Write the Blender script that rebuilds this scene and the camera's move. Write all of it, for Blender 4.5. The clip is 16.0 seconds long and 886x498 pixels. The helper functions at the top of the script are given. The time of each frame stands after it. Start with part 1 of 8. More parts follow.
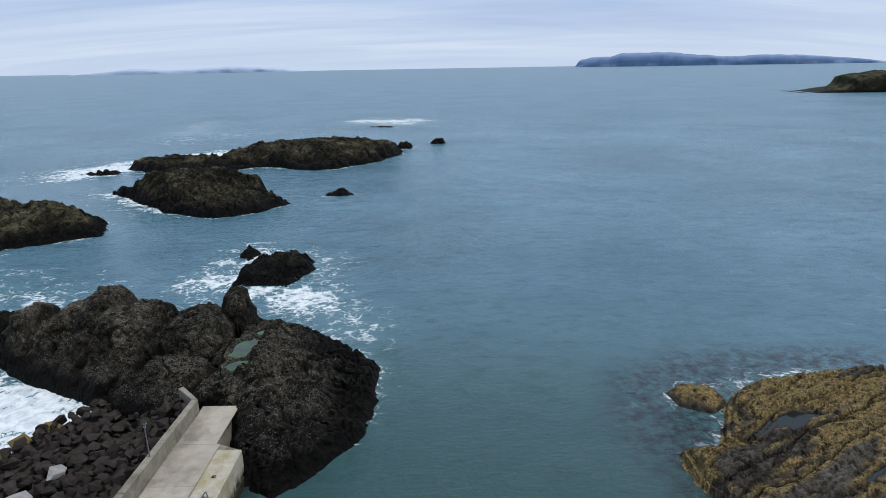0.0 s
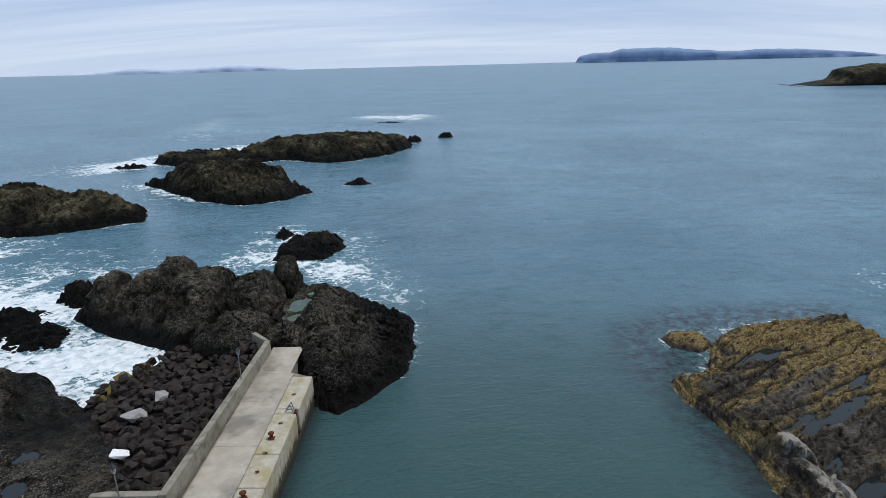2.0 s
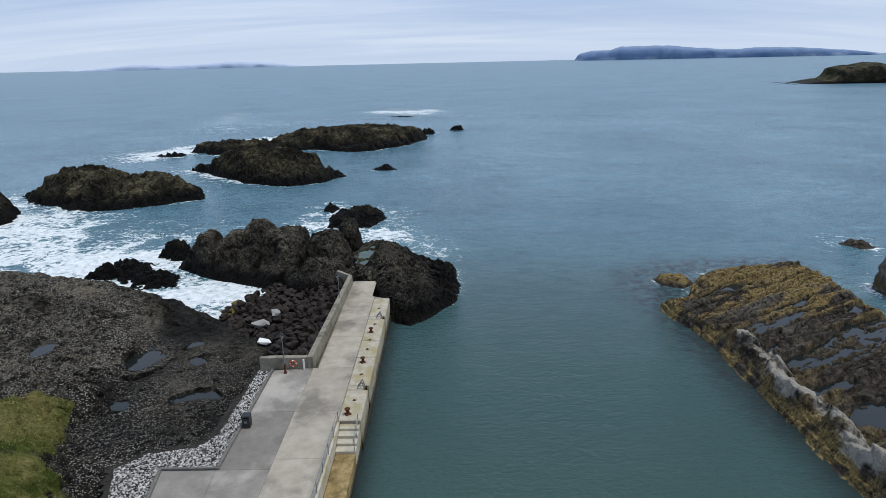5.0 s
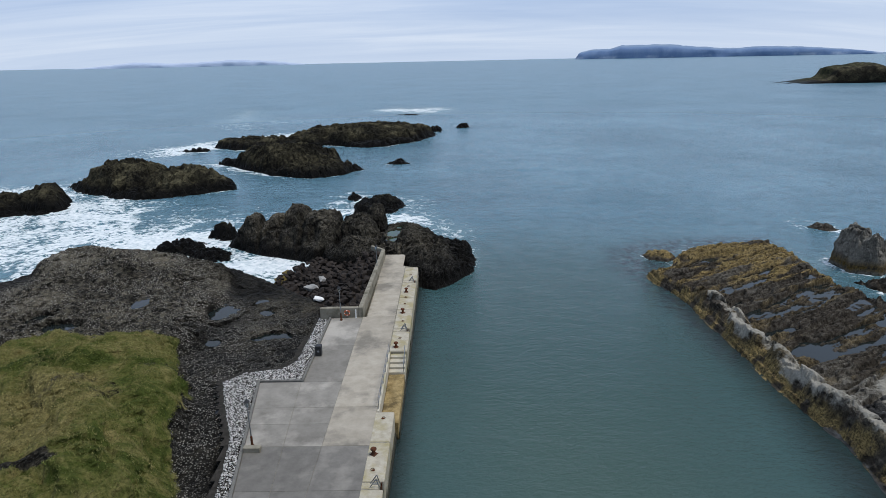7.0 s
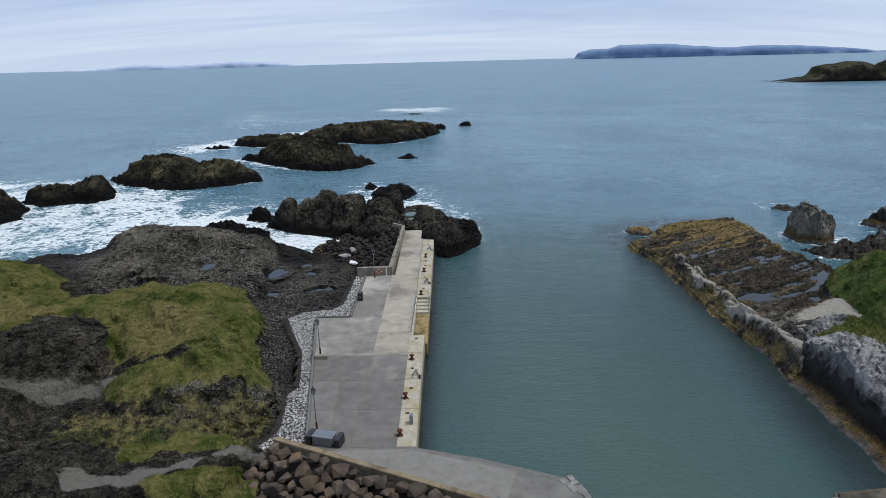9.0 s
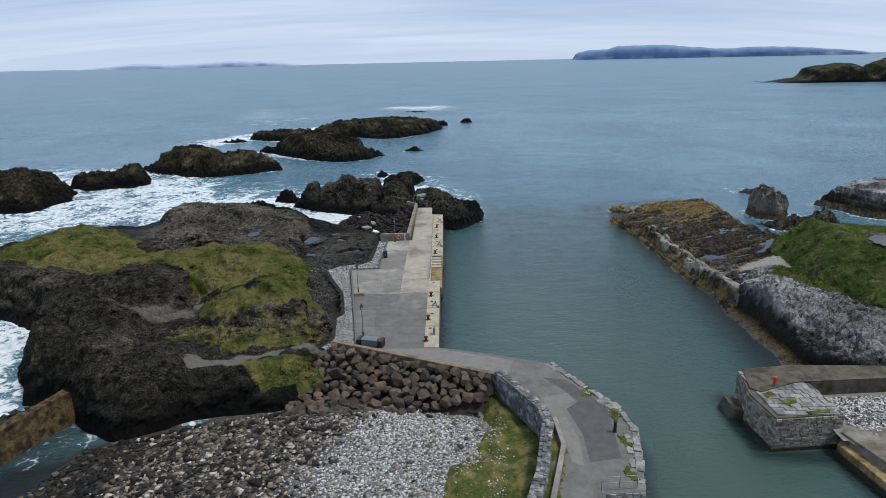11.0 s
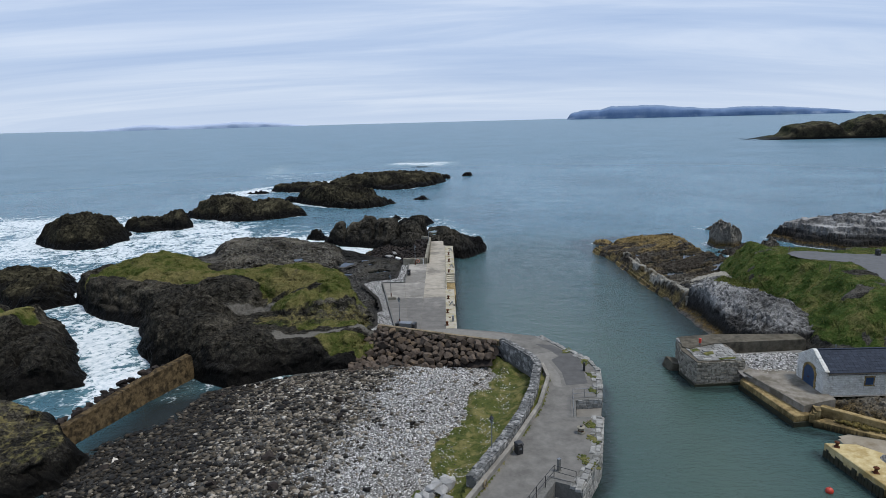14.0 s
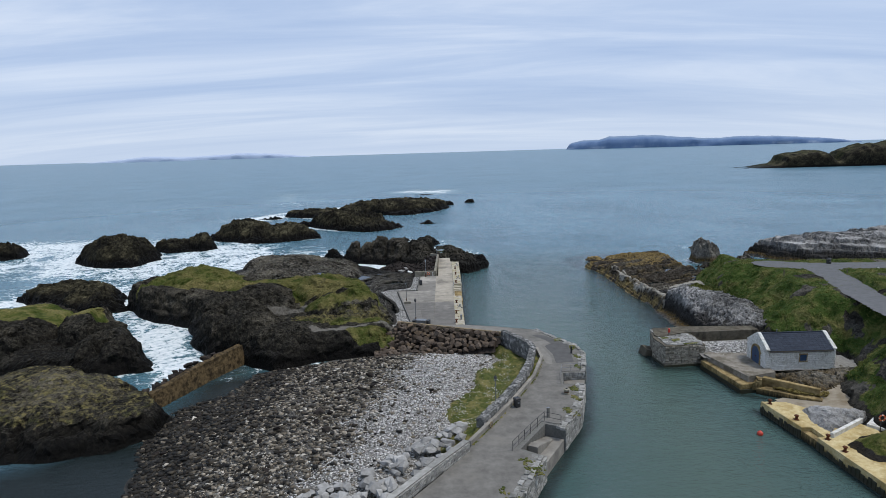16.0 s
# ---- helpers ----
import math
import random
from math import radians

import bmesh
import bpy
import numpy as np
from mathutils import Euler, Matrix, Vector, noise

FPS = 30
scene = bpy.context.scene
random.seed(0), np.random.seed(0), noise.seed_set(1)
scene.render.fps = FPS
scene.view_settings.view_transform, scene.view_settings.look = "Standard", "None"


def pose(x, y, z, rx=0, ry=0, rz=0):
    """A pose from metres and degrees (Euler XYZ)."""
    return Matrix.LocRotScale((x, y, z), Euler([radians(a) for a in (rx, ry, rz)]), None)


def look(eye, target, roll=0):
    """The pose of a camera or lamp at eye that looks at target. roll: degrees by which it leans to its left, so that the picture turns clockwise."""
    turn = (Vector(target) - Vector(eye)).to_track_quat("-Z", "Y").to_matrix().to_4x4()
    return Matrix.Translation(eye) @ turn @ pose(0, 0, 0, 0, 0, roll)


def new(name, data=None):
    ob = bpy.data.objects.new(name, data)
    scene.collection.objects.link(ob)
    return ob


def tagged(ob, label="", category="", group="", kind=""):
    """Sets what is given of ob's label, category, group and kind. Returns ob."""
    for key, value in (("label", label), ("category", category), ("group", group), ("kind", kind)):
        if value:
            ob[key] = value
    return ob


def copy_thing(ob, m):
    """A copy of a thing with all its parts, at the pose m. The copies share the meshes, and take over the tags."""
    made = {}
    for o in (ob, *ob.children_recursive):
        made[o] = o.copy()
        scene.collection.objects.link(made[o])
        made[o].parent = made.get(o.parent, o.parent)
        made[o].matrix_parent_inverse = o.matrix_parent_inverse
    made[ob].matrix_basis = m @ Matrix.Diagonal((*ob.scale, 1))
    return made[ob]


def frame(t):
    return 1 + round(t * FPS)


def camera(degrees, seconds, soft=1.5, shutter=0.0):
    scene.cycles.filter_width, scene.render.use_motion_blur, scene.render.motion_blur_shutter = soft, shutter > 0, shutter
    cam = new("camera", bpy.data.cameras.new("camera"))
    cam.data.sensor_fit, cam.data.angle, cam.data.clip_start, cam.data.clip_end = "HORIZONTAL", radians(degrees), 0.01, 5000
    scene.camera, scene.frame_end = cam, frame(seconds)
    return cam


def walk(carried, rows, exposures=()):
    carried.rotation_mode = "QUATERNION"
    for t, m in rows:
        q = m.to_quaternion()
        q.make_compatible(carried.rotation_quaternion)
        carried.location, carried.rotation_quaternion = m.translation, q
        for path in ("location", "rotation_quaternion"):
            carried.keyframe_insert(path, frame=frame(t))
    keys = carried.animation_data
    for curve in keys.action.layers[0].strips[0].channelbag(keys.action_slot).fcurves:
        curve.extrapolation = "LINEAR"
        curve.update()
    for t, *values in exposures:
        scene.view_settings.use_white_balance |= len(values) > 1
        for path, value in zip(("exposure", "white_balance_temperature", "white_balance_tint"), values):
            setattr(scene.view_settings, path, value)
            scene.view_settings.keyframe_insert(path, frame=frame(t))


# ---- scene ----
cam = camera(72.0, 16.0, soft=0.65)
PATH = [
    (0, (-0.62, -0.356, 31.414), (-0.642, 1.558, 30.834), -1.0),
    (0.5, (-1.209, -2.742, 31.334), (-1.23, -0.827, 30.756), -0.9),
    (1, (-1.964, -5.4, 31.23), (-1.987, -3.487, 30.647), -1.2),
    (1.5, (-2.736, -8.211, 31.276), (-2.759, -6.299, 30.691), -1.3),
    (2, (-3.573, -11.432, 31.311), (-3.599, -9.52, 30.723), -1.5),
    (2.5, (-4.39, -14.601, 31.351), (-4.419, -12.69, 30.761), -1.6),
    (3, (-5.277, -18.079, 31.417), (-5.307, -16.17, 30.823), -1.6),
    (3.5, (-6.319, -21.427, 31.492), (-6.347, -19.517, 30.899), -1.5),
    (4, (-7.393, -24.686, 31.559), (-7.42, -22.777, 30.963), -1.5),
    (4.5, (-8.371, -27.86, 31.65), (-8.394, -25.951, 31.052), -1.4),
    (5, (-9.345, -31.302, 31.745), (-9.366, -29.394, 31.149), -1.3),
    (7.5, (-12.897, -50.082, 33.283), (-12.919, -48.175, 32.681), -1.2),
    (8, (-13.48, -54.412, 33.476), (-13.503, -52.505, 32.875), -1.3),
    (8.5, (-13.842, -58.855, 33.709), (-13.865, -56.947, 33.109), -1.3),
    (9, (-14.259, -63.618, 33.861), (-14.281, -61.711, 33.261), -1.5),
    (9.5, (-14.686, -68.349, 33.927), (-14.705, -66.441, 33.327), -1.4),
    (10, (-15.221, -73.081, 33.877), (-15.238, -71.174, 33.275), -1.3),
    (12.5, (-17.5, -94.641, 34.167), (-17.51, -92.724, 33.598), -1.4),
    (13, (-17.962, -98.673, 34.054), (-17.97, -96.75, 33.504), -1.5),
    (13.5, (-18.479, -102.71, 33.976), (-18.487, -100.781, 33.447), -1.5),
    (14, (-18.891, -107.137, 33.953), (-18.899, -105.182, 33.532), -1.5),
    (14.5, (-19.346, -111.491, 33.891), (-19.352, -109.521, 33.55), -1.5),
    (15, (-19.839, -115.775, 33.804), (-19.844, -113.802, 33.476), -1.5),
    (15.5, (-20.252, -119.809, 33.766), (-20.257, -117.835, 33.441), -1.5),
    (16, (-20.456, -123.965, 33.701), (-20.465, -121.991, 33.375), -1.7),
]
walk(cam, [(t, look(eye, target, roll)) for t, eye, target, roll in PATH])

# ---- world and light ----
SUN_EL, SUN_AZ = 64, 96
world = bpy.data.worlds.new("overcast_sky")
scene.world = world
world.use_nodes = True
wn, wl = world.node_tree.nodes, world.node_tree.links
wn.clear()
w_out = wn.new("ShaderNodeOutputWorld")
w_bg = wn.new("ShaderNodeBackground")
w_sky = wn.new("ShaderNodeTexSky")
w_sky.sky_type, w_sky.sun_disc = "NISHITA", False
w_sky.sun_elevation, w_sky.sun_rotation = radians(SUN_EL), radians(SUN_AZ)
w_bg.inputs["Strength"].default_value = 0.106
w_tc = wn.new("ShaderNodeTexCoord")


def wnode(kind, **values):
    n = wn.new(kind)
    for k, v in values.items():
        n.inputs[k].default_value = v
    return n


# cloud sheet: long flat streaks that grow broader overhead
w_sep = wn.new("ShaderNodeSeparateXYZ")
wl.new(w_tc.outputs["Generated"], w_sep.inputs[0])
w_el = wn.new("ShaderNodeMath"); w_el.operation = "ADD"; w_el.inputs[1].default_value = 0.16
wl.new(w_sep.outputs["Z"], w_el.inputs[0])
w_dx = wn.new("ShaderNodeMath"); w_dx.operation = "DIVIDE"
w_dy = wn.new("ShaderNodeMath"); w_dy.operation = "DIVIDE"
wl.new(w_sep.outputs["X"], w_dx.inputs[0]); wl.new(w_el.outputs[0], w_dx.inputs[1])
wl.new(w_sep.outputs["Y"], w_dy.inputs[0]); wl.new(w_el.outputs[0], w_dy.inputs[1])
w_vec = wn.new("ShaderNodeCombineXYZ")
wl.new(w_dx.outputs[0], w_vec.inputs[0]); wl.new(w_dy.outputs[0], w_vec.inputs[1])
w_map = wn.new("ShaderNodeMapping")
w_map.inputs["Scale"].default_value = (0.30, 1.35, 1.0)
w_map.inputs["Rotation"].default_value = (0, 0, radians(4))
wl.new(w_vec.outputs[0], w_map.inputs[0])
w_n1 = wnode("ShaderNodeTexNoise", Scale=0.95, Detail=9.0, Roughness=0.60, Distortion=0.6)
wl.new(w_map.outputs[0], w_n1.inputs["Vector"])
w_r1 = wn.new("ShaderNodeValToRGB")
w_r1.color_ramp.elements[0].position, w_r1.color_ramp.elements[0].color = 0.31, (3.7, 4.95, 7.4, 1)
w_r1.color_ramp.elements[1].position, w_r1.color_ramp.elements[1].color = 0.67, (6.5, 7.4, 9.0, 1)
e = w_r1.color_ramp.elements.new(0.5); e.color = (4.8, 5.95, 8.1, 1)
wl.new(w_n1.outputs["Fac"], w_r1.inputs["Fac"])
w_mix = wn.new("ShaderNodeMix"); w_mix.data_type = "RGBA"
w_mix.inputs["Factor"].default_value = 0.92
wl.new(w_sky.outputs[0], w_mix.inputs["A"]); wl.new(w_r1.outputs["Color"], w_mix.inputs["B"])
# paler haze low over the horizon
w_low = wn.new("ShaderNodeMapRange")
w_low.inputs["From Min"].default_value, w_low.inputs["From Max"].default_value = 0.0, 0.10
w_low.inputs["To Min"].default_value, w_low.inputs["To Max"].default_value = 0.55, 0.0
wl.new(w_sep.outputs["Z"], w_low.inputs["Value"])
w_haze = wn.new("ShaderNodeMix"); w_haze.data_type = "RGBA"
w_haze.inputs["B"].default_value = (6.1, 7.0, 8.3, 1)
wl.new(w_low.outputs["Result"], w_haze.inputs["Factor"]); wl.new(w_mix.outputs["Result"], w_haze.inputs["A"])
wl.new(w_haze.outputs["Result"], w_bg.inputs["Color"])
wl.new(w_bg.outputs[0], w_out.inputs["Surface"])

sun = new("sun", bpy.data.lights.new("sun", "SUN"))
sun.data.energy, sun.data.angle, sun.data.color = 2.4, radians(12), (1.0, 0.96, 0.9)
sun.matrix_world = look((0, 0, 60), (0 - 60 * math.sin(radians(SUN_AZ)) / math.tan(radians(SUN_EL)), -60 * math.cos(radians(SUN_AZ)) / math.tan(radians(SUN_EL)), 0))


# ---- materials ----
def material(name):
    m = bpy.data.materials.new(name)
    m.use_nodes = True
    return m, m.node_tree.nodes, m.node_tree.links, m.node_tree.nodes["Principled BSDF"]


def position(n, l, scale=(1, 1, 1), rot=(0, 0, 0)):
    g = n.new("ShaderNodeNewGeometry")
    mp = n.new("ShaderNodeMapping")
    mp.inputs["Scale"].default_value = scale
    mp.inputs["Rotation"].default_value = rot
    l.new(g.outputs["Position"], mp.inputs[0])
    return mp.outputs[0]


def noise_tex(n, l, vec, scale, detail=5.0, rough=0.55, dist=0.0):
    t = n.new("ShaderNodeTexNoise")
    for k, v in (("Scale", scale), ("Detail", detail), ("Roughness", rough), ("Distortion", dist)):
        t.inputs[k].default_value = v
    l.new(vec, t.inputs["Vector"])
    return t.outputs["Fac"]


def ramp(n, l, fac, *stops):
    r = n.new("ShaderNodeValToRGB")
    els = r.color_ramp.elements
    while len(els) < len(stops):
        els.new(0.5)
    for el, (p, c) in zip(els, stops):
        el.position = p
        el.color = (*c, 1) if len(c) == 3 else c
    l.new(fac, r.inputs["Fac"])
    return r.outputs["Color"]


def grey(n, l, fac, a, b):
    """A factor stretched from a..b to 0..1."""
    r = n.new("ShaderNodeMapRange")
    r.inputs["From Min"].default_value, r.inputs["From Max"].default_value = a, b
    r.clamp = True
    l.new(fac, r.inputs["Value"])
    return r.outputs["Result"]


def mix(n, l, fac, a, b, blend="MIX"):
    x = n.new("ShaderNodeMix")
    x.data_type, x.blend_type = "RGBA", blend
    for sock, v in (("Factor", fac), ("A", a), ("B", b)):
        if hasattr(v, "links"):
            l.new(v, x.inputs[sock])
        elif sock == "Factor":
            x.inputs[sock].default_value = v
        else:
            x.inputs[sock].default_value = (*v, 1)
    return x.outputs["Result"]


def math_node(n, l, op, a, b):
    x = n.new("ShaderNodeMath")
    x.operation = op
    for i, v in enumerate((a, b)):
        if hasattr(v, "links"):
            l.new(v, x.inputs[i])
        else:
            x.inputs[i].default_value = v
    return x.outputs[0]


def bump(n, l, bsdf, fac, strength, distance):
    b = n.new("ShaderNodeBump")
    b.inputs["Strength"].default_value, b.inputs["Distance"].default_value = strength, distance
    l.new(fac, b.inputs["Height"])
    l.new(b.outputs[0], bsdf.inputs["Normal"])
    return b


def attribute(n, name):
    a = n.new("ShaderNodeAttribute")
    a.attribute_name = name
    return a.outputs["Fac"]


def height(n, l):
    g = n.new("ShaderNodeNewGeometry")
    s = n.new("ShaderNodeSeparateXYZ")
    l.new(g.outputs["Position"], s.inputs[0])
    return s.outputs["Z"], g


def rock_material(name, dark, mid, pale, pale_at=0.62, tide=(0.012, 0.012, 0.011), tide_z=(0.6, 1.8), ochre=None, ochre_z=(0.5, 2.6), specks=0.0, columns=0.0, streaks=None, turf=((0.34, (0.030, 0.046, 0.009)), (0.50, (0.078, 0.092, 0.021)), (0.66, (0.138, 0.142, 0.040))), straw=((0.34, (0.10, 0.088, 0.028)), (0.64, (0.235, 0.195, 0.082)))):
    """Weathered shore rock: two scales of colour, pale lichen crust, dark tidal band, and moss or grass where 'grass' says so."""
    m, n, l, b = material(name)
    v = position(n, l)
    big = noise_tex(n, l, v, 0.12, 4, 0.6)
    fine = noise_tex(n, l, v, 1.3, 8, 0.7)
    speck = noise_tex(n, l, v, 5.0, 6, 0.75)
    col = ramp(n, l, fine, (0.34, dark), (0.52, mid), (0.74, tuple(0.55 * a + 0.45 * c for a, c in zip(mid, pale))))
    crust = math_node(n, l, "ADD", math_node(n, l, "MULTIPLY", big, 0.55), math_node(n, l, "MULTIPLY", speck, 0.45))
    z, g = height(n, l)
    nz = n.new("ShaderNodeSeparateXYZ")
    l.new(g.outputs["Normal"], nz.inputs[0])
    up = grey(n, l, nz.outputs["Z"], 0.25, 0.9)
    high = grey(n, l, z, 1.0, 2.8)
    pale_f = math_node(n, l, "MULTIPLY", math_node(n, l, "MULTIPLY", grey(n, l, crust, pale_at - 0.08, pale_at + 0.05), high), math_node(n, l, "ADD", math_node(n, l, "MULTIPLY", up, 0.7), 0.3))
    col = mix(n, l, pale_f, col, pale)
    if columns:
        # broken column ends: each its own tone, dark joints between them
        wv = n.new("ShaderNodeVectorMath"); wv.operation = "MULTIPLY_ADD"
        wn_ = n.new("ShaderNodeTexNoise"); wn_.inputs["Scale"].default_value = 1.1; wn_.inputs["Detail"].default_value = 3.0
        l.new(v, wn_.inputs["Vector"])
        l.new(wn_.outputs["Color"], wv.inputs[0]); wv.inputs[1].default_value = (0.7, 0.7, 0.7); l.new(v, wv.inputs[2])
        ce = n.new("ShaderNodeTexVoronoi"); ce.inputs["Scale"].default_value = columns
        cj = n.new("ShaderNodeTexVoronoi"); cj.feature = "DISTANCE_TO_EDGE"; cj.inputs["Scale"].default_value = columns
        l.new(wv.outputs[0], ce.inputs["Vector"]); l.new(wv.outputs[0], cj.inputs["Vector"])
        tone = n.new("ShaderNodeSeparateColor"); l.new(ce.outputs["Color"], tone.inputs[0])
        lit = math_node(n, l, "ADD", 0.68, math_node(n, l, "MULTIPLY", tone.outputs[0], 0.75))
        lit = math_node(n, l, "MULTIPLY", lit, math_node(n, l, "ADD", 0.40, math_node(n, l, "MULTIPLY", grey(n, l, cj.outputs["Distance"], 0.01, 0.11), 0.60)))
        tint = n.new("ShaderNodeCombineColor")
        for k in range(3):
            l.new(lit, tint.inputs[k])
        col = mix(n, l, 1.0, col, tint.outputs[0], "MULTIPLY")
    wob = math_node(n, l, "ADD", z, math_node(n, l, "MULTIPLY", math_node(n, l, "SUBTRACT", big, 0.5), 2.2))
    if ochre:
        band = attribute(n, "weed") if ochre_z is None else math_node(n, l, "MULTIPLY", grey(n, l, wob, ochre_z[0], ochre_z[0] + 0.5), math_node(n, l, "SUBTRACT", 1.0, grey(n, l, wob, ochre_z[1], ochre_z[1] + 1.2)))
        band = math_node(n, l, "MULTIPLY", band, grey(n, l, fine, 0.34, 0.52))
        col = mix(n, l, band, col, mix(n, l, grey(n, l, speck, 0.38, 0.62), tuple(0.16 * c for c in ochre), tuple(1.25 * c for c in ochre)))
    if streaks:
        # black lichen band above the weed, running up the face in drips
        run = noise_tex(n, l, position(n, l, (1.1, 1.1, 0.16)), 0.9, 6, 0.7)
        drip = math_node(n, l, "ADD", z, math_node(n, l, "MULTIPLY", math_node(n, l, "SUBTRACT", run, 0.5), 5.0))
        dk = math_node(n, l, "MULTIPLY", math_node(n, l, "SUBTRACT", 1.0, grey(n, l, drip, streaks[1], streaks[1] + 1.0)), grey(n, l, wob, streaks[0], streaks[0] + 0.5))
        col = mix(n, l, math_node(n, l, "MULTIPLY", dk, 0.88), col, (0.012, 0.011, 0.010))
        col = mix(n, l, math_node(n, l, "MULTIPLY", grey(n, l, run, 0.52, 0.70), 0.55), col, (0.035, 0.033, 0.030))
    wet = math_node(n, l, "SUBTRACT", 1.0, grey(n, l, wob, *tide_z))
    col = mix(n, l, math_node(n, l, "MULTIPLY", wet, 0.85), col, tide)
    if specks:
        sp = n.new("ShaderNodeTexVoronoi")
        sp.inputs["Scale"].default_value = 5.2
        l.new(v, sp.inputs["Vector"])
        dots = math_node(n, l, "MULTIPLY", math_node(n, l, "SUBTRACT", 1.0, grey(n, l, sp.outputs["Distance"], 0.20, 0.42)), grey(n, l, math_node(n, l, "ADD", big, math_node(n, l, "MULTIPLY", noise_tex(n, l, v, 0.5, 3, 0.5), 0.8)), 0.62, 0.90))
        dots = math_node(n, l, "MULTIPLY", math_node(n, l, "MULTIPLY", dots, grey(n, l, z, 1.5, 2.3)), math_node(n, l, "MULTIPLY", attribute(n, "shell"), up))
        col = mix(n, l, dots, col, (0.34, 0.325, 0.29))
    bl = attribute(n, "bleach")
    col = mix(n, l, grey(n, l, math_node(n, l, "ADD", bl, math_node(n, l, "MULTIPLY", math_node(n, l, "SUBTRACT", fine, 0.5), 1.4)), 0.4, 0.75), col, mix(n, l, speck, tuple(0.45 * c for c in pale), tuple(min(1.0, 1.9 * c) for c in pale)))
    gv = attribute(n, "grass")
    gf = grey(n, l, math_node(n, l, "ADD", gv, math_node(n, l, "MULTIPLY", math_node(n, l, "SUBTRACT", fine, 0.5), 0.9)), 0.42, 0.58)
    gtone = noise_tex(n, l, v, 0.30, 8, 0.68, 0.6)
    dryness = grey(n, l, math_node(n, l, "ADD", attribute(n, "dry"), math_node(n, l, "MULTIPLY", math_node(n, l, "SUBTRACT", gtone, 0.5), 2.3)), 0.26, 0.74)
    gcol = mix(n, l, dryness, ramp(n, l, gtone, *turf), ramp(n, l, fine, *straw))
    gcol = mix(n, l, math_node(n, l, "MULTIPLY", grey(n, l, speck, 0.46, 0.62), 0.65), gcol, (0.020, 0.028, 0.006))
    col = mix(n, l, gf, col, gcol)
    sv = attribute(n, "path")
    sf = grey(n, l, math_node(n, l, "ADD", sv, math_node(n, l, "MULTIPLY", math_node(n, l, "SUBTRACT", speck, 0.5), 0.6)), 0.4, 0.6)
    col = mix(n, l, sf, col, mix(n, l, speck, (0.085, 0.079, 0.068), (0.19, 0.177, 0.152)))
    l.new(col, b.inputs["Base Color"])
    l.new(math_node(n, l, "SUBTRACT", 0.90, math_node(n, l, "MULTIPLY", wet, 0.35)), b.inputs["Roughness"])
    b.inputs["Specular IOR Level"].default_value = 0.06
    vor = n.new("ShaderNodeTexVoronoi")
    vor.inputs["Scale"].default_value = 1.6
    l.new(v, vor.inputs["Vector"])
    hgt = math_node(n, l, "ADD", math_node(n, l, "MULTIPLY", vor.outputs["Distance"], 0.5), math_node(n, l, "ADD", fine, math_node(n, l, "MULTIPLY", speck, 0.4)))
    bump(n, l, b, hgt, 1.0, 0.30)
    return m


def plain_material(name, a, b_, scale=3.0, rough=0.8, bump_d=0.02, metal=0.0, stain=None, stain_scale=0.3, stain_at=0.58, random_mix=0.0):
    """A surface with grain and stains, and a difference from piece to piece."""
    m, n, l, b = material(name)
    v = position(n, l)
    f = noise_tex(n, l, v, scale, 7, 0.65)
    col = ramp(n, l, f, (0.3, a), (0.7, b_))
    if stain:
        s = noise_tex(n, l, v, stain_scale, 5, 0.6)
        col = mix(n, l, math_node(n, l, "MULTIPLY", grey(n, l, s, stain_at - 0.06, stain_at + 0.08), 0.8), col, stain)
    if random_mix:
        oi = n.new("ShaderNodeObjectInfo")
        gi = n.new("ShaderNodeNewGeometry")
        rnd = math_node(n, l, "FRACT", math_node(n, l, "ADD", oi.outputs["Random"], gi.outputs["Random Per Island"]), 0)
        col = mix(n, l, math_node(n, l, "MULTIPLY", rnd, random_mix), col, tuple(0.35 * x for x in a))
    l.new(col, b.inputs["Base Color"])
    b.inputs["Roughness"].default_value, b.inputs["Metallic"].default_value = rough, metal
    b.inputs["Specular IOR Level"].default_value = 0.5 if rough < 0.7 else 0.15
    if bump_d:
        bump(n, l, b, f, 0.6, bump_d)
    return m


# black splash band, carried higher to put steep-face shade into the colour
BASALT = rock_material("basalt", (0.0032, 0.0029, 0.0024), (0.0215, 0.0196, 0.0152), (0.120, 0.106, 0.078), 0.575, tide=(0.0036, 0.0034, 0.0031), tide_z=(1.5, 4.1), specks=1.0, columns=1.5)
BASALT_SEA = rock_material("sea_basalt", (0.0030, 0.0028, 0.0024), (0.0125, 0.0116, 0.0090), (0.090, 0.080, 0.047), 0.54, tide=(0.0022, 0.0022, 0.0021), tide_z=(1.4, 3.3), columns=0.85)
LIMESTONE_DRY = rock_material("bare_limestone", (0.05, 0.049, 0.047), (0.19, 0.186, 0.178), (0.46, 0.45, 0.43), 0.50, tide_z=(-3, -2))
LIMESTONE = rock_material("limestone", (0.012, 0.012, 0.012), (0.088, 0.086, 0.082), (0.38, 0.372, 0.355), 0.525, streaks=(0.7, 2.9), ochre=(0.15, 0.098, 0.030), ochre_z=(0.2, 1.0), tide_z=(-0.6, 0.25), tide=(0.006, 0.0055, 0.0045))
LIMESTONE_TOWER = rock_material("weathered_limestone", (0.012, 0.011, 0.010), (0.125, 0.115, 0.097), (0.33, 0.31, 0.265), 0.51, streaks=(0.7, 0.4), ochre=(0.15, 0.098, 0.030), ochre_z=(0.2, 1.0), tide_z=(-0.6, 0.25))
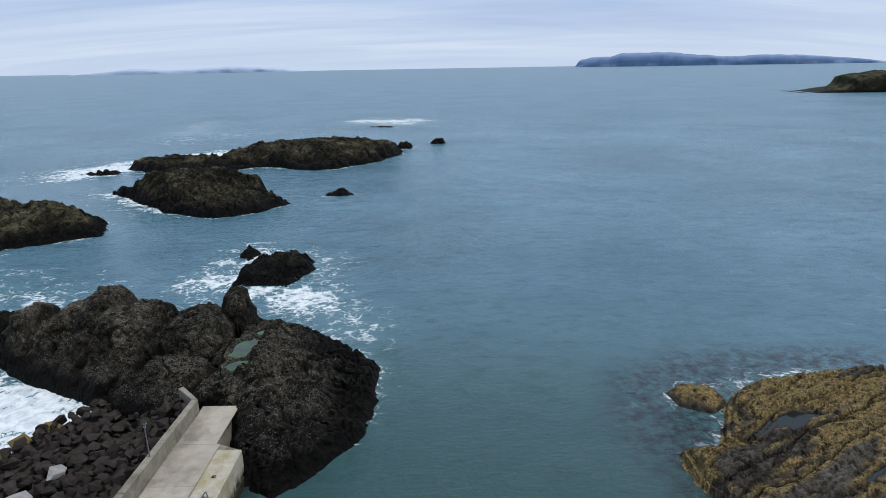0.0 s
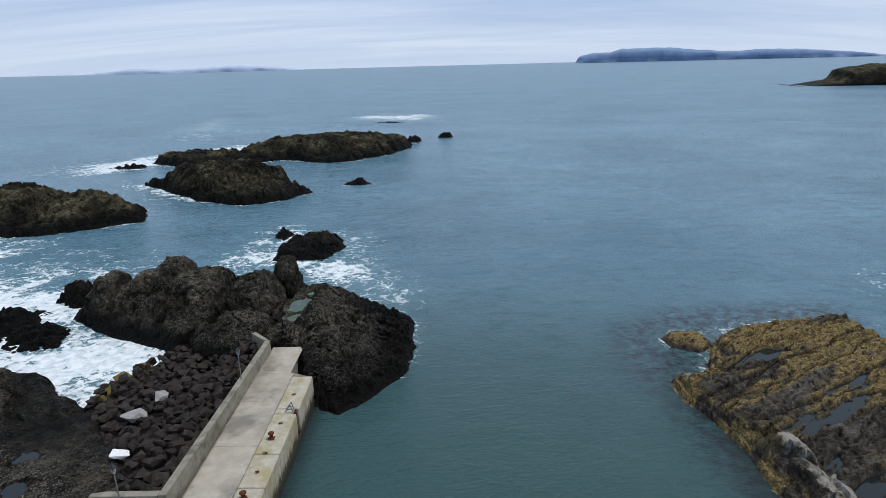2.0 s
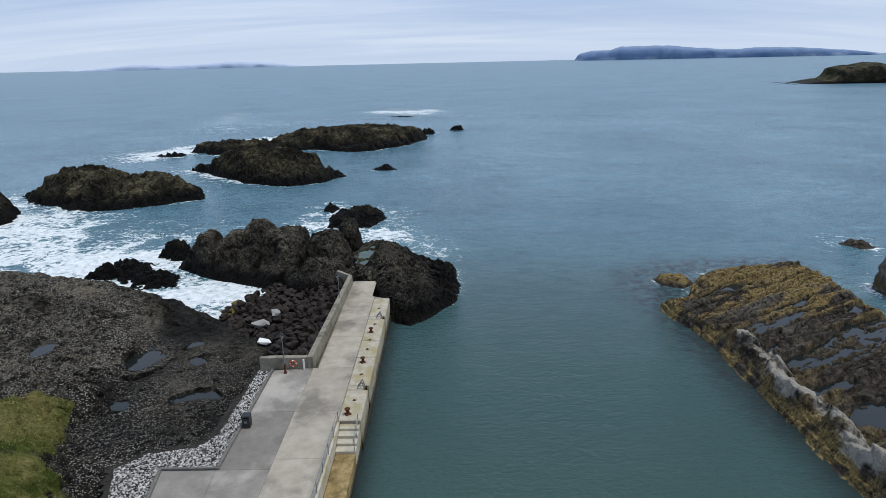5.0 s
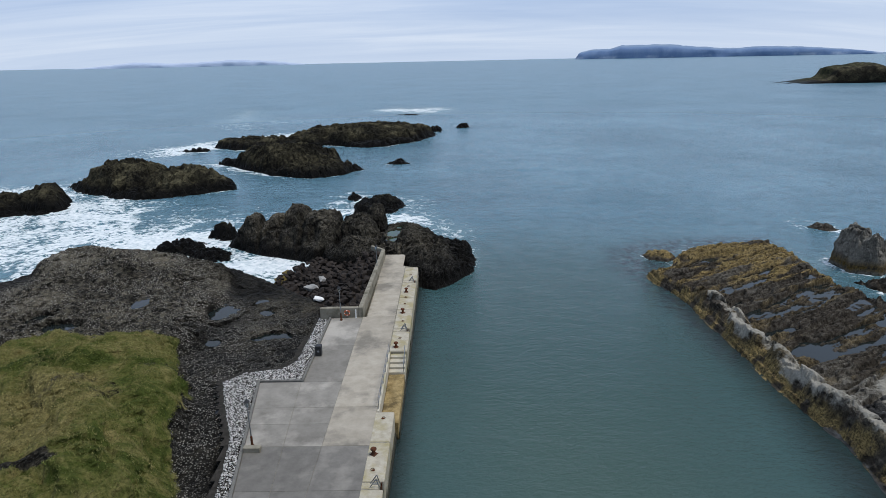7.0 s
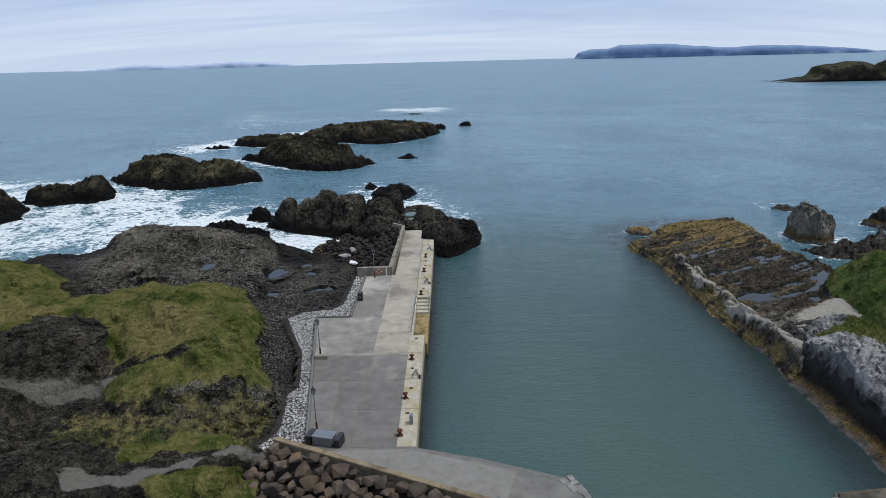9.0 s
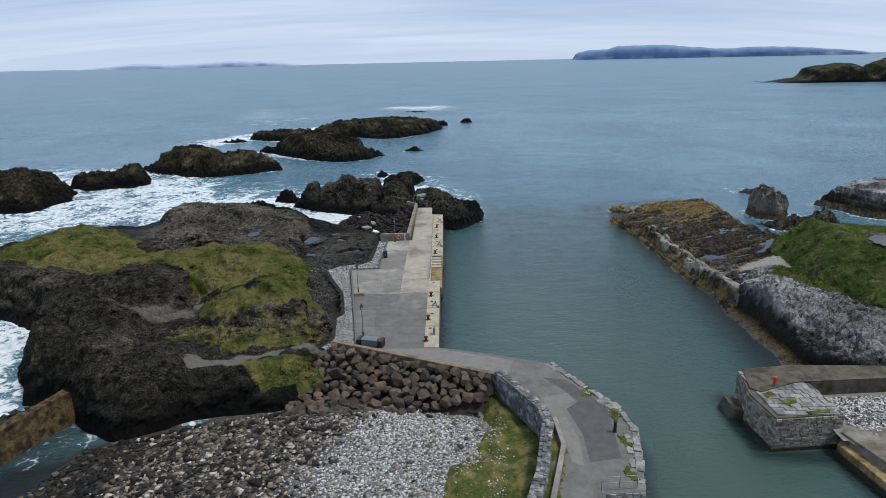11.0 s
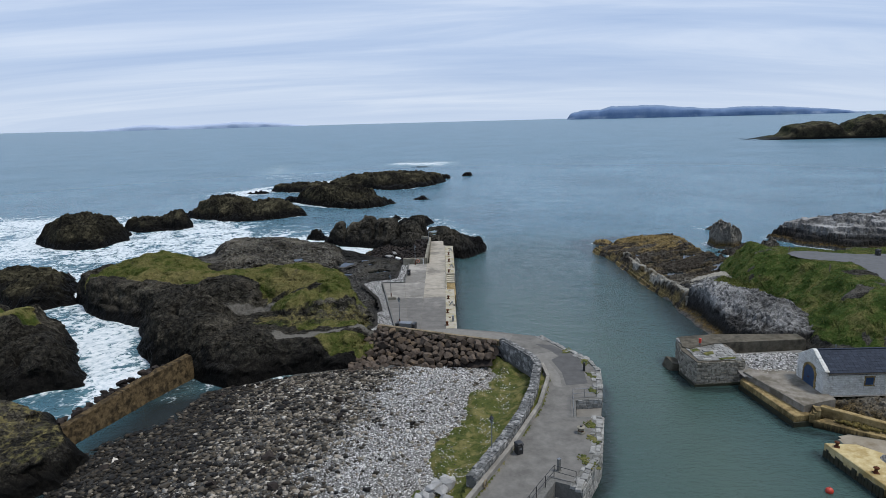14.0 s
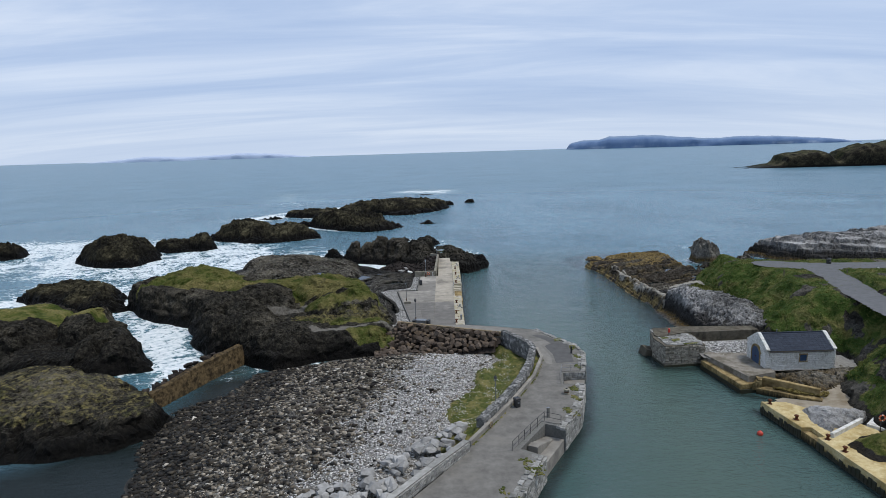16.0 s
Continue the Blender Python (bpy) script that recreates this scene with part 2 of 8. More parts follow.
STRATA = rock_material("strata", (0.009, 0.008, 0.0066), (0.048, 0.040, 0.031), (0.24, 0.225, 0.19), 0.56, ochre=(0.27, 0.198, 0.084), ochre_z=None, tide_z=(-0.8, -0.1), tide=(0.008, 0.007, 0.005))
HILL_TURF = rock_material("hill_turf", (0.006, 0.0056, 0.005), (0.022, 0.02, 0.016), (0.14, 0.13, 0.11), 0.55, tide_z=(-2, -1), turf=((0.36, (0.020, 0.042, 0.008)), (0.48, (0.055, 0.086, 0.019)), (0.64, (0.125, 0.138, 0.042))))
CONCRETE = plain_material("concrete", (0.29, 0.258, 0.205), (0.42, 0.378, 0.31), 0.7, 0.85, 0.01, stain=(0.15, 0.137, 0.115), stain_scale=0.24, stain_at=0.57, random_mix=0.18)
CONCRETE_PALE = plain_material("pale_concrete", (0.36, 0.325, 0.25), (0.50, 0.46, 0.37), 1.5, 0.85, 0.01, stain=(0.27, 0.235, 0.085), stain_scale=0.35)
CONCRETE_WALL = plain_material("wall_concrete", (0.16, 0.145, 0.11), (0.27, 0.25, 0.20), 1.4, 0.9, 0.02, stain=(0.09, 0.085, 0.06), stain_scale=0.5)
CONCRETE_GREY = plain_material("grey_concrete", (0.16, 0.148, 0.128), (0.28, 0.262, 0.23), 0.6, 0.85, 0.01, stain=(0.42, 0.39, 0.34), stain_scale=0.20, stain_at=0.57, random_mix=0.25)
ASPHALT = plain_material("worn_asphalt", (0.105, 0.099, 0.089), (0.185, 0.176, 0.158), 0.8, 0.9, 0.01, stain=(0.18, 0.168, 0.147), stain_scale=0.25, stain_at=0.6)
WET_CONCRETE = plain_material("wet_concrete", (0.12, 0.112, 0.10), (0.20, 0.188, 0.168), 0.7, 0.75, 0.01, stain=(0.29, 0.27, 0.235), stain_scale=0.22, stain_at=0.63, random_mix=0.25)
PARAPET = plain_material("tan_parapet", (0.15, 0.112, 0.065), (0.27, 0.215, 0.14), 1.4, 0.9, 0.02, stain=(0.07, 0.055, 0.035), stain_scale=0.5)
YARD = plain_material("yard_gravel", (0.13, 0.125, 0.112), (0.26, 0.25, 0.23), 3.0, 0.9, 0.05)
PIER_STONE = plain_material("pier_stone", (0.19, 0.168, 0.130), (0.48, 0.44, 0.365), 1.6, 0.9, 0.05, random_mix=0.75)
PIER_WALL = plain_material("old_pier_wall", (0.055, 0.046, 0.032), (0.14, 0.125, 0.095), 1.2, 0.9, 0.04, stain=(0.03, 0.027, 0.02), stain_scale=0.5)
BEACH = plain_material("shingle_bed", (0.012, 0.011, 0.009), (0.045, 0.04, 0.034), 2.5, 0.9, 0.1)
BOULDER = plain_material("armour_stone", (0.016, 0.013, 0.0115), (0.055, 0.044, 0.037), 2.2, 0.85, 0.05, random_mix=0.7)
SLATE = plain_material("slate", (0.026, 0.033, 0.048), (0.048, 0.058, 0.080), 4.0, 0.8, 0.01, random_mix=0.4)
WHITEWASH = plain_material("whitewashed_stone", (0.48, 0.468, 0.43), (0.70, 0.69, 0.65), 2.0, 0.9, 0.05, stain=(0.40, 0.385, 0.335), stain_scale=0.8)
MASONRY = plain_material("masonry_stone", (0.22, 0.215, 0.195), (0.42, 0.41, 0.38), 1.8, 0.9, 0.05, random_mix=0.6)
MORTAR = plain_material("mortar", (0.10, 0.098, 0.088), (0.17, 0.165, 0.15), 3.0, 0.95, 0.03)
ROAD = plain_material("road_tarmac", (0.095, 0.097, 0.10), (0.135, 0.137, 0.14), 1.0, 0.9, 0.01)


# ---- geometry tools ----
def hashed(ix, iy, seed):
    h = (ix.astype(np.int64) * 374761393 + iy.astype(np.int64) * 668265263 + seed * 1442695041) & 0xFFFFFFFF
    h = ((h ^ (h >> 13)) * 1274126177) & 0xFFFFFFFF
    return ((h ^ (h >> 16)) & 0xFFFFFF) / float(0xFFFFFF)


def value_noise(x, y, seed):
    ix, iy = np.floor(x), np.floor(y)
    fx, fy = x - ix, y - iy
    fx, fy = fx * fx * (3 - 2 * fx), fy * fy * (3 - 2 * fy)
    a, b = hashed(ix, iy, seed), hashed(ix + 1, iy, seed)
    c, d = hashed(ix, iy + 1, seed), hashed(ix + 1, iy + 1, seed)
    return (a + (b - a) * fx) * (1 - fy) + (c + (d - c) * fx) * fy - 0.5


def fbm(x, y, size, octaves=4, seed=0, gain=0.5):
    total, amp = 0, 1.0
    for o in range(octaves):
        total = total + amp * value_noise(x / size + 17.3 * o, y / size - 9.1 * o, seed + o)
        size, amp = size / 2.07, amp * gain
    return total


def cells(x, y, size, seed=0, jitter=0.9):
    """Cell pattern: distance to the nearest cell centre, to the border, and a random number for each cell."""
    ix, iy = np.floor(x / size), np.floor(y / size)
    best = np.full(x.shape, 1e9); second = best.copy(); rnd = np.zeros(x.shape)
    for dx in (-1, 0, 1):
        for dy in (-1, 0, 1):
            jx, jy = ix + dx, iy + dy
            px = (jx + 0.5 + jitter * (hashed(jx, jy, seed) - 0.5)) * size
            py = (jy + 0.5 + jitter * (hashed(jx, jy, seed + 7) - 0.5)) * size
            d = np.hypot(x - px, y - py)
            near = d < best
            second = np.where(near, best, np.minimum(second, d))
            rnd = np.where(near, hashed(jx, jy, seed + 13), rnd)
            best = np.where(near, d, best)
    return best, second - best, rnd


def inside_distance(x, y, poly):
    """Distance to the outline of poly, positive inside."""
    p = np.asarray(poly, float)
    best = np.full(x.shape, 1e9)
    odd = np.zeros(x.shape, bool)
    for (ax, ay), (bx, by) in zip(p, np.roll(p, -1, 0)):
        ex, ey = bx - ax, by - ay
        t = np.clip(((x - ax) * ex + (y - ay) * ey) / (ex * ex + ey * ey + 1e-9), 0, 1)
        best = np.minimum(best, np.hypot(x - ax - t * ex, y - ay - t * ey))
        cross = (ay > y) != (by > y)
        odd ^= cross & (x < ex * (y - ay) / (ey if ey else 1e-9) + ax)
    return np.where(odd, best, -best)


def smooth(a, b, v):
    t = np.clip((v - a) / (b - a), 0, 1)
    return t * t * (3 - 2 * t)


def bumps(x, y, rows, dome=False):
    """Soft mounds: centre x, y, radii, turn in degrees, height. Domes meet in clefts, mounds add up."""
    h = np.zeros(x.shape)
    for cx, cy, rx, ry, rot, amp in rows:
        c, s = math.cos(radians(rot)), math.sin(radians(rot))
        u, v = ((x - cx) * c + (y - cy) * s) / rx, (-(x - cx) * s + (y - cy) * c) / ry
        if dome and amp > 0:
            h = np.maximum(h, amp * np.sqrt(np.clip(1 - (np.hypot(u, v) / 1.22) ** 2.3, 0, 1)))
        else:
            h = h + amp * np.exp(-(u * u + v * v) ** 1.3)
    return h


def weather(x, y, z, hard, seed, size, amp):
    """Rock broken into blocks at three sizes, with fissures between them."""
    wx, wy = x + size * 0.9 * fbm(x, y, size * 4, 3, seed + 1), y + size * 0.9 * fbm(x, y, size * 4, 3, seed + 2)
    dz = 0
    for k, (sc, am) in enumerate(((2.3, 1.5), (1.0, 1.15), (0.45, 0.7))):
        n, b, r = cells(wx + 13 * k, wy, size * sc, seed + 3 + k)
        dz = dz + amp * am * ((r - 0.5) * smooth(0, 0.16 * size * sc, b) - 0.5 * smooth(0.14 * size * sc, 0, b))
    f = np.abs(fbm(x, y, size * 6, 3, seed + 9))
    dz = dz - 1.5 * amp * smooth(0.045, 0.0, f) + 0.9 * amp * fbm(x, y, size * 0.5, 2, seed + 10)
    return z + hard * smooth(-0.6, 0.9, z) * dz


def softmin(a, b, k):
    return -np.logaddexp(-a / k, -b / k) * k


def sheet(name, x, y, z, keep=None, attrs=None, mat=None, parent=None, soft=True):
    """A mesh from a grid of heights."""
    ny, nx = x.shape
    idx = np.arange(nx * ny).reshape(ny, nx)
    quads = np.stack([idx[:-1, :-1], idx[:-1, 1:], idx[1:, 1:], idx[1:, :-1]], -1).reshape(-1, 4)
    if keep is not None:
        k = keep.ravel()
        quads = quads[k[quads].any(1)]
    used = np.unique(quads)
    remap = np.zeros(nx * ny, np.int64); remap[used] = np.arange(len(used))
    quads = remap[quads]
    co = np.stack([x.ravel(), y.ravel(), z.ravel()], -1)[used]
    me = bpy.data.meshes.new(name)
    me.vertices.add(len(co)); me.vertices.foreach_set("co", co.ravel())
    me.loops.add(quads.size); me.loops.foreach_set("vertex_index", quads.ravel().astype(np.int32))
    me.polygons.add(len(quads)); me.polygons.foreach_set("loop_start", np.arange(0, quads.size, 4, dtype=np.int32))
    me.update(calc_edges=True)
    me.polygons.foreach_set("use_smooth", np.full(len(quads), soft))
    for key, values in (attrs or {}).items():
        a = me.attributes.new(key, "FLOAT", "POINT")
        a.data.foreach_set("value", values.ravel()[used].astype(np.float32))
    if mat:
        me.materials.append(mat)
    ob = new(name, me)
    ob.parent = parent
    return ob


def grid(x0, x1, y0, y1, cell):
    xs, ys = np.arange(x0, x1 + cell, cell), np.arange(y0, y1 + cell, cell)
    return np.meshgrid(xs, ys)


FOOTPRINTS = []
TURF_SPOTS = {}


def landform(name, poly, mounds, mat, cell=0.4, base=2.0, slope=2.5, rough=0.8, blocks=(1.4, 0.45), seed=1, wobble=2.0, floor=-1.0, grass=None, path=None, extra=None, foam=1.0, marks=None, ragged=0.8):
    """A rock mass: an outline at the water, steep sides and a top made of mounds, cut into blocks."""
    p = np.asarray(poly, float)
    x, y = grid(p[:, 0].min() - 3, p[:, 0].max() + 3, p[:, 1].min() - 3, p[:, 1].max() + 3, cell)
    wx = x + wobble * fbm(x, y, 7.0, 4, seed + 30)
    wy = y + wobble * fbm(x, y, 7.0, 4, seed + 40)
    d = inside_distance(wx, wy, p)
    top = base + bumps(wx, wy, mounds, True) + rough * fbm(x, y, 6.0, 5, seed, 0.55)
    side = d * slope * (1 + 0.9 * fbm(x, y, 4.0, 4, seed + 5)) + 0.25
    z = softmin(top, side, 0.35)
    g = grass(x, y, z) if grass is not None else np.zeros(x.shape)
    if extra is None:
        z = weather(x, y, z, 1 - np.clip(g * 1.3, 0, 1), seed + 3, *blocks)
    if extra is not None:
        z = extra(x, y, z, d)
    z = z + (1 - np.clip(g, 0, 1) * 0.6) * smooth(-0.3, 0.6, z) * 0.22 * fbm(x, y, 0.55, 2, seed + 53)
    steep = smooth(0.3, 1.5, z)
    x = x + steep * ragged * fbm(y, z * 1.5, 1.6, 3, seed + 51)
    y = y + steep * ragged * fbm(x, z * 1.5, 1.6, 3, seed + 52)
    attrs = {"grass": g, "path": path(x, y, z) if path is not None else np.zeros(x.shape)}
    for key, usual in (("bleach", 0.0), ("weed", 0.0), ("shell", 0.10), ("dry", 0.42)):
        attrs[key] = marks[key](x, y, z, d) if marks and key in marks else np.full(x.shape, usual)
    FOOTPRINTS.append((p, foam))
    if grass is not None:
        TURF_SPOTS[name] = (x, y, z, g)
    return sheet(name, x, y, z, z > floor, attrs, mat, None, False)


def part(name, bm, mat, parent, label=""):
    me = bpy.data.meshes.new(name)
    bm.to_mesh(me); bm.free()
    me.materials.append(mat)
    ob = new(name, me)
    ob.parent = parent
    if label:
        ob["label"] = label
    return ob


def empty(name, x=0.0, y=0.0, z=0.0, rot=0.0):
    ob = new(name)
    ob.matrix_world = pose(x, y, z, 0, 0, rot)
    return ob


def box_bm(x0, x1, y0, y1, z0, z1, bevel=0.0, bm=None):
    bm = bm or bmesh.new()
    vs = bmesh.ops.create_cube(bm, size=1.0)["verts"]
    bmesh.ops.scale(bm, vec=(x1 - x0, y1 - y0, z1 - z0), verts=vs)
    bmesh.ops.translate(bm, vec=((x0 + x1) / 2, (y0 + y1) / 2, (z0 + z1) / 2), verts=vs)
    if bevel:
        es = list({e for v in vs for e in v.link_edges})
        bmesh.ops.bevel(bm, geom=es, offset=bevel, segments=1, affect="EDGES")
    return bm


def tube_bm(a, b, r0, r1=None, seg=10, bm=None):
    bm = bm or bmesh.new()
    a, b = Vector(a), Vector(b)
    d = b - a
    m = Matrix.Translation((a + b) / 2) @ d.to_track_quat("Z", "Y").to_matrix().to_4x4()
    bmesh.ops.create_cone(bm, cap_ends=True, segments=seg, radius1=r0, radius2=r0 if r1 is None else r1, depth=d.length, matrix=m)
    return bm


def lathe_bm(profile, seg=14, bm=None):
    """A turned shape from radius, height pairs."""
    bm = bm or bmesh.new()
    rings = []
    for r, z in profile:
        rings.append([bm.verts.new((r * math.cos(2 * math.pi * i / seg), r * math.sin(2 * math.pi * i / seg), z)) for i in range(seg)])
    for lo, hi in zip(rings, rings[1:]):
        for i in range(seg):
            bm.faces.new((lo[i], lo[(i + 1) % seg], hi[(i + 1) % seg], hi[i]))
    bm.faces.new(rings[-1]); bm.faces.new(rings[0][::-1])
    return bm


def prism_bm(poly, z0, z1, bevel=0.0, bm=None):
    """A slab over an outline."""
    bm = bm or bmesh.new()
    lo = [bm.verts.new((x, y, z0)) for x, y in poly]
    hi = [bm.verts.new((x, y, z1)) for x, y in poly]
    n = len(poly)
    area = sum(poly[i][0] * poly[(i + 1) % n][1] - poly[(i + 1) % n][0] * poly[i][1] for i in range(n))
    top = bm.faces.new(hi); bm.faces.new(lo[::-1])
    for i in range(n):
        bm.faces.new((lo[i], lo[(i + 1) % n], hi[(i + 1) % n], hi[i]))
    if area < 0:
        bmesh.ops.reverse_faces(bm, faces=bm.faces)
    if bevel:
        bmesh.ops.bevel(bm, geom=list(top.edges), offset=bevel, segments=1, affect="EDGES")
    bmesh.ops.triangulate(bm, faces=[f for f in bm.faces if len(f.verts) > 4])
    return bm


def offset_line(line, d):
    """The line moved sideways by d to its left."""
    out = []
    for i, (x, y) in enumerate(line):
        ax, ay = line[max(i - 1, 0)]
        bx, by = line[min(i + 1, len(line) - 1)]
        ex, ey = bx - ax, by - ay
        k = math.hypot(ex, ey)
        out.append((x - ey / k * d, y + ex / k * d))
    return out


def settle(ob, x, y, z):
    """Puts the thing's origin at its base; its parts stay where they are."""
    m = Matrix.Translation((x, y, z))
    ob.matrix_basis = m
    for c in ob.children:
        c.matrix_parent_inverse = m.inverted()
    return ob


def hull_mesh(name, seed, mat, points=11, flat=1.0, box=0.55):
    """An angular stone about one metre across."""
    rng = random.Random(seed)
    bm = bmesh.new()
    for _ in range(points):
        v = Vector([rng.gauss(0, 1) for _ in range(3)]).normalized()
        m = max(abs(c) for c in v)
        v = v.lerp(v / m, box) * rng.uniform(0.42, 0.52)
        bm.verts.new((v.x, v.y, v.z * flat))
    bmesh.ops.convex_hull(bm, input=bm.verts)
    bmesh.ops.delete(bm, geom=[v for v in bm.verts if not v.link_faces], context="VERTS")
    bmesh.ops.recalc_face_normals(bm, faces=bm.faces)
    me = bpy.data.meshes.new(name)
    bm.to_mesh(me); bm.free()
    me.materials.append(mat)
    return me


def piece(name, mesh, parent, m):
    ob = new(name, mesh)
    ob.parent = parent
    ob.matrix_basis = m
    return ob


def placed(x, y, z, sx, sy, sz, rx=0.0, ry=0.0, rz=0.0):
    return pose(x, y, z, rx, ry, rz) @ Matrix.Diagonal((sx, sy, sz, 1))


def scattered(name, mesh_list, places, mat, parent=None):
    """Many small stones joined into one mesh: rows of x, y, z, size, flatness, turn."""
    parts_v, parts_f, base = [], [], 0
    shapes = []
    for me in mesh_list:
        co = np.array([v.co[:] for v in me.vertices])
        tri = np.array([p.vertices[:] for p in me.polygons if len(p.vertices) == 3])
        shapes.append((co, tri))
    for i, (x, y, z, s, fl, a) in enumerate(places):
        co, tri = shapes[i % len(shapes)]
        c, sn = math.cos(a), math.sin(a)
        p = np.stack([(co[:, 0] * c - co[:, 1] * sn) * s + x, (co[:, 0] * sn + co[:, 1] * c) * s + y, co[:, 2] * s * fl + z], -1)
        parts_v.append(p); parts_f.append(tri + base); base += len(co)
    co, tri = np.concatenate(parts_v), np.concatenate(parts_f)
    me = bpy.data.meshes.new(name)
    me.vertices.add(len(co)); me.vertices.foreach_set("co", co.ravel())
    me.loops.add(tri.size); me.loops.foreach_set("vertex_index", tri.ravel().astype(np.int32))
    me.polygons.add(len(tri)); me.polygons.foreach_set("loop_start", np.arange(0, tri.size, 3, dtype=np.int32))
    me.update(calc_edges=True)
    me.materials.append(mat)
    ob = new(name, me)
    ob.parent = parent
    return ob


def tiers(base, rows):
    """Terraces: outline, height and steepness of each, the highest one counts."""
    def top(x, y):
        h = np.full(x.shape, base)
        for poly, height_, steep in rows:
            d = inside_distance(x + 1.6 * fbm(x, y, 6, 3, 61), y + 1.6 * fbm(x, y, 6, 3, 67), poly)
            h = np.maximum(h, softmin(np.full(x.shape, height_), base + (d + 0.8) * steep, 0.5))
        return h
    return top


# ---- the sea rocks ----
def sea_rock(poly, mounds, base, slope, seed, label, mat=None, cell=0.45, rough=1.0, blocks=(1.6, 0.6), foam=1.0, wobble=2.5, marks=None):
    ob = landform("sea_rock", poly, mounds, mat or BASALT_SEA, cell, base, slope, 0.7 * rough, blocks, seed, wobble, foam=foam, marks=marks, ragged=0.4)
    return tagged(ob, label, "rock", "rocks in the sea")


sea_rock([(-106, 196), (-92, 190), (-82, 184), (-62, 199), (-46, 192), (-36, 192), (-26, 205), (-18, 226), (-20, 244), (-34, 244), (-64, 232), (-84, 214), (-104, 208)],
         [(-48, 216, 26, 13, 20, 5.2), (-92, 200, 16, 8, 5, 2.0)], 1.6, 1.6, 11, "long low black basalt reef in the open sea", cell=0.7, blocks=(2.4, 0.7))
sea_rock([(-89, 158), (-76, 144), (-66, 134), (-52, 129), (-44, 134), (-39, 143), (-50, 156), (-62, 168), (-78, 168)],
         [(-66, 151, 15, 9, 10, 5.6), (-53, 140, 9, 6, -20, 1.6)], 1.8, 1.5, 12, "dark basalt islet with an olive-green lichen crown", cell=0.5, blocks=(1.8, 0.7))
sea_rock([(-119, 124), (-110, 114), (-100, 107), (-92, 104), (-80, 108), (-70, 115), (-74, 126), (-88, 134), (-108, 134)],
         [(-101, 119, 9, 9, 0, 5.6), (-83, 117, 9, 7, 10, 4.2)], 1.8, 1.6, 13, "rounded black basalt islet with surf along its foot", cell=0.5, blocks=(1.8, 0.7))
sea_rock([(-127, 94), (-118, 89), (-109, 89), (-104, 96), (-108, 106), (-122, 104)],
         [(-110, 99, 5, 5, 0, 4.5), (-119, 96, 6, 5, 0, 2.6)], 1.0, 1.6, 14, "jagged black basalt rock washed by white surf", foam=2.0)
sea_rock([(-144, 75), (-134, 64), (-125, 62), (-117, 62), (-114, 74), (-121, 84), (-138, 86)],
         [(-129, 76, 9, 9, 0, 7.0), (-119, 71, 5, 6, 0, 1.6)], 1.6, 1.9, 15, "tall square-topped black basalt stack in surf", foam=2.0)
sea_rock([(-184, 84), (-171, 80), (-168, 86), (-171, 93), (-186, 96)], [(-179, 88, 8, 6, 0, 4.0)], 1.0, 1.6, 16, "black basalt rock awash in white surf", foam=2.0)
sea_rock([(-33, 151), (-29, 149.5), (-25, 152), (-27, 155.5), (-32, 155)], [(-29, 153, 3, 2, 0, 0.9)], 0.5, 0.9, 17, "small flat black rock barely above the water", foam=0.4, wobble=0.8)
sea_rock([(-8, 254), (-3, 252), (-1, 256), (-7, 259)], [(-4.5, 255.5, 3, 2.5, 0, 1.2)], 0.6, 0.9, 18, "small round black rock alone in the open sea", foam=0.3, wobble=0.8)
sea_rock([(-21, 240), (-16, 239), (-15, 246), (-20, 247)], [(-18, 243, 3, 2.5, 0, 1.5)], 0.6, 1.2, 19, "small black rock off the tip of the reef", foam=1.0, wobble=0.8)
sea_rock([(-117, 188), (-110, 186), (-103, 187), (-106, 193), (-114, 193)], [(-106, 190, 4, 3, 0, 1.5)], 0.5, 1.0, 20, "low black rock awash beside the reef", foam=2.0, wobble=1.2)
sea_rock([(-33.5, 86), (-25, 85.5), (-22.5, 93), (-25, 99), (-33, 100), (-35, 94)], [(-26, 94, 4, 4, 0, 1.5), (-31.5, 88, 3.5, 3, 0, 0.7)], 0.6, 0.9, 21, "low wave-washed brown-black rock in foam", foam=0.9, cell=0.3, blocks=(1.0, 0.4), wobble=1.4)
sea_rock([(-37.5, 101), (-34.5, 98), (-33.8, 102), (-36.5, 105)], [(-35.5, 101.5, 1.8, 2, 0, 0.9)], 0.4, 1.0, 22, "small black rock awash in foam", foam=0.8, wobble=0.6, cell=0.3)
sea_rock([(-67, 56), (-58, 53), (-50, 53), (-52, 60), (-58, 66), (-66, 66)], [(-63, 61, 4, 3.5, 0, 1.5), (-55, 57, 5, 3, -15, 0.9)], 0.15, 1.0, 23, "black rock washed over by white surf", foam=3.0, cell=0.3, blocks=(1.2, 0.5), wobble=1.5)
sea_rock([(-60, 69), (-56, 66), (-53, 67), (-54, 72), (-58, 73)], [(-56.5, 69.5, 3, 3, 0, 2.0)], 0.6, 1.3, 24, "small black rock beside the domed rocks", foam=2.0, cell=0.3, wobble=1.0)
sea_rock([(-42, 330), (-34, 324), (-28, 328), (-34, 334)], [], 0.25, 0.5, 25, "black rock tip breaking the swell", foam=0.5, wobble=1.0)

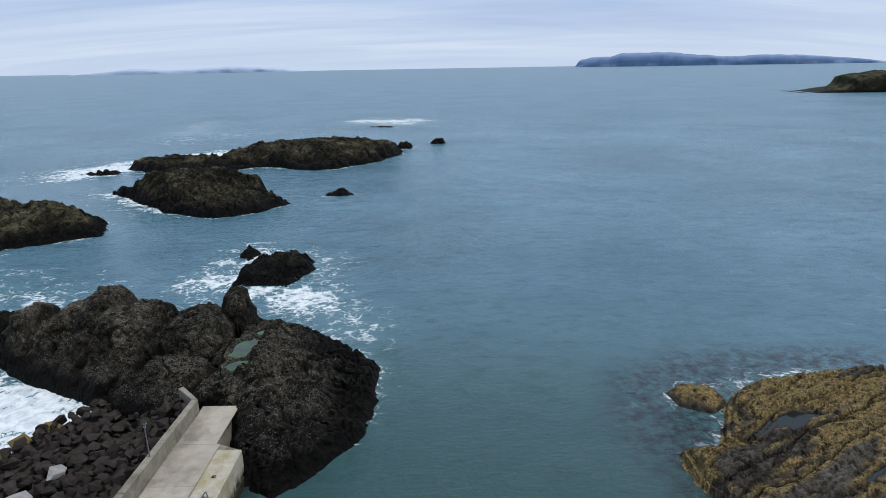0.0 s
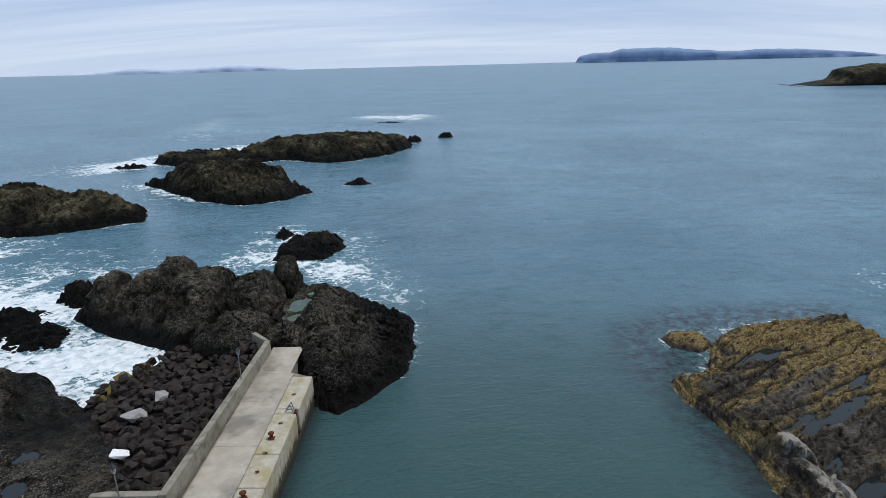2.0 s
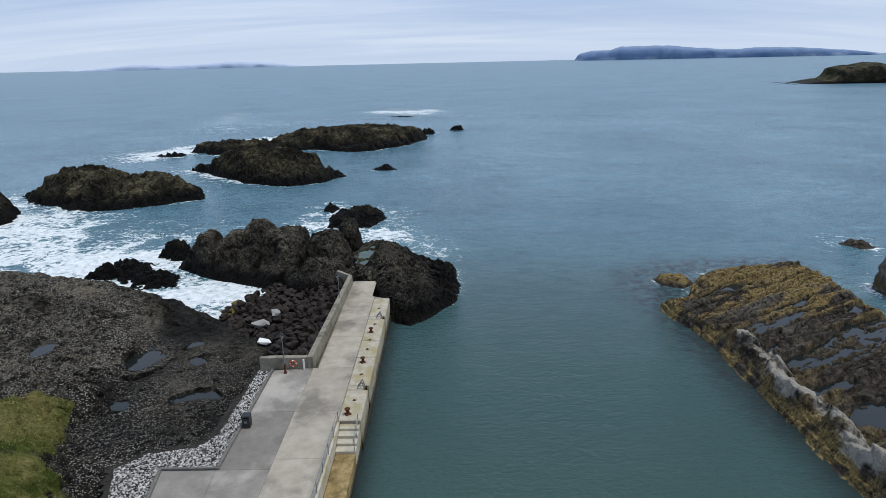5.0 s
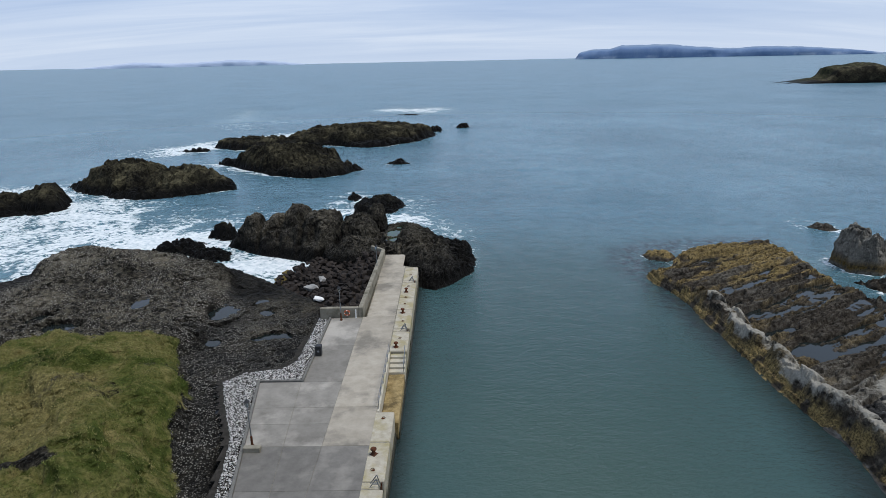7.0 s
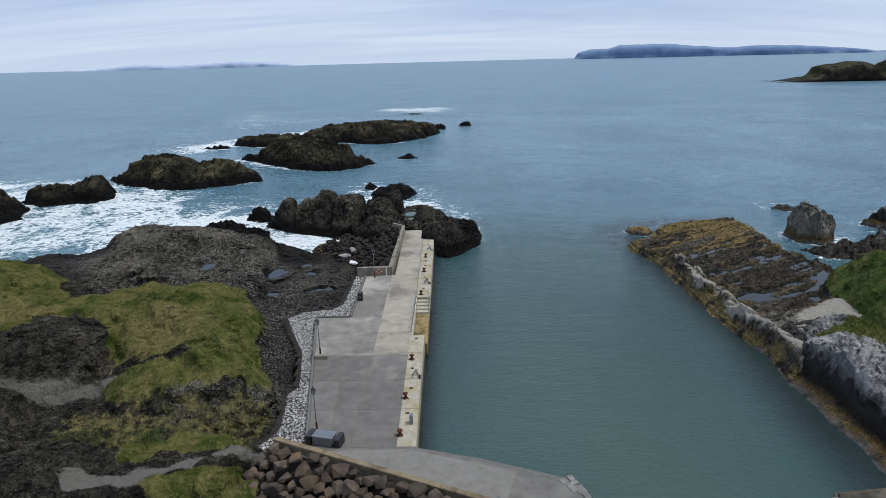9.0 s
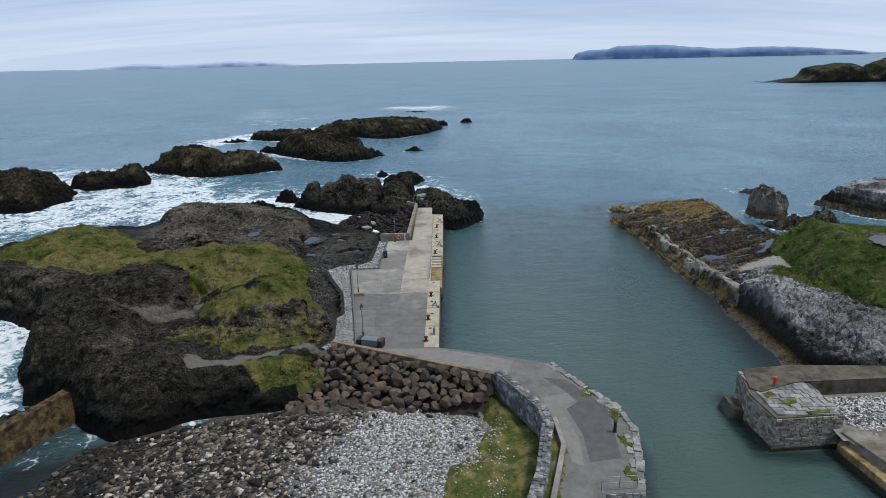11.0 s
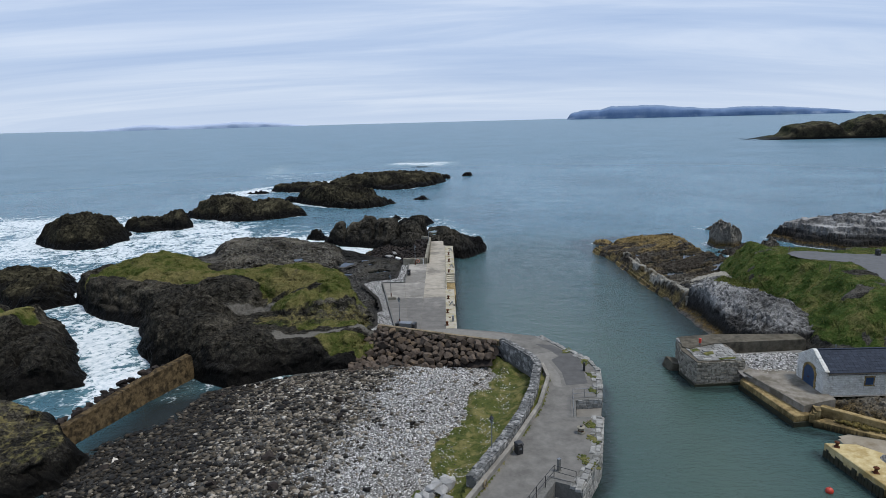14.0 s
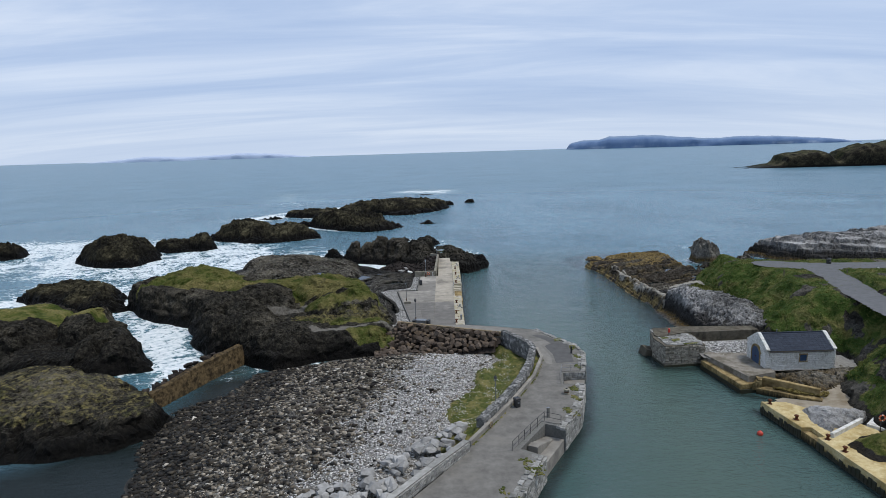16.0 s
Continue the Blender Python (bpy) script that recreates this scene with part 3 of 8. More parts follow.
# the domed rocks beyond the pier head
def dome_shape(x, y, z, d):
    cleft = smooth(0.9, 0.0, np.minimum.reduce([line_distance(x + 0.8 * fbm(x, y, 3, 3, 35), y, c) for c in DOME_CLEFTS]))
    z = z - cleft * np.minimum(1.6, np.maximum(z - 0.6, 0) * 0.5)
    z = np.where(x > -22, np.minimum(z, 0.35 + 0.42 * np.maximum(-7.8 - x, -2) + 1.5 * fbm(x, y, 4.2, 5, 37, 0.55)), z)
    z = np.where(y < 46, np.minimum(z, 0.4 + 0.5 * np.maximum(y - 38.0, -2)), z)
    z = weather(x, y, z, 1.0, 34, 0.9, 0.20 + 0.12 * smooth(-26, -20, x))
    z = np.where(z < 0.7, z + 0.5 * fbm(x, y, 2.2, 4, 38), z)
    for cx, cy, rx, ry in DOME_POOLS:
        r = np.hypot((x - cx) / rx, (y - cy) / ry) + 0.5 * fbm(x, y, 1.6, 3, 36)
        z = np.where(r < 1, DOME_POOL_Z - 0.15, np.where(r < 1.7, DOME_POOL_Z + 0.12 + (z - DOME_POOL_Z - 0.12) * smooth(1.0, 1.7, r), z))
    return z


def line_distance(x, y, line):
    best = np.full(x.shape, 1e9)
    for (ax, ay), (bx, by) in zip(line, line[1:]):
        t = np.clip(((x - ax) * (bx - ax) + (y - ay) * (by - ay)) / ((bx - ax) ** 2 + (by - ay) ** 2), 0, 1)
        best = np.minimum(best, np.hypot(x - ax - t * (bx - ax), y - ay - t * (by - ay)))
    return best


DOME_POOL_Z = 3.5
DOME_POOLS = [(-22.2, 57.6, 1.3, 2.4), (-21.8, 53.6, 1.1, 1.0), (-21.0, 61.2, 0.9, 0.8)]
DOME_CLEFTS = [[(-46.6, 56), (-46.9, 72)], [(-43.0, 55), (-43.0, 73)], [(-38.4, 54), (-38.6, 64), (-37, 73)], [(-31.6, 52), (-31.4, 62), (-33.2, 72)], [(-24.6, 48), (-24.4, 60), (-23.4, 70)], [(-16.2, 46), (-14.6, 56), (-13.6, 64)]]
tagged(landform("domed_rock", [(-53, 62), (-50, 59.5), (-42, 55.5), (-36, 52), (-31, 46), (-20.2, 45.5), (-17.8, 41.0), (-14.6, 38.4), (-10.8, 42.5), (-8.8, 46), (-8, 54), (-8.5, 59), (-12.5, 64.5), (-18.5, 69), (-26, 71), (-31, 75), (-35, 71), (-41, 73), (-50, 70)],
                [(-49.0, 63.5, 3.4, 4.4, 10, 5.2), (-44.9, 66.4, 2.4, 4.0, 0, 4.6), (-41.0, 65.6, 3.3, 5.0, 0, 6.3), (-35.0, 59.8, 4.8, 6.5, -25, 6.2), (-29.2, 62.5, 3.3, 5.2, 15, 5.2), (-26.2, 68.6, 2.3, 2.8, 0, 6.6), (-19.0, 56, 5.2, 9.5, 15, 3.9), (-12.5, 50.5, 4.0, 8.0, -10, 3.0), (-28, 52.5, 5, 4, 0, 3.2), (-15.5, 44.5, 3.4, 5, 0, 2.9), (-42, 59.5, 4, 3, 10, 3.4)],
                BASALT, 0.18, 0.8, 2.0, 0.35, (0.75, 0.20), 31, 1.3, foam=1.0, ragged=0.5, extra=dome_shape, marks={"shell": lambda x, y, z, d: 0.30 + 0 * x, "bleach": lambda x, y, z, d: 0.33 * smooth(3.4, 5.6, z) * smooth(-43, -37, x)}),
       "dark domed basalt outcrop beyond the pier head", "rock outcrop")

# ---- the headland ----
GRASS_TOP = [(-89, 7), (-82.6, 24), (-75.7, 21.6), (-68, 17), (-64.5, 7), (-63, 9.7), (-60.8, 17), (-53.6, 16), (-43, 15.6), (-37, 4.5), (-35.6, -2), (-33.4, -8), (-31.9, -12.6), (-33.5, -17.4), (-44, -17.8), (-46.5, -15.2), (-49.8, -10.4), (-48.6, -7.6), (-53.3, -1), (-59, 1.2), (-63.5, -2.8), (-72, 1.0)]
PATH_LINE = [(-29.5, -21), (-35, -23.8), (-38.5, -25.6), (-42.5, -25.6)]
head_top = tiers(2.2, [
    (GRASS_TOP, 6.6, 1.6),
    ([(-56, 5), (-45, 8), (-37.5, -1), (-33.4, -9), (-33.2, -16.4), (-40, -17.4), (-44.8, -11), (-47, -6)], 7.9, 1.2),
    ([(-93, 8), (-80, 24), (-68, 18), (-60, 10), (-52, 4), (-50, -10), (-58, -16), (-70, -6), (-88, 4)], 6.0, 2.6),
    ([(-72, 36), (-66, 47), (-52, 47), (-44, 34), (-40, 18), (-46, 8), (-70, 10)], 4.1, 0.9),
    ([(-70, -6), (-50, -4), (-37, -17), (-31, -21.5), (-33, -26), (-46, -30), (-58, -27), (-66, -20)], 4.4, 1.6),
])


HEATH = [(-50, -15.5), (-34.6, -16.0), (-31.8, -9), (-30.2, -17), (-30.0, -20.5), (-33, -22.4), (-40, -22.4), (-49, -22.8)]
LEDGE = [(-60, -10.5), (-52.5, -10.6), (-46.5, -9.4), (-44.2, -9.8), (-46.4, -13.2), (-52, -14.8), (-60, -16)]
BARE_DOME = [(-60.4, -3.4), (-62.6, 1.1), (-59, 2.6), (-54.3, 0.4), (-50.2, -5.3), (-50.6, -9.4), (-49, -12), (-56, -13.5), (-62, -8)]


def head_grass(x, y, z):
    wx, wy = x + 2 * fbm(x, y, 5, 4, 71), y + 2 * fbm(x, y, 5, 4, 72)
    g = smooth(-0.8, 1.0, inside_distance(wx, wy, GRASS_TOP)) * (1 - 0.45 * smooth(0.24, 0.36, fbm(x, y, 5, 4, 73)))
    g = np.maximum(g, 0.9 * smooth(-0.5, 1.0, inside_distance(wx, wy, [(-42.5, -19.8), (-36, -18.8), (-31.2, -18.6), (-29.6, -20.6), (-35, -22.5), (-40.4, -23.4)])))
    g = np.maximum(g, 0.9 * smooth(-0.5, 1.0, inside_distance(x, y, [(-38.2, -25.8), (-33.3, -23.4), (-29.6, -21.7), (-29.2, -24.6), (-31, -27.2), (-36, -28)])))
    g = g * (1 - 0.6 * smooth(-0.4, 1.2, inside_distance(wx, wy, HEATH)) * smooth(-19.0, -17.0, y))
    g = np.maximum(g, 0.485 * smooth(-1, 2.0, inside_distance(wx, wy, HEATH)))
    g = g * (1 - smooth(-0.6, 0.9, inside_distance(x + 1.2 * fbm(x, y, 3, 3, 75), y + 1.2 * fbm(x, y, 3, 3, 76), BARE_DOME)))
    g = g * (1 - 0.75 * smooth(-0.4, 0.9, inside_distance(wx, wy, LEDGE)))
    scar = np.hypot((wx + 42.2) / 3.2, (wy + 11.2) / 0.9)
    return g * (1 - 0.75 * smooth(1.2, 0.6, scar))


def head_dry(x, y, z, d):
    """Straw-coloured turf: worn crest, windward rim and the heath below it."""
    dry = 0.41 + 0.36 * smooth(-2, 2, inside_distance(x, y, [(-50, 0), (-44, 3), (-40.5, -2), (-40.5, -9), (-47, -11), (-49, -7)]))
    dry = np.maximum(dry, 0.72 * smooth(-2, 2, inside_distance(x, y, [(-90, 4), (-68, 6), (-60, 4.5), (-60, 1.5), (-66, -3), (-90, 0)])))
    dry = np.maximum(dry, 0.6 * smooth(-1.5, 1.5, inside_distance(x, y, [(-62, 18), (-42, 17), (-42, 13.6), (-62, 14.5)])))
    return np.maximum(dry, 0.80 * smooth(-1, 1.5, inside_distance(x, y, HEATH)) * smooth(-20.5, -18.5, y))


def head_path(x, y, z):
    return 0.66 * smooth(1.1, 0.3, line_distance(x, y, PATH_LINE) + 1.0 * fbm(x, y, 1.6, 3, 85)) + 0.35 * smooth(1.6, 0.4, line_distance(x, y, [(-42.5, -25.6), (-47, -23.5)])) + 0.55 * smooth(-0.3, 0.8, inside_distance(x, y, LEDGE) + 1.0 * fbm(x, y, 2.5, 3, 86))


HEAD_DOMES = [(-57.6, -5.2, 6.6, 6.6, 0, 7.4), (-63.5, -12.5, 4.6, 5.2, 20, 7.0), (-57.2, -14.8, 4.2, 4.6, 0, 7.6), (-62.0, -20.5, 4.0, 4.2, 0, 5.4), (-54.8, -22.4, 5.4, 4.4, -10, 6.2), (-47.5, -25.2, 6.2, 4.6, 0, 5.0), (-40.5, -27.6, 5.0, 2.6, 10, 3.6), (-62, 40, 9.5, 6.5, 0, 5.4), (-51, 36, 6.5, 7, 0, 4.6), (-70, 44, 6, 7, 0, 4.8)]


def head_shape(x, y, z, d):
    top = head_top(x, y) + 0.9 * fbm(x, y, 7, 5, 81, 0.5) + bumps(x, y, [
        (-62, -14, 5, 5, 0, -0.6), (-56, -20, 5, 4, 0, -0.6), (-80, 17, 7, 6, 0, 1.2), (-67, 10, 5, 4, 0, -1.0),
        (-62, 40, 9, 6, 0, 1.2), (-46, 7, 6, 4, 0, 0.8), (-38, -11, 6, 5, 0, 0.5), (-48, 30, 5, 8, 0, -0.5)])
    top = np.maximum(top, 0.6 + bumps(x + 0.8 * fbm(x, y, 4, 3, 83), y + 0.8 * fbm(x, y, 4, 3, 84), HEAD_DOMES, True))
    top = top - 0.13 * np.clip(y - 2, 0, 16) * smooth(-66, -60, x) * smooth(3.8, 5.6, top) * smooth(22, 16, y)
    shelf = smooth(-0.8, 1.2, inside_distance(x + fbm(x, y, 4, 3, 87), y + fbm(x, y, 4, 3, 88), LEDGE))
    top = top * (1 - shelf) + np.minimum(top, 4.9 + 0.25 * fbm(x, y, 2.5, 3, 89)) * shelf
    g = head_grass(x, y, z)
    r2 = cells(x, y, 0.6, 94)[2]
    flat = smooth(1.8, 0.7, line_distance(x, y, PATH_LINE))
    low = smooth(3.2, 2.4, top)
    top = weather(x, y, top, (1 - g) * (1 - 0.9 * flat) * (1 - 0.75 * low), 93, 1.0, 0.17) + g * (0.75 * fbm(x, y, 2.6, 5, 95, 0.62) + 0.16 * (r2 - 0.5) - 0.5 * smooth(0.05, 0.0, np.abs(fbm(x, y, 9, 3, 98))))
    for cx, cy, rx, ry, zp in ROCK_POOLS:
        r = np.hypot((x - cx) / rx, (y - cy) / ry) + 0.5 * fbm(x, y, 1.5, 3, 97)
        top = np.where(r < 1, np.minimum(top, zp - 0.12), np.where(r < 1.5, np.maximum(top, zp + 0.05), top))
    side = 0.2 + d * 2.6 * (1 + 0.8 * fbm(x, y, 4.5, 3, 96))
    return softmin(top, side, 0.45)


ROCK_POOLS = [(-41.5, 26.5, 1.6, 2.2, 2.2), (-32.8, 18.5, 2.4, 0.9, 2.2), (-35.6, 25.5, 1.0, 1.0, 2.2), (-37.5, 29.5, 0.8, 0.7, 2.2), (-39.3, 17.5, 1.0, 0.9, 2.2), (-52, 26.5, 0.9, 1.7, 3.6), (-58, 19, 2.4, 1.4, 3.5), (-62.5, 22, 2.0, 1.6, 3.4), (-33.3, 4.0, 0.8, 1.6, 2.2)]
HEADLAND = [(-93, 8), (-80, -3), (-71, -7.5), (-66.5, -19), (-62, -26), (-55, -28.5), (-48, -32.5), (-41, -30), (-32, -28.5), (-28.4, -23), (-28.6, -14), (-30.6, -2), (-31.8, 7), (-27.4, 8.4), (-27.2, 22), (-29, 30), (-36, 36), (-39.5, 40), (-45, 44.5), (-53, 46), (-60, 49.5), (-66, 54), (-72, 57), (-78, 49), (-80, 40), (-86, 40), (-96, 26)]
headland = landform("headland", HEADLAND, [], BASALT, 0.22, 2.2, 2.6, 0.8, (1.2, 0.3), 41, 1.5, grass=head_grass, path=head_path, extra=head_shape, foam=1.6,
                    marks={"shell": lambda x, y, z, d: np.clip(0.12 + 0.9 * smooth(-3, 3, inside_distance(x, y, [(-80, 34), (-70, 54), (-54, 47), (-43, 32), (-34, 10), (-31, -14), (-38, -18), (-39, 8), (-62, 14)])) + 0.35 * smooth(-2, 2, inside_distance(x, y, [(-43, 34), (-28, 22), (-28, 9), (-40, 9)])), 0, 1),
                           "dry": head_dry,
                           "bleach": lambda x, y, z, d: 0.41 * smooth(-3, 3, inside_distance(x, y, [(-78, 36), (-68, 50), (-54, 44), (-44, 30), (-42, 14), (-66, 14)]))})
tagged(headland, "basalt headland with olive grass on top and a footpath", "headland", kind="structure")

POOL_WATER, pn, pl, pb = material("still_water")
pb.inputs["Base Color"].default_value = (0.012, 0.016, 0.016, 1)
pb.inputs["Roughness"].default_value = 0.03
pb.inputs["IOR"].default_value = 1.33
bump(pn, pl, pb, noise_tex(pn, pl, position(pn, pl), 4.0, 3), 0.15, 0.02)
for cx, cy, rx, ry, zp in ROCK_POOLS:
    bm = bmesh.new()
    bmesh.ops.create_circle(bm, cap_ends=True, segments=28, radius=1.22, matrix=Matrix.Translation((cx, cy, zp)) @ Matrix.Diagonal((rx, ry, 1, 1)))
    tagged(part("rock_pool", bm, POOL_WATER, None), "still dark rock pool lying in the basalt shelf", "rock pool", "rock pools", "structure")

ALGAE_WATER, an_, al_, ab_ = material("algae_water")
al_.new(ramp(an_, al_, noise_tex(an_, al_, position(an_, al_), 1.1, 5, 0.65), (0.40, (0.012, 0.020, 0.010)), (0.58, (0.022, 0.060, 0.014))), ab_.inputs["Base Color"])
ab_.inputs["Roughness"].default_value = 0.05
for cx, cy, rx, ry in DOME_POOLS:
    bm = bmesh.new()
    bmesh.ops.create_circle(bm, cap_ends=True, segments=28, radius=1.3, matrix=Matrix.Translation((cx, cy, DOME_POOL_Z)) @ Matrix.Diagonal((rx, ry, 1, 1)))
    tagged(part("rock_pool", bm, ALGAE_WATER, None), "bright green algae pool in a hollow of the domed rock", "rock pool", "rock pools", "structure")

# stacks across the surf inlet
def stack_grass(poly, lift=0.0):
    return lambda x, y, z: 0.95 * smooth(-0.5, 2.5, inside_distance(x, y, poly) + 2.5 * fbm(x, y, 4, 3, 77))


tagged(landform("mossy_outcrop", [(-110, -8), (-100, -2), (-88, -4), (-80, -14), (-70, -27), (-67.5, -31), (-75, -34.5), (-92, -33), (-112, -36)],
                [(-82.5, -19, 5, 5, -35, 4.6), (-100, -20, 9, 12, 0, 4.2), (-76, -27, 6, 5, 0, 2.0)], BASALT, 0.28, 3.0, 1.4, 0.9, (1.2, 0.2), 51, 2.0, grass=stack_grass([(-104, -12), (-88, -10), (-80, -18), (-82, -23), (-92, -22), (-106, -26)]), foam=1.6),
       "basalt stack with a mossy green crown beside the surf inlet", "rock outcrop")
tagged(landform("basalt_outcrop", [(-84, -32), (-74, -38), (-66, -42), (-60.4, -46.5), (-56.6, -50), (-56.4, -54.5), (-60.5, -58), (-67, -60), (-76, -58.5), (-90, -60), (-96, -40)],
                [(-74, -48, 10, 8, -30, 3.2), (-62, -51.5, 5, 4, 0, 1.3), (-84, -48, 7, 8, 0, 1.0)], BASALT, 0.28, 2.4, 1.6, 1.0, (1.1, 0.24), 52, 1.8, foam=0.8, grass=lambda x, y, z: 0.44 * smooth(1.8, 3.4, z), marks={"dry": lambda x, y, z, d: 0.72 + 0 * x}),
       "brown-black basalt outcrop at the end of the old sea wall", "rock outcrop")
tagged(landform("black_reef", [(-124, 20), (-118, 32), (-106, 30), (-97, 16), (-92, 7), (-97, 3), (-110, 8)], [(-100, 14, 7, 7, 0, 2.4), (-113, 22, 8, 6, 0, 1.8)], BASALT_SEA, 0.45, 2.0, 1.4, 1.0, (1.4, 0.5), 53, 2.0, foam=1.8),
       "black basalt reef at the mouth of the surf inlet", "rock outcrop")

# ---- the east side: limestone spit, cliff and hill ----
def strata_shape(x, y, z, d):
    """Tilted beds that strike north-east, cut by joints, with a pale ridge along the harbour side."""
    wx, wy = x + 1.6 * fbm(x, y, 7, 3, 101), y + 1.6 * fbm(x, y, 7, 3, 102)
    v = 0.86 * wx + 0.5 * wy
    u = -0.5 * wx + 0.86 * wy
    bed = np.zeros(x.shape)
    for k, (w, am) in enumerate(((2.6, 0.78), (0.95, 0.42), (0.42, 0.16))):
        i = np.floor(u / w)
        saw = u / w - i
        bed = bed + am * (hashed(i, i * 0, 103 + k) - 0.35 + 0.55 * (1 - saw)) * smooth(0, 0.12, saw)
    joint = cells(v * 0.55, u, 1.2, 105)
    bed = 0.76 + bed + 0.36 * (joint[2] - 0.5) - 0.2 * smooth(0.12, 0, joint[1]) + 0.16 * fbm(x, y, 2.4, 5, 104, 0.6)
    bed = bed - 0.55 * smooth(0.02, 0.22, fbm(0.8 * u, 0.22 * v, 1.8, 3, 106)) * smooth(51, 47, y)
    bed = bed + 0.9 * smooth(15, 9, y) * (1 - smooth(0.1, 0.4, fbm(x, y, 9, 2, 109)))
    plate = smooth(-1.0, 1.0, inside_distance(wx, wy, [(25.5, 0), (28, 6), (36, 11), (40, 9), (36, 2)]))
    bed = bed * (1 - plate) + (2.7 + 0.12 * fbm(x, y, 3, 4, 110)) * plate
    crest = 22.9 + 1.9 * fbm(y, y * 0, 5, 3, 107) + 0.04 * (20 - y)
    side = (x - crest)
    hump = np.where(side > 0, smooth(3.2, 0.0, side), smooth(-3.4, -0.3, side))
    rid = (2.3 + 0.5 * smooth(14, -4, y)) * hump * smooth(38, 30, y)
    blocks_ = cells(x * 1.2, y * 0.8, 1.4, 108)
    rid = rid + hump * (1.15 * (blocks_[2] - 0.5) - 0.25 * smooth(0.15, 0, blocks_[1]))
    h = np.maximum(bed, rid)
    edge = 0.05 + np.where(d < 0.7, d * 1.2, 0.84 + (d - 0.7) * 3.0) * (1 + 0.5 * fbm(x, y, 3, 3, 111))
    k = np.floor(edge / 0.55)
    edge = 0.55 * (k + smooth(0.0, 0.4, edge / 0.55 - k))
    return softmin(h, edge, 0.1)


tagged(landform("rock_spit", [(24.4, 49.6), (22.6, 45.0), (24.0, 43.8), (18.6, 43.4), (18.4, 40), (19.8, 33), (21.0, 26), (21.3, 12), (21.8, 2), (22, -6), (40, -4), (45, 12), (46.5, 24), (44, 34), (43.5, 42), (44, 55.5), (37.4, 56), (29.6, 54.4), (26.5, 52.6)],
                [], STRATA, 0.16, 1.5, 2.0, 0.3, (0.8, 0.2), 61, 1.1, extra=strata_shape, foam=0.45, floor=-0.6, ragged=0.2,
                marks={"weed": lambda x, y, z, d: np.clip(smooth(1.2, 0.4, d + 1.2 * fbm(x, y, 4, 3, 118)) * smooth(2.4, 1.3, z) * smooth(-0.12, 0.06, fbm(x, y, 1.6, 4, 120)) + smooth(0.95, 1.25, z) * (0.35 + 0.65 * smooth(32, 40, y)) * smooth(0.0, 0.16, fbm(0.86 * y - 0.5 * x, 0.18 * x, 1.5, 3, 119) + 0.35 * smooth(38, 48, y)), 0, 1),
                       "bleach": lambda x, y, z, d: np.clip((0.45 + 0.9 * (fbm(x, y, 2.0, 4, 130) + 0.35)) * smooth(1.7, 0.6, np.abs(x - 23.2 - 1.9 * fbm(y, y * 0, 5, 3, 107) - 0.04 * (20 - y))) * smooth(36, 28, y) + 0.9 * smooth(-1.0, 1.0, inside_distance(x, y, [(25.5, 0), (28, 6), (36, 11), (40, 9), (36, 2)])), 0, 1)}), "layered ochre limestone spit with tide pools between its beds", "rock spit")


def cliff_shape(x, y, z, d):
    top = 2.6 + bumps(x, y, [(27, -9, 5.5, 7.5, 0, 2.7), (31, -17, 5.5, 6.5, 30, 2.6), (31.5, -26, 3.5, 4.5, 0, 0.6), (34, 2, 6, 6, 0, 0.8)])
    n1, b1, r1 = cells(x + 1.5 * fbm(x, y, 4, 3, 111), y + 1.5 * fbm(x, y, 4, 3, 112), 1.5, 113)
    top = top + 0.9 * fbm(x, y, 6, 4, 114, 0.45) + 0.4 * (r1 - 0.5) * smooth(0, 0.3, b1) - 0.25 * smooth(0.2, 0, b1)
    side = 0.1 + np.where(d < 1.4, d * 0.7, 0.98 + (d - 1.4) * 4.0) * (1 + 0.6 * fbm(x, y, 4, 3, 115))
    top = weather(x, y, top, 1.0, 117, 1.1, 0.22)
    return softmin(top, side, 0.4)


def terraced(step, amount):
    """Level beds: the slope is cut into ledges."""
    def shape(x, y, z, d):
        z = weather(x, y, z, 1.0, 171, 1.8, 0.3)
        w = z + 0.5 * fbm(x, y, 9, 3, 172)
        i = np.floor(w / step)
        ledge = step * (i + smooth(0.0, 0.3, w / step - i)) - 0.5 * fbm(x, y, 9, 3, 172)
        return np.where(z > 0.2, z + amount * (ledge - z), z)
    return shape


tagged(landform("limestone_cliff", [(21.6, 2), (21.9, -8), (22.0, -17), (21.3, -22), (24, -25), (28, -27), (34, -28), (38, -20), (38, -6), (34, 6), (27, 6)],
                [], LIMESTONE, 0.2, 3, 2, 0.8, (1.5, 0.5), 62, 1.2, extra=cliff_shape, floor=-0.6, ragged=0.35,
                grass=lambda x, y, z: 0.95 * smooth(-1, 0.8, inside_distance(x + fbm(x, y, 3, 3, 78), y + fbm(x, y, 3, 3, 79), [(25.5, -3), (33, -7), (40, -4), (40, 3), (33, 2), (30, 0.5)]))),
       "pale grey limestone cliff over a yellow-brown tidal ledge", "cliff")

HILL = [(33, 3), (36, 12), (40, 20), (46, 24), (60, 17), (90, 14), (120, 10), (120, -110), (44, -110), (30, -80), (27, -60), (31, -49), (34, -44), (38, -39.5), (39, -36), (35.5, -34), (33, -31), (31, -26), (33.5, -18), (35.5, -8)]


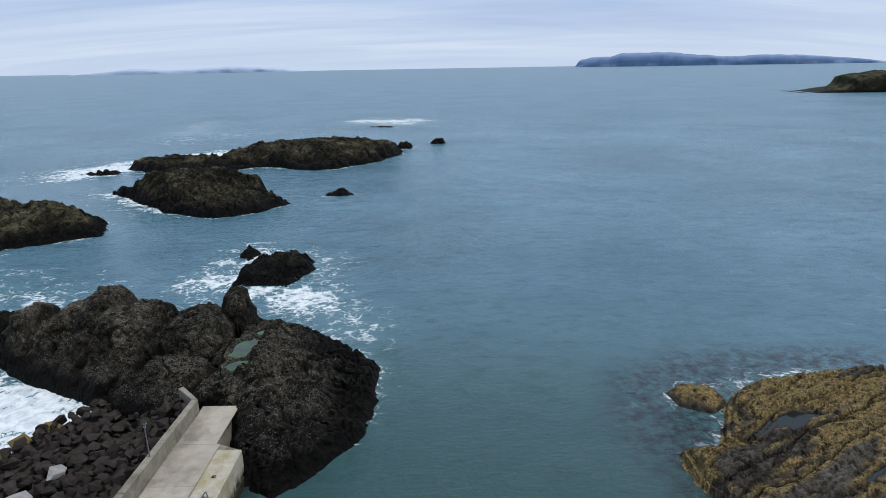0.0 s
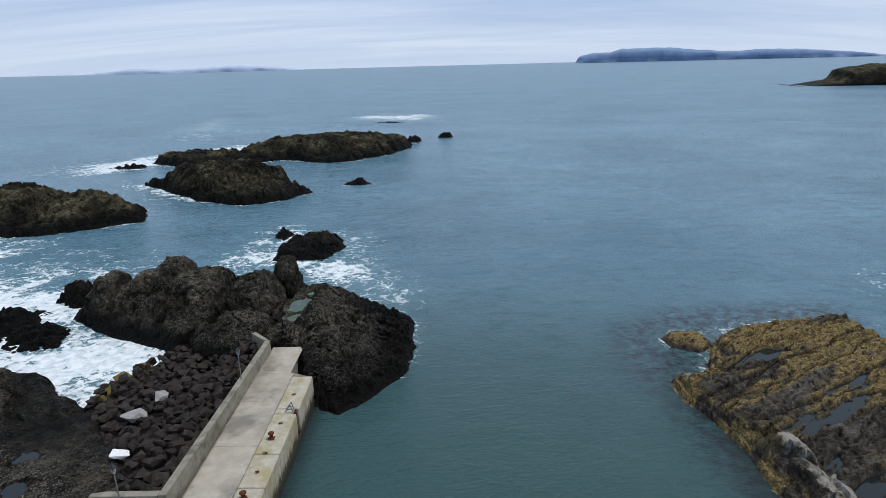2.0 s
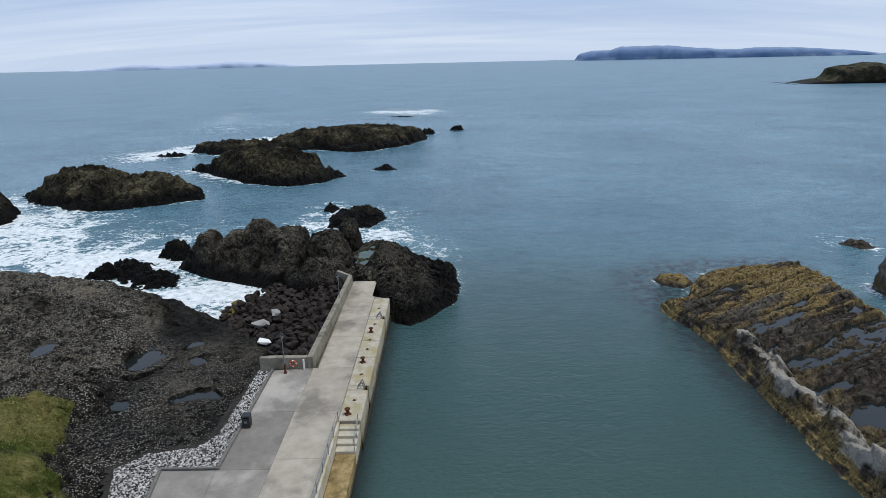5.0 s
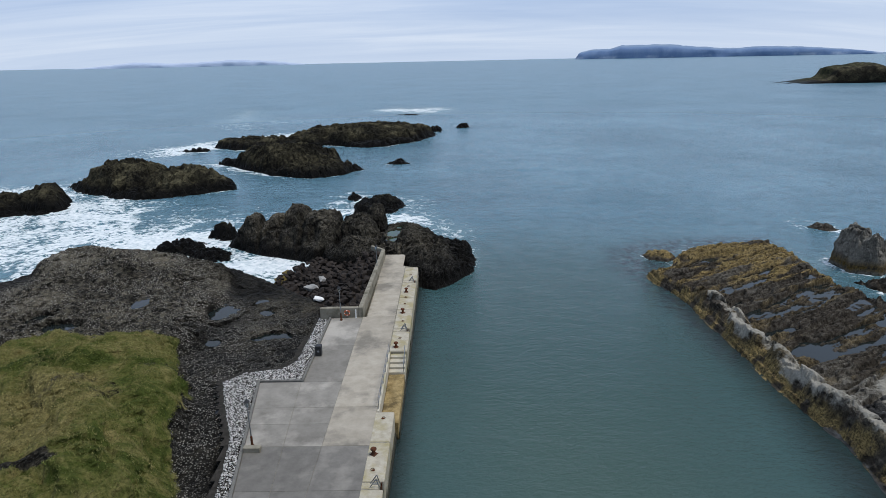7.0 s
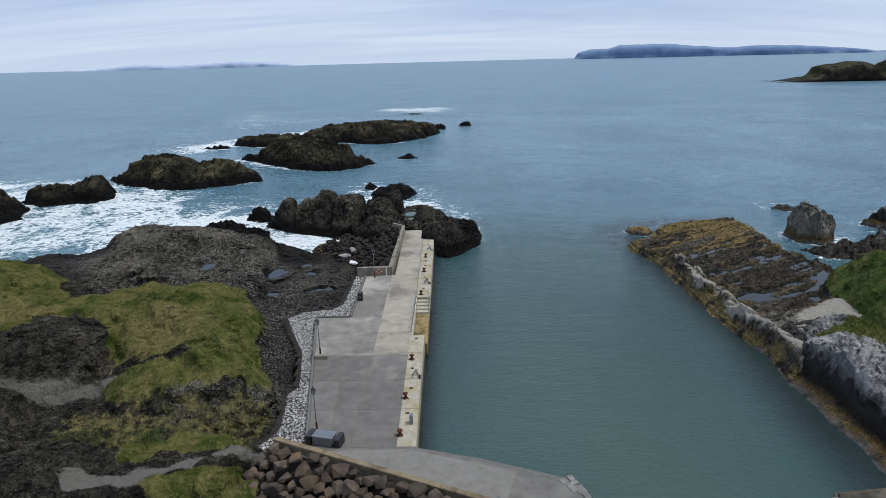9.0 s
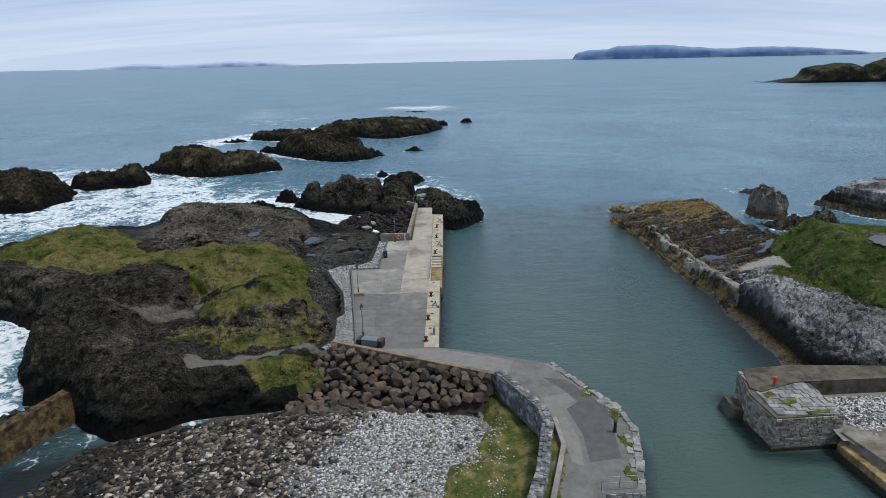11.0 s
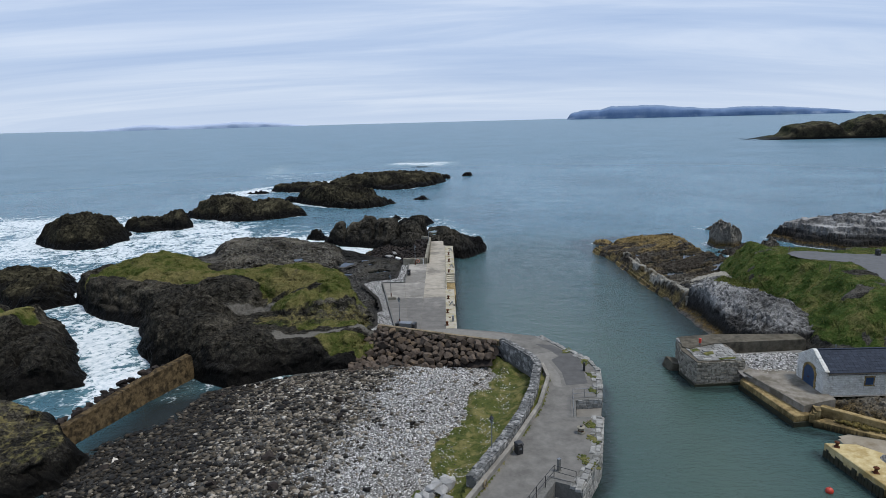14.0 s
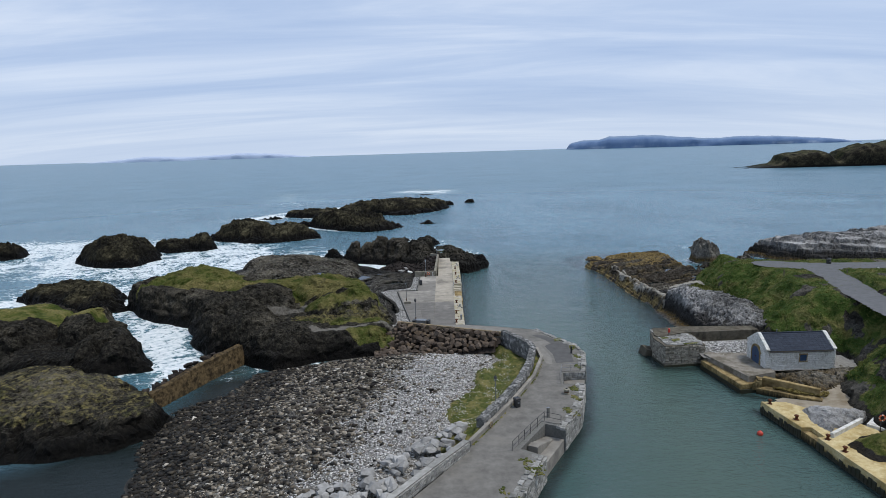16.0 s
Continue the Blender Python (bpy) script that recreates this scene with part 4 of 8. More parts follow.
def hill_shape(x, y, z, d):
    top = 9.0 - 2.6 * smooth(-2, 10, y) * smooth(40, 48, x) + 0.8 * fbm(x, y, 14, 3, 121) + bumps(x, y, [(62, -28, 14, 10, -30, 1.4)])
    road = smooth(1.2, -0.2, np.minimum(line_distance(x, y, ROAD_LINE) - 3.4, line_distance(x, y, ROAD_SPUR) - 2.6))
    top = top * (1 - road) + 8.55 * road
    side = 1.8 + d * 1.05 * (1 + 0.35 * fbm(x, y, 6, 4, 122)) + 0.35 * fbm(x, y, 1.6, 3, 123)
    s = softmin(top, side, 0.8)
    return s + (1 - road) * 0.25 * (cells(x, y, 0.7, 124)[2] - 0.5)


ROAD_LINE = [(45.5, -2.5), (48, -4), (52, -6), (60, -7), (75, -8), (120, -6)]
ROAD_SPUR = [(52, -7), (50, -16), (46.5, -28), (44, -40), (42, -60), (40, -110)]
tagged(landform("grass_hill", HILL, [], HILL_TURF, 0.4, 8, 1, 0.8, (1.5, 0.3), 63, 1.5, extra=hill_shape, foam=0.0, marks={"dry": lambda x, y, z, d: 0.28 + 0 * x},
                grass=lambda x, y, z: 1.0 * smooth(-0.5, 1.5, inside_distance(x, y, HILL) + 1.5 * fbm(x, y, 5, 4, 125)) * (1 - smooth(0.25, 0.40, fbm(x, y, 4, 4, 126)))), "steep green grass bank with rock showing through", "hillside", kind="structure")
rx, ry = grid(38, 119, -108, 12, 0.3)
rd = np.minimum(line_distance(rx, ry, ROAD_LINE) - 3.4, line_distance(rx, ry, ROAD_SPUR) - 2.6)
road = sheet("road", rx, ry, np.full(rx.shape, 8.66) + 0.02 * fbm(rx, ry, 5, 3, 127), rd < 0.3 * fbm(rx, ry, 2, 3, 128), {}, ROAD)
tagged(road, "narrow grey tarmac road bending over the hill", "road", kind="structure")
tagged(landform("limestone_tower", [(48.6, 48.6), (49.0, 43.2), (52.8, 41.4), (56.2, 43.0), (56.8, 47.4), (54.2, 50.2), (50.6, 50.6)], [(51.6, 47.2, 1.8, 2.2, 0, 0.9), (54.6, 44.6, 1.4, 1.4, 0, -1.6)], LIMESTONE_TOWER, 0.16, 5.4, 4.5, 1.0, (1.7, 0.6), 64, 0.7, foam=1.0, ragged=0.5),
       "blocky grey limestone stack beside the tide pools", "rock")
tagged(landform("limestone_headland", [(68, 54), (72, 42), (79, 35), (93, 30), (115, 27), (160, 24), (160, 75), (110, 72), (85, 66)], [(95, 48, 30, 14, 5, 3.2), (132, 50, 34, 20, 0, 4.2)], LIMESTONE, 0.4, 2.0, 1.1, 0.8, (2.4, 0.4), 65, 2.0, foam=0.8, extra=terraced(1.2, 0.8), ragged=0.15),
       "broad grey limestone headland sloping to the sea", "headland", kind="structure")


tagged(landform("shore_ledge", [(23.2, -43.2), (24.2, -45.4), (27.2, -48.6), (31, -48.8), (36, -46.5), (40, -42), (38, -38), (34, -37), (30, -40), (24, -41)], [(33, -43, 5, 3, 15, 0.3)], LIMESTONE_TOWER, 0.2, 1.45, 1.0, 0.3, (0.7, 0.22), 68, 0.5, foam=0, floor=-0.3, ragged=0.3), "broken limestone ledge below the boathouse wall", "rock ledge")

# the mainland closes the harbour behind
tagged(landform("mainland", [(-150, -110), (-70, -104), (-40, -97), (-20, -100), (10, -112), (40, -100), (70, -98), (135, -100), (135, -190), (-150, -190)], [], HILL_TURF, 1.2, 5.0, 1.2, 1.5, (2.0, 0.3), 69, 3.0, foam=0, grass=lambda x, y, z: 1.0 * smooth(0.8, 2.2, z)), "grassy shore at the head of the harbour", "shore", kind="structure")

# ---- beach ----
def beach_height(x, y):
    d = inside_distance(x, y, BEACH_LINE)
    return np.minimum(0.17 * d - 0.3, 2.3) + 0.25 * fbm(x, y, 6, 4, 131) + 0.12 * fbm(x, y, 1.0, 3, 132)


BEACH_LINE = [(-60, -84), (-55, -67), (-58, -58), (-59.5, -51), (-58.0, -46.5), (-53.0, -40), (-53.0, -33), (-40, -26), (-28, -20), (-9, -24), (-4, -40), (-10, -60), (-22, -80), (-30, -100), (-66, -100)]
bx, by = grid(-66, -6, -100, -20, 0.35)
bz = beach_height(bx, by)


def white_zone(x, y):
    return smooth(-33.0, -24.5, x - 0.24 * (y + 45) + 5.0 * fbm(x, y, 8, 3, 181)) * (1 - smooth(-39, -33, y) * smooth(-23, -29, x))


def tan_zone(x, y):
    return smooth(-50, -40, x - 0.10 * (y + 50) + 4.0 * fbm(x, y, 9, 3, 182))


BEACH_BED, bn_, bl_, bb_ = material("beach_bed")
bv_ = position(bn_, bl_)
bf_ = noise_tex(bn_, bl_, bv_, 4.0, 7, 0.75)
bl_.new(mix(bn_, bl_, attribute(bn_, "pale"), ramp(bn_, bl_, bf_, (0.38, (0.008, 0.0075, 0.0065)), (0.66, (0.050, 0.044, 0.034))), ramp(bn_, bl_, bf_, (0.40, (0.04, 0.037, 0.032)), (0.64, (0.36, 0.35, 0.33)))), bb_.inputs["Base Color"])
bb_.inputs["Roughness"].default_value = 0.9
bump(bn_, bl_, bb_, bf_, 1.0, 0.15)
beach = sheet("beach", bx, by, bz, bz > -0.8, {"pale": np.maximum(white_zone(bx, by), 0.22 * tan_zone(bx, by))}, BEACH_BED)
tagged(beach, "shingle bed of the small cove", "beach", kind="structure")

spx, spy = grid(20, 46, -2, 52, 0.5)
spd = inside_distance(spx, spy, [(24.5, 0), (24, 20), (23.5, 36), (26, 47), (34, 50), (40, 48), (41.5, 36), (43.5, 24), (42, 12), (36, 2)])
tide_pool = sheet("tide_pool", spx, spy, np.full(spx.shape, 0.92), spd > 0, {}, POOL_WATER)
tagged(tide_pool, "shallow tide pools left between the limestone beds", "tide pool", kind="structure")
sea_rock([(20.6, 53.2), (21.2, 51.0), (23.6, 49.6), (25.4, 51.0), (25.2, 53.6), (22.6, 54.8)], [(23.2, 52.0, 2.2, 1.6, 0, 0.5)], 0.75, 1.5, 26, "low ochre weed-covered rock off the spit", STRATA, 0.16, 0.2, (0.6, 0.12), 0.5, 0.5, {"weed": lambda x, y, z, d: smooth(0.3, 0.8, z + 0.6 * fbm(x, y, 1.2, 3, 129))})
sea_rock([(57, 69), (59.5, 65), (62, 66), (60.5, 70)], [(59.5, 67.5, 2, 1.6, 0, 0.5)], 0.4, 0.9, 27, "low weed-covered rock awash", STRATA, 0.3, 0.3, (0.7, 0.2), 1.0, 0.8)
sea_rock([(47, 38.5), (49, 34), (54, 32), (61, 34), (64, 39), (60, 41), (54, 38)], [(53, 35, 3, 2, 0, 1.6), (60, 37, 3, 2.5, 0, 2.4)], 1.0, 1.5, 28, "brown limestone rocks between the stack and the shore", STRATA, 0.25, 0.5, (0.9, 0.5), 0.6, 1.0)

# ---- quay and pier ----
PIER_Z, QUAY_Z = 2.9, 3.0
# ---- sea ----
def sea_material():
    m, n, l, b = material("sea_water")
    v = position(n, l, (1.0, 1.0, 1.0), (0, 0, radians(-18)))
    vs = position(n, l, (0.55, 1.0, 1.0), (0, 0, radians(-18)))
    fo = attribute(n, "foam")
    sh = attribute(n, "shallow")
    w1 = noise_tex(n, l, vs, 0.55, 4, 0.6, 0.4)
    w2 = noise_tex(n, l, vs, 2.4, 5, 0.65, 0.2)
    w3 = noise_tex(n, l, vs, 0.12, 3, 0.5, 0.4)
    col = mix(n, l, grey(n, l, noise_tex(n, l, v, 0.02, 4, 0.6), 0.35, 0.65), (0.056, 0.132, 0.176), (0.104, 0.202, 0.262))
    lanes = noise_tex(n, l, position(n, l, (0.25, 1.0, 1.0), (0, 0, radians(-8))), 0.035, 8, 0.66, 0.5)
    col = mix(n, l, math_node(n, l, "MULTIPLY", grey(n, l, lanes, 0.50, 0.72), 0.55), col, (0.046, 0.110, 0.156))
    # wave shading put into the base colour: darker wave faces, pale ripple highlights
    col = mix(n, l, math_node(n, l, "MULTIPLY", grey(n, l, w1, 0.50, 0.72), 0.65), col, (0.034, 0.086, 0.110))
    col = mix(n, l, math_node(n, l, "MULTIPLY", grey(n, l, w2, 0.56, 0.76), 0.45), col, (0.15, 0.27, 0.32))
    col = mix(n, l, sh, col, mix(n, l, attribute(n, "sandy"), (0.028, 0.062, 0.053), (0.054, 0.087, 0.068)))
    col = mix(n, l, attribute(n, "deep"), col, (0.020, 0.052, 0.046))
    # this dark tone also carries the reflections of pier and cliff
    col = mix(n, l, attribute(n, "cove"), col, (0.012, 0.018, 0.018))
    col = mix(n, l, math_node(n, l, "MULTIPLY", attribute(n, "kelp"), grey(n, l, noise_tex(n, l, v, 0.8, 8, 0.75), 0.40, 0.60)), col, (0.016, 0.018, 0.022))
    # foam: a net of torn lace that closes where the water is churned
    f1 = noise_tex(n, l, v, 0.9, 6, 0.65, 0.6)
    f3 = noise_tex(n, l, v, 0.10, 5, 0.62, 0.8)
    warp = n.new("ShaderNodeTexNoise")
    warp.inputs["Scale"].default_value, warp.inputs["Detail"].default_value = 0.30, 7.0
    l.new(v, warp.inputs["Vector"])
    bent = n.new("ShaderNodeVectorMath"); bent.operation = "MULTIPLY_ADD"
    l.new(warp.outputs["Color"], bent.inputs[0]); bent.inputs[1].default_value = (7.5, 7.5, 0.0); l.new(v, bent.inputs[2])
    nets = []
    for scale in (0.34, 0.95):
        net = n.new("ShaderNodeTexVoronoi"); net.feature = "DISTANCE_TO_EDGE"; net.inputs["Scale"].default_value = scale
        l.new(bent.outputs[0], net.inputs["Vector"])
        nets.append(net.outputs["Distance"])
    gap = math_node(n, l, "MINIMUM", math_node(n, l, "ADD", nets[0], 0.02), math_node(n, l, "ADD", nets[1], 0.06))
    torn = math_node(n, l, "SUBTRACT", 1.0, grey(n, l, noise_tex(n, l, vs, 0.42, 7, 0.68, 0.9), 0.44, 0.62))
    gap = math_node(n, l, "ADD", gap, math_node(n, l, "MULTIPLY", torn, 0.10))
    amount = math_node(n, l, "MULTIPLY", fo, math_node(n, l, "ADD", 0.30, math_node(n, l, "MULTIPLY", grey(n, l, f3, 0.34, 0.64), 0.85)))
    reach = math_node(n, l, "MULTIPLY", math_node(n, l, "MULTIPLY", amount, math_node(n, l, "ADD", amount, 0.40)), math_node(n, l, "ADD", 0.12, math_node(n, l, "MULTIPLY", grey(n, l, f1, 0.36, 0.62), 0.48)))
    ff = grey(n, l, math_node(n, l, "SUBTRACT", reach, gap), -0.06, 0.08)
    ff = math_node(n, l, "MULTIPLY", ff, grey(n, l, fo, 0.03, 0.16))
    churn = math_node(n, l, "MULTIPLY", grey(n, l, amount, 0.08, 0.9), 0.55)
    col = mix(n, l, churn, col, (0.13, 0.27, 0.28))
    col = mix(n, l, ff, col, mix(n, l, grey(n, l, f1, 0.34, 0.60), (0.42, 0.50, 0.53), (0.76, 0.79, 0.79)))
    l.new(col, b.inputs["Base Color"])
    l.new(math_node(n, l, "ADD", math_node(n, l, "SUBTRACT", math_node(n, l, "ADD", 0.16, math_node(n, l, "MULTIPLY", attribute(n, "open"), 0.14)), math_node(n, l, "MULTIPLY", sh, 0.10)), math_node(n, l, "MULTIPLY", ff, 0.4)), b.inputs["Roughness"])
    b.inputs["IOR"].default_value = 1.33
    h = math_node(n, l, "ADD", math_node(n, l, "MULTIPLY", w1, 1.0), math_node(n, l, "ADD", math_node(n, l, "MULTIPLY", w2, 0.95), math_node(n, l, "MULTIPLY", w3, 1.4)))
    h = math_node(n, l, "ADD", h, math_node(n, l, "MULTIPLY", ff, 0.25))
    ripple = bump(n, l, b, h, 0.62, 0.42)
    l.new(math_node(n, l, "SUBTRACT", 0.62, math_node(n, l, "MULTIPLY", sh, 0.24)), ripple.inputs["Strength"])
    return m


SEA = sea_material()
xs = np.concatenate([-np.geomspace(4900, 215, 22), np.arange(-200, 170, 0.9), np.geomspace(180, 4900, 22)])
ys = np.concatenate([-np.geomspace(3000, 130, 14), np.arange(-120, 260, 0.9), np.geomspace(263, 4900, 46)])
sx, sy = np.meshgrid(xs, ys)
# foam lies round the rocks on the weather side and fills the surf inlets
foam = np.zeros(sx.shape)
for poly, amount in FOOTPRINTS:
    if amount:
        near = (sx > poly[:, 0].min() - 30) & (sx < poly[:, 0].max() + 30) & (sy > poly[:, 1].min() - 30) & (sy < poly[:, 1].max() + 30)
        px, py = sx[near], sy[near]
        d = -inside_distance(px, py, poly)
        c = poly.mean(0)
        lee = 0.55 + 0.45 * np.clip(-((px - c[0]) * 0.75 - (py - c[1]) * 0.35) / (np.hypot(px - c[0], py - c[1]) + 1e-6), -1, 1)
        lee = np.where(px > 5, 0.5, lee)
        foam[near] = np.maximum(foam[near], min(0.75, amount) * (0.55 + 0.5 * lee) * np.exp(-np.maximum(d, 0) / 1.5))
        foam[near] = np.maximum(foam[near], amount * 0.75 * lee * np.exp(-np.maximum(d, 0) / (2.5 + 4.5 * amount * lee)))
for poly, amount, soft in (
        ([(-64, 55), (-52, 47), (-45, 44), (-39, 40), (-35, 47), (-37, 54), (-44, 57), (-52, 61), (-64, 63)], 1.15, 3.0),
        ([(-92, 7), (-84, -2), (-72, -7), (-66, -20), (-60, -28), (-62, -44), (-68, -33), (-72, -26), (-84, -8)], 1.08, 3.0),
        ([(-200, 60), (-150, 50), (-110, 40), (-85, 52), (-70, 72), (-84, 100), (-120, 122), (-200, 130)], 0.82, 12.0),
        ([(-62, 362), (-34, 336), (-2, 348), (-20, 384), (-48, 388)], 0.85, 12.0),
        ([(-170, 400), (-150, 330), (-128, 270), (-112, 262), (-118, 310), (-140, 400)], 0.42, 22.0),
        ([(-120, 175), (-108, 182), (-98, 196), (-84, 216), (-64, 236), (-34, 248), (-50, 256), (-90, 244), (-116, 216), (-128, 196)], 0.95, 6.0),
        ([(-42, 84), (-36, 78), (-22, 74), (-10, 66), (-10, 74), (-16, 82), (-20, 100), (-38, 108)], 0.70, 8.0),
        ([(-130, 300), (-110, 280), (-95, 310), (-115, 340)], 0.30, 20.0),
        ([(26, 53.4), (34, 55.2), (43, 54.4), (46, 57.5), (30, 58)], 0.55, 1.8)):
    foam = np.maximum(foam, amount * smooth(-soft, soft, inside_distance(sx, sy, poly)))
cove = smooth(-5, 4, inside_distance(sx + 5 * fbm(sx, sy, 12, 3, 143), sy + 5 * fbm(sx, sy, 12, 3, 144), [(-58.5, -46), (-54.5, -29.5), (-46, -30), (-44, -45), (-48, -62), (-50, -80), (-58, -86), (-70, -80), (-75, -70), (-72, -61), (-66, -59), (-58.5, -54)]))
foam = foam * (1 - 0.8 * cove)
foam = np.maximum(foam, 0.5 * smooth(-2, 2, inside_distance(sx, sy, [(-56, -36), (-53.5, -31), (-49.5, -31.5), (-51, -36)])))
foam = foam * (1 - smooth(-9, 3, inside_distance(sx, sy, [(-17.5, 40), (24, 40), (24, -130), (-17.5, -130)])) * (sx > -18.5))
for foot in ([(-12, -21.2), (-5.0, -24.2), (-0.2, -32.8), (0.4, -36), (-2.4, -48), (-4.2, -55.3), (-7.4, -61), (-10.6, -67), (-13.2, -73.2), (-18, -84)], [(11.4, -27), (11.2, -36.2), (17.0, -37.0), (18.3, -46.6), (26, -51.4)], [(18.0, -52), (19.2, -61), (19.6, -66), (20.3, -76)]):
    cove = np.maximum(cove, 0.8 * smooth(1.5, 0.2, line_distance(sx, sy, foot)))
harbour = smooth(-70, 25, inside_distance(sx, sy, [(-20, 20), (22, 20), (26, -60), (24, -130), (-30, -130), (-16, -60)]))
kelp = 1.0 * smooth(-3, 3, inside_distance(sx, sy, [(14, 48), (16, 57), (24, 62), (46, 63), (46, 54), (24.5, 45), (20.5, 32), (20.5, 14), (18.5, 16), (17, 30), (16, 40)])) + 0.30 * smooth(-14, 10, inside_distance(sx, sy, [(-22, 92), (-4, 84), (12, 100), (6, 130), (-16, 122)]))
# dark reflections of the pier side and cliff, put into the water colour
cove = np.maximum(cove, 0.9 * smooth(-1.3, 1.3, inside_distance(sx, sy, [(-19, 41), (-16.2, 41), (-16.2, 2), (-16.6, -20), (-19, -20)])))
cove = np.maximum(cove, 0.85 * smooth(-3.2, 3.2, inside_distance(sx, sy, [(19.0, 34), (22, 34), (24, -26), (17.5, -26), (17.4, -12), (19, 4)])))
sz = 0.16 * fbm(sx, sy * 1.8, 9, 3, 141) + 0.10 * fbm(sx, sy * 1.6, 3.2, 2, 142)
sz = sz * (1 - 0.8 * harbour) * (np.hypot(sx, sy) < 600)
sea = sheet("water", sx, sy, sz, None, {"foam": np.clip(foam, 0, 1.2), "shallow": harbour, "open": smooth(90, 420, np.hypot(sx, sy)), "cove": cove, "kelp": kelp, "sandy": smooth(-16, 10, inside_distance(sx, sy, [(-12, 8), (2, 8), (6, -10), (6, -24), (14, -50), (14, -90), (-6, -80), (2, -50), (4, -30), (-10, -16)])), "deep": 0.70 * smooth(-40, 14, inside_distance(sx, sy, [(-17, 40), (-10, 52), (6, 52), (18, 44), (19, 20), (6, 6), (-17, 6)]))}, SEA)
tagged(sea, "cold teal sea with surf round the rocks", "sea", kind="structure")

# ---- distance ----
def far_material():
    """Sea cliffs with chalk showing low down, under a patchwork of pale fields, blue haze put into the colours."""
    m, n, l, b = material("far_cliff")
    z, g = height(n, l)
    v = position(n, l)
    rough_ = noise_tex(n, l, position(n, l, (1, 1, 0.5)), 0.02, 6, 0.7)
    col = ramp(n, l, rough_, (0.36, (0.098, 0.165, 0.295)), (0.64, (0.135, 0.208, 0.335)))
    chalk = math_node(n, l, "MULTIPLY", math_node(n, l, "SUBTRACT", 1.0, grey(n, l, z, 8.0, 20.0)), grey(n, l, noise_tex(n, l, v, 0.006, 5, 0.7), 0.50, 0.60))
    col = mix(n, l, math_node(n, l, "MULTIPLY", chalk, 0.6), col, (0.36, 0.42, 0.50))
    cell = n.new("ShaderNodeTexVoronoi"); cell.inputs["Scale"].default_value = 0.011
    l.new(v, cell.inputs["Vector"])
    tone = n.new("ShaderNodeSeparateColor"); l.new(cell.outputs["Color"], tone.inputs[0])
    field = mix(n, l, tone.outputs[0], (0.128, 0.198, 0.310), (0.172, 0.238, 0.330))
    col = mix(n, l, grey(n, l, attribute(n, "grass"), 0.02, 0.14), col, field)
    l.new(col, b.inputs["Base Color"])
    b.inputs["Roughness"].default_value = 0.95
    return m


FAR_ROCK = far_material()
# the coast takes a near-sky blue, distance haze put into its colour
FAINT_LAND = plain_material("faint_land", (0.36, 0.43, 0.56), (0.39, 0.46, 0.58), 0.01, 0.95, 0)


def far_land(name, line, skyline, depth, label, seed, mat, rough=0.12, turf=0.16):
    """A distant island: a cliff with an uneven skyline and a plateau behind."""
    (ax, ay), (bx_, by_) = line
    n = 260
    t = np.linspace(0, 1, n)
    us, hs = zip(*skyline)
    env = np.interp(t, us, hs) * (1 + rough * fbm(t * 60, t * 0, 3.0, 4, seed))
    u = np.array([bx_ - ax, by_ - ay]); u = u / np.hypot(*u); nrm = np.array([-u[1], u[0]])
    prof = [(0, -3), (0.01, 0.36), (0.03, 0.66), (0.07, 0.78), (0.25, 0.90), (0.5, 1.0), (0.8, 0.9), (1.0, 0.1)]
    rag = [0.04 * fbm(t * 80, t * 0 + 9.0 * k, 4.0, 4, seed + k) for k in range(len(prof))]
    X = np.array([ax + (bx_ - ax) * t + nrm[0] * depth * (p + r) for (p, q), r in zip(prof, rag)])
    Y = np.array([ay + (by_ - ay) * t + nrm[1] * depth * (p + r) for (p, q), r in zip(prof, rag)])
    Z = np.array([(env * q if q > 0 else np.full(n, -3.0)) for p, q in prof])
    G = np.array([np.full(n, 0.0 if p < 0.2 else turf) for p, q in prof])
    ob = sheet(name, X, Y, Z, None, {"grass": G}, mat)
    return tagged(ob, label, "island", kind="structure")


far_land("far_island", ((800, 4000), (2420, 3480)), [(0, 0), (0.012, 46), (0.05, 60), (0.12, 62), (0.16, 78), (0.27, 82), (0.36, 74), (0.44, 58), (0.56, 48), (0.69, 55), (0.84, 40), (0.95, 20), (1.0, 6)], 320, "long flat-topped island on the horizon, its cliffs coloured with blue-grey haze", 151, FAR_ROCK)
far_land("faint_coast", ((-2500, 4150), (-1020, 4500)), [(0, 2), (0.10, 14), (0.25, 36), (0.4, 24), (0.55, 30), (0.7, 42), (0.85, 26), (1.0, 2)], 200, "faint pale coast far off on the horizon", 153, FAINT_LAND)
far_land("grassy_island", ((322, 588), (590, 562)), [(0, -2), (0.03, -2), (0.04, 0.8), (0.055, -2), (0.085, 0.6), (0.13, 3), (0.175, 4.5), (0.195, 9), (0.205, 15.5), (0.24, 18), (0.33, 18.5), (0.375, 17), (0.395, 9), (0.415, 6), (0.43, 9), (0.45, 19), (0.50, 23), (0.58, 26), (0.75, 27), (1.0, 20)], 55, "dark grassy island with black cliffs", 152, BASALT_SEA, 0.25, 0.42)
RUST = plain_material("rusted_iron", (0.055, 0.017, 0.008), (0.12, 0.042, 0.017), 6.0, 0.8, 0.02, stain=(0.03, 0.018, 0.014), stain_scale=2.0)
GALV = plain_material("galvanised_steel", (0.16, 0.17, 0.18), (0.26, 0.27, 0.28), 5.0, 0.45, 0, metal=0.6)
BLACK = plain_material("black_paint", (0.010, 0.010, 0.011), (0.022, 0.022, 0.023), 6.0, 0.5, 0)
